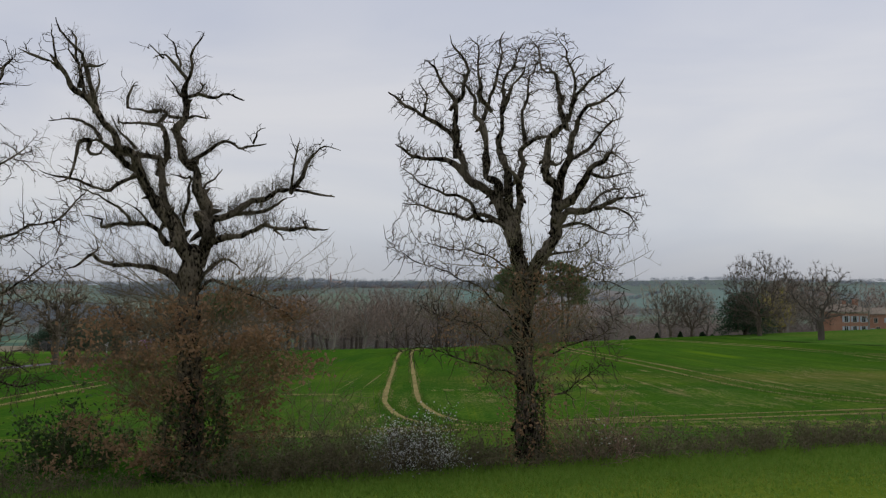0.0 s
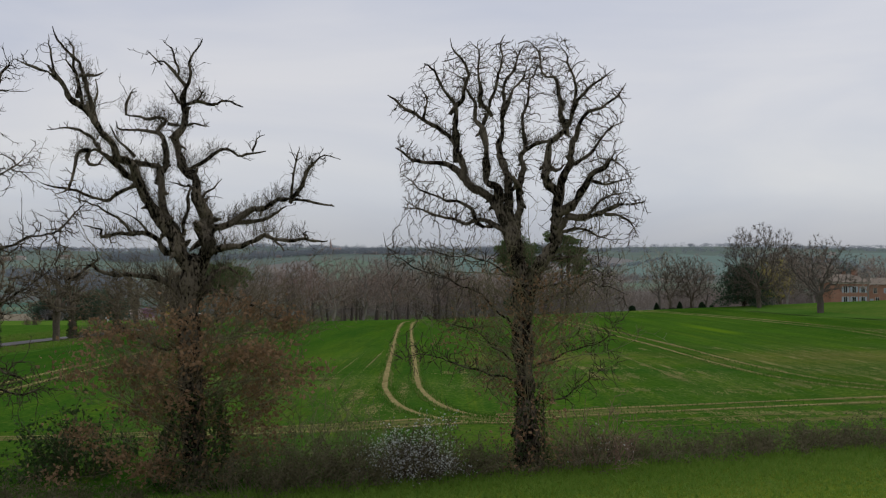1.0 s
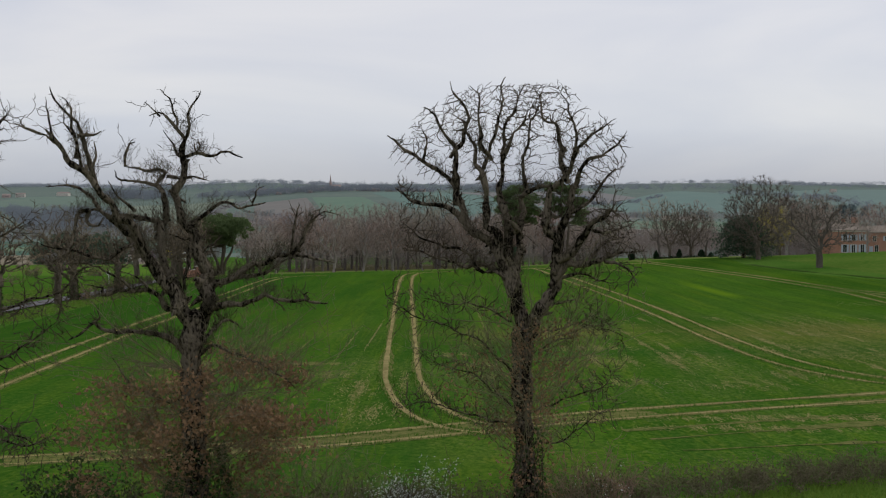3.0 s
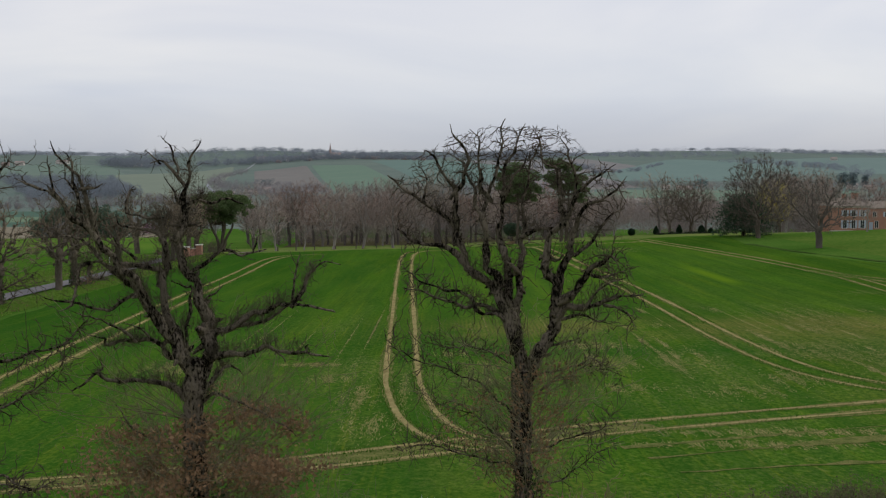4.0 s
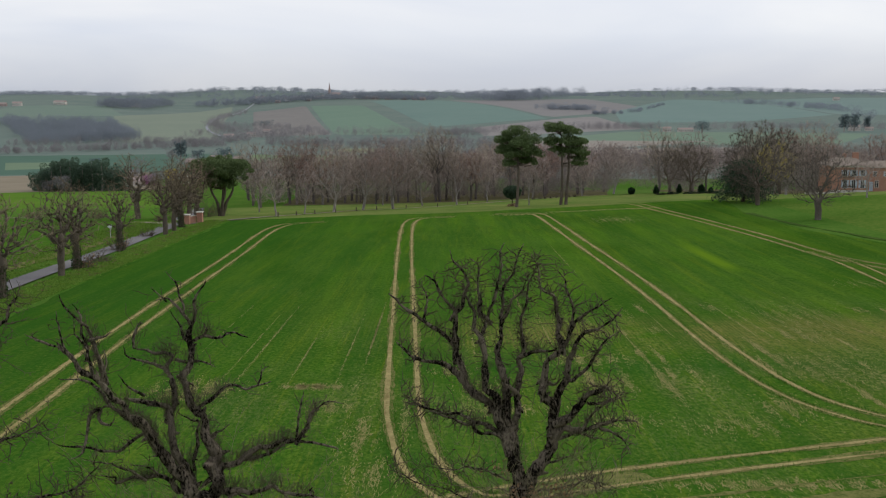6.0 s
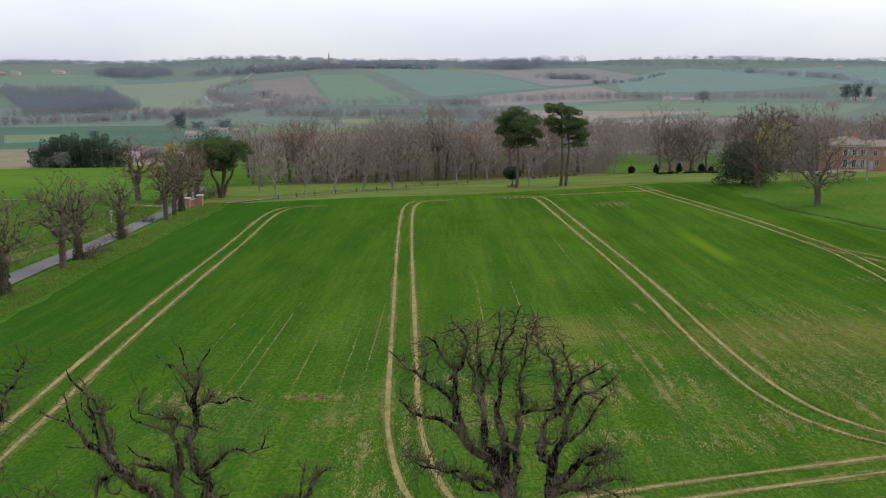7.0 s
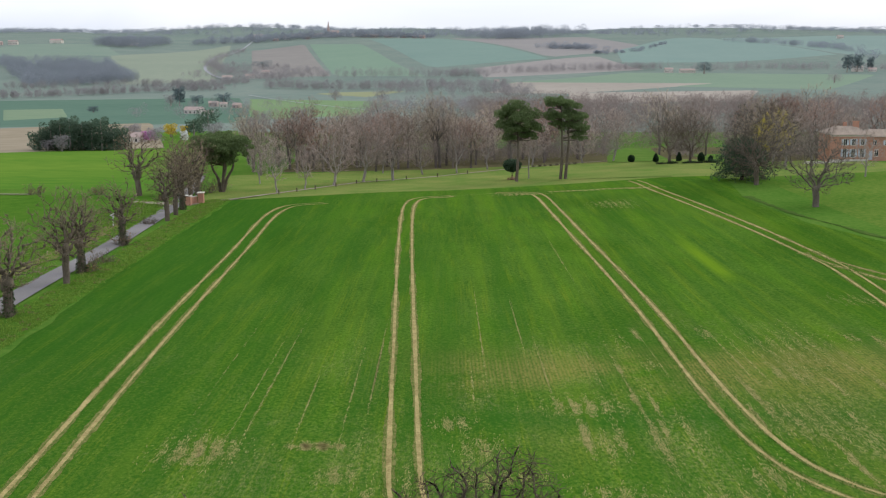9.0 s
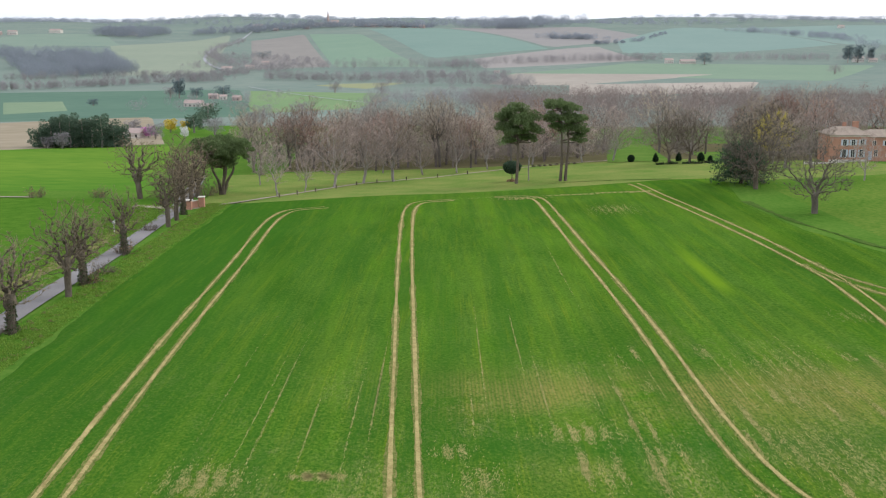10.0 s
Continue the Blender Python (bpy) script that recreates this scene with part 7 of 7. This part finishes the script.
far_wood("hedgerow", H, band(r, [(440, 1900), (638, 1990), (800, 1960), (1000, 1990)], 336, 15), 15, 9, HAZED_TWIG, 705, 110, 0.6, 0.22, 0.3)
far_wood("hedgerow", H, band(r, [(-290, 1600), (-180, 1720), (-20, 1750), (60, 1720)], 290, 12), 16, 8, HAZED_TWIG, 706, 110, 0.6, 0.22, 0.3)
far_wood("hedgerow", H, band(r, [(-310, 1700), (-400, 1900), (-440, 2050), (-500, 2450), (-520, 2800)], 246, 8), 14, 9, HAZED_TWIG, 707, 110, 0.6, 0.22, 0.3)
far_wood("hedgerow", H, band(r, [(800, 3000), (950, 2700), (900, 2200)], 66, 15), 18, 26, HAZED_BLUE, 708, 240, 0.75)
far_wood("hedgerow", H, band(r, [(590, 2860), (450, 2560), (340, 2420)], 36, 5), 10, 14, HAZED_BLUE, 709, 240, 0.6)
far_wood("hedgerow", H, band(r, [(260, 2600), (312, 2629), (380, 2640)], 42, 13), 17, 22, HAZED_BLUE, 710, 260, 0.75)
far_wood("far_wood", "dark blue-grey wood on the far slope", np.column_stack([-540 + 100 * (a := r.random(520)) - 340 * (c := r.random(520)) * (1 - 0.5 * a), 1400 + 160 * a + (700 - 310 * a) * c]), 19, 16, HAZED_BLUE, 720, 230, 0.62)
far_wood("far_wood", "wooded knoll on the ridge", np.column_stack([r.normal(240, 90, 170), r.uniform(3300, 3700, 170)]), 32, 36, HAZED_BLUE, 721, 280, 1.0)
far_wood("far_wood", "wood on the far left ridge", np.column_stack([r.uniform(-960, -820, 120), r.uniform(2900, 3300, 120)]), 28, 30, HAZED_BLUE, 722, 280, 0.95)
far_wood("far_wood", "trees along the skyline", np.column_stack([r.uniform(-2100, 2100, 1100), r.uniform(3800, 4600, 1100)]), 17, 30, HAZED_SKYLINE, 723, 130, 1.1)
far_wood("far_wood", "trees round the ridge village", np.column_stack([x := r.uniform(-640, -20, 260), 3470 + r.uniform(-90, 260, 260) + 0.35 * (x + 300)]), 17, 17, HAZED_BLUE, 724, 60, 1.3)
far_wood("far_wood", "grey-brown wood behind the park", np.column_stack([x := r.uniform(-50, 420, 1100), 366 + r.uniform(0, 230, 1100) + 0.12 * x]), 15, 9, FAR_BARE, 725, 190, 0.5, 0.12, 0.3)
far_wood("far_wood", "grey-brown wood in the valley", np.column_stack([x := r.uniform(20, 480, 900), 590 + r.uniform(0, 250, 900) + 0.10 * x]), 16, 13, FAR_BARE, 728, 150, 0.75, 0.14, 0.3)
far_wood("hedgerow", "bare trees round the hamlet", np.column_stack([r.uniform(-230, -130, 46), r.uniform(700, 1000, 46)]), 9, 9, HAZED_TWIG, 727, 150, 0.5, 0.16, 0.3)
far_wood("far_wood", "bare riverside trees", np.column_stack([x := r.uniform(-60, 70, 160), 760 + r.uniform(0, 260, 160)]), 12, 12, HAZED_TWIG, 726, 170, 0.6, 0.16, 0.3)
UNDERWOOD = leafy("underwood_stems", (0.165, 0.138, 0.124), (0.250, 0.212, 0.190), 0.95)
x = r.uniform(-56, 190, 1000)
y = 314 + r.uniform(0, 56, 1000) - 0.14 * np.clip(x - 60, 0, 200)
clear = (np.abs(x - 58 - 0.157 * (y - 305)) > 9.5) & (np.abs(x - 84 - 0.155 * (y - 298)) > 9.5)
far_wood("underwood", "brown bare underwood below the wood's trees", np.column_stack([x, y])[clear], 7.5, 6, UNDERWOOD, 731, 120, 0.36, 0.12, 0.3)
far_wood("scrub", "grey scrub round the hill road", np.column_stack([x := r.uniform(-420, -230, 260), 1640 + r.uniform(0, 420, 260) - 0.5 * (x + 330)]), 9, 9, HAZED_TWIG, 733, 150, 0.55, 0.22, 0.2)
far_wood("far_wood", "dark trees along the village ridge", np.column_stack([x := r.uniform(-760, -30, 330), 3420 + r.uniform(-60, 90, 330) + 0.35 * (x + 300)]), 20, 20, HAZED_BLUE, 734, 90, 1.1)
far_wood("far_wood", "tall dark trees in the ridge village", np.column_stack([x := r.uniform(-700, -20, 80), 3400 + r.uniform(-60, 60, 80) + 0.35 * (x + 300)]), 30, 13, HAZED_BLUE, 735, 120, 1.1)
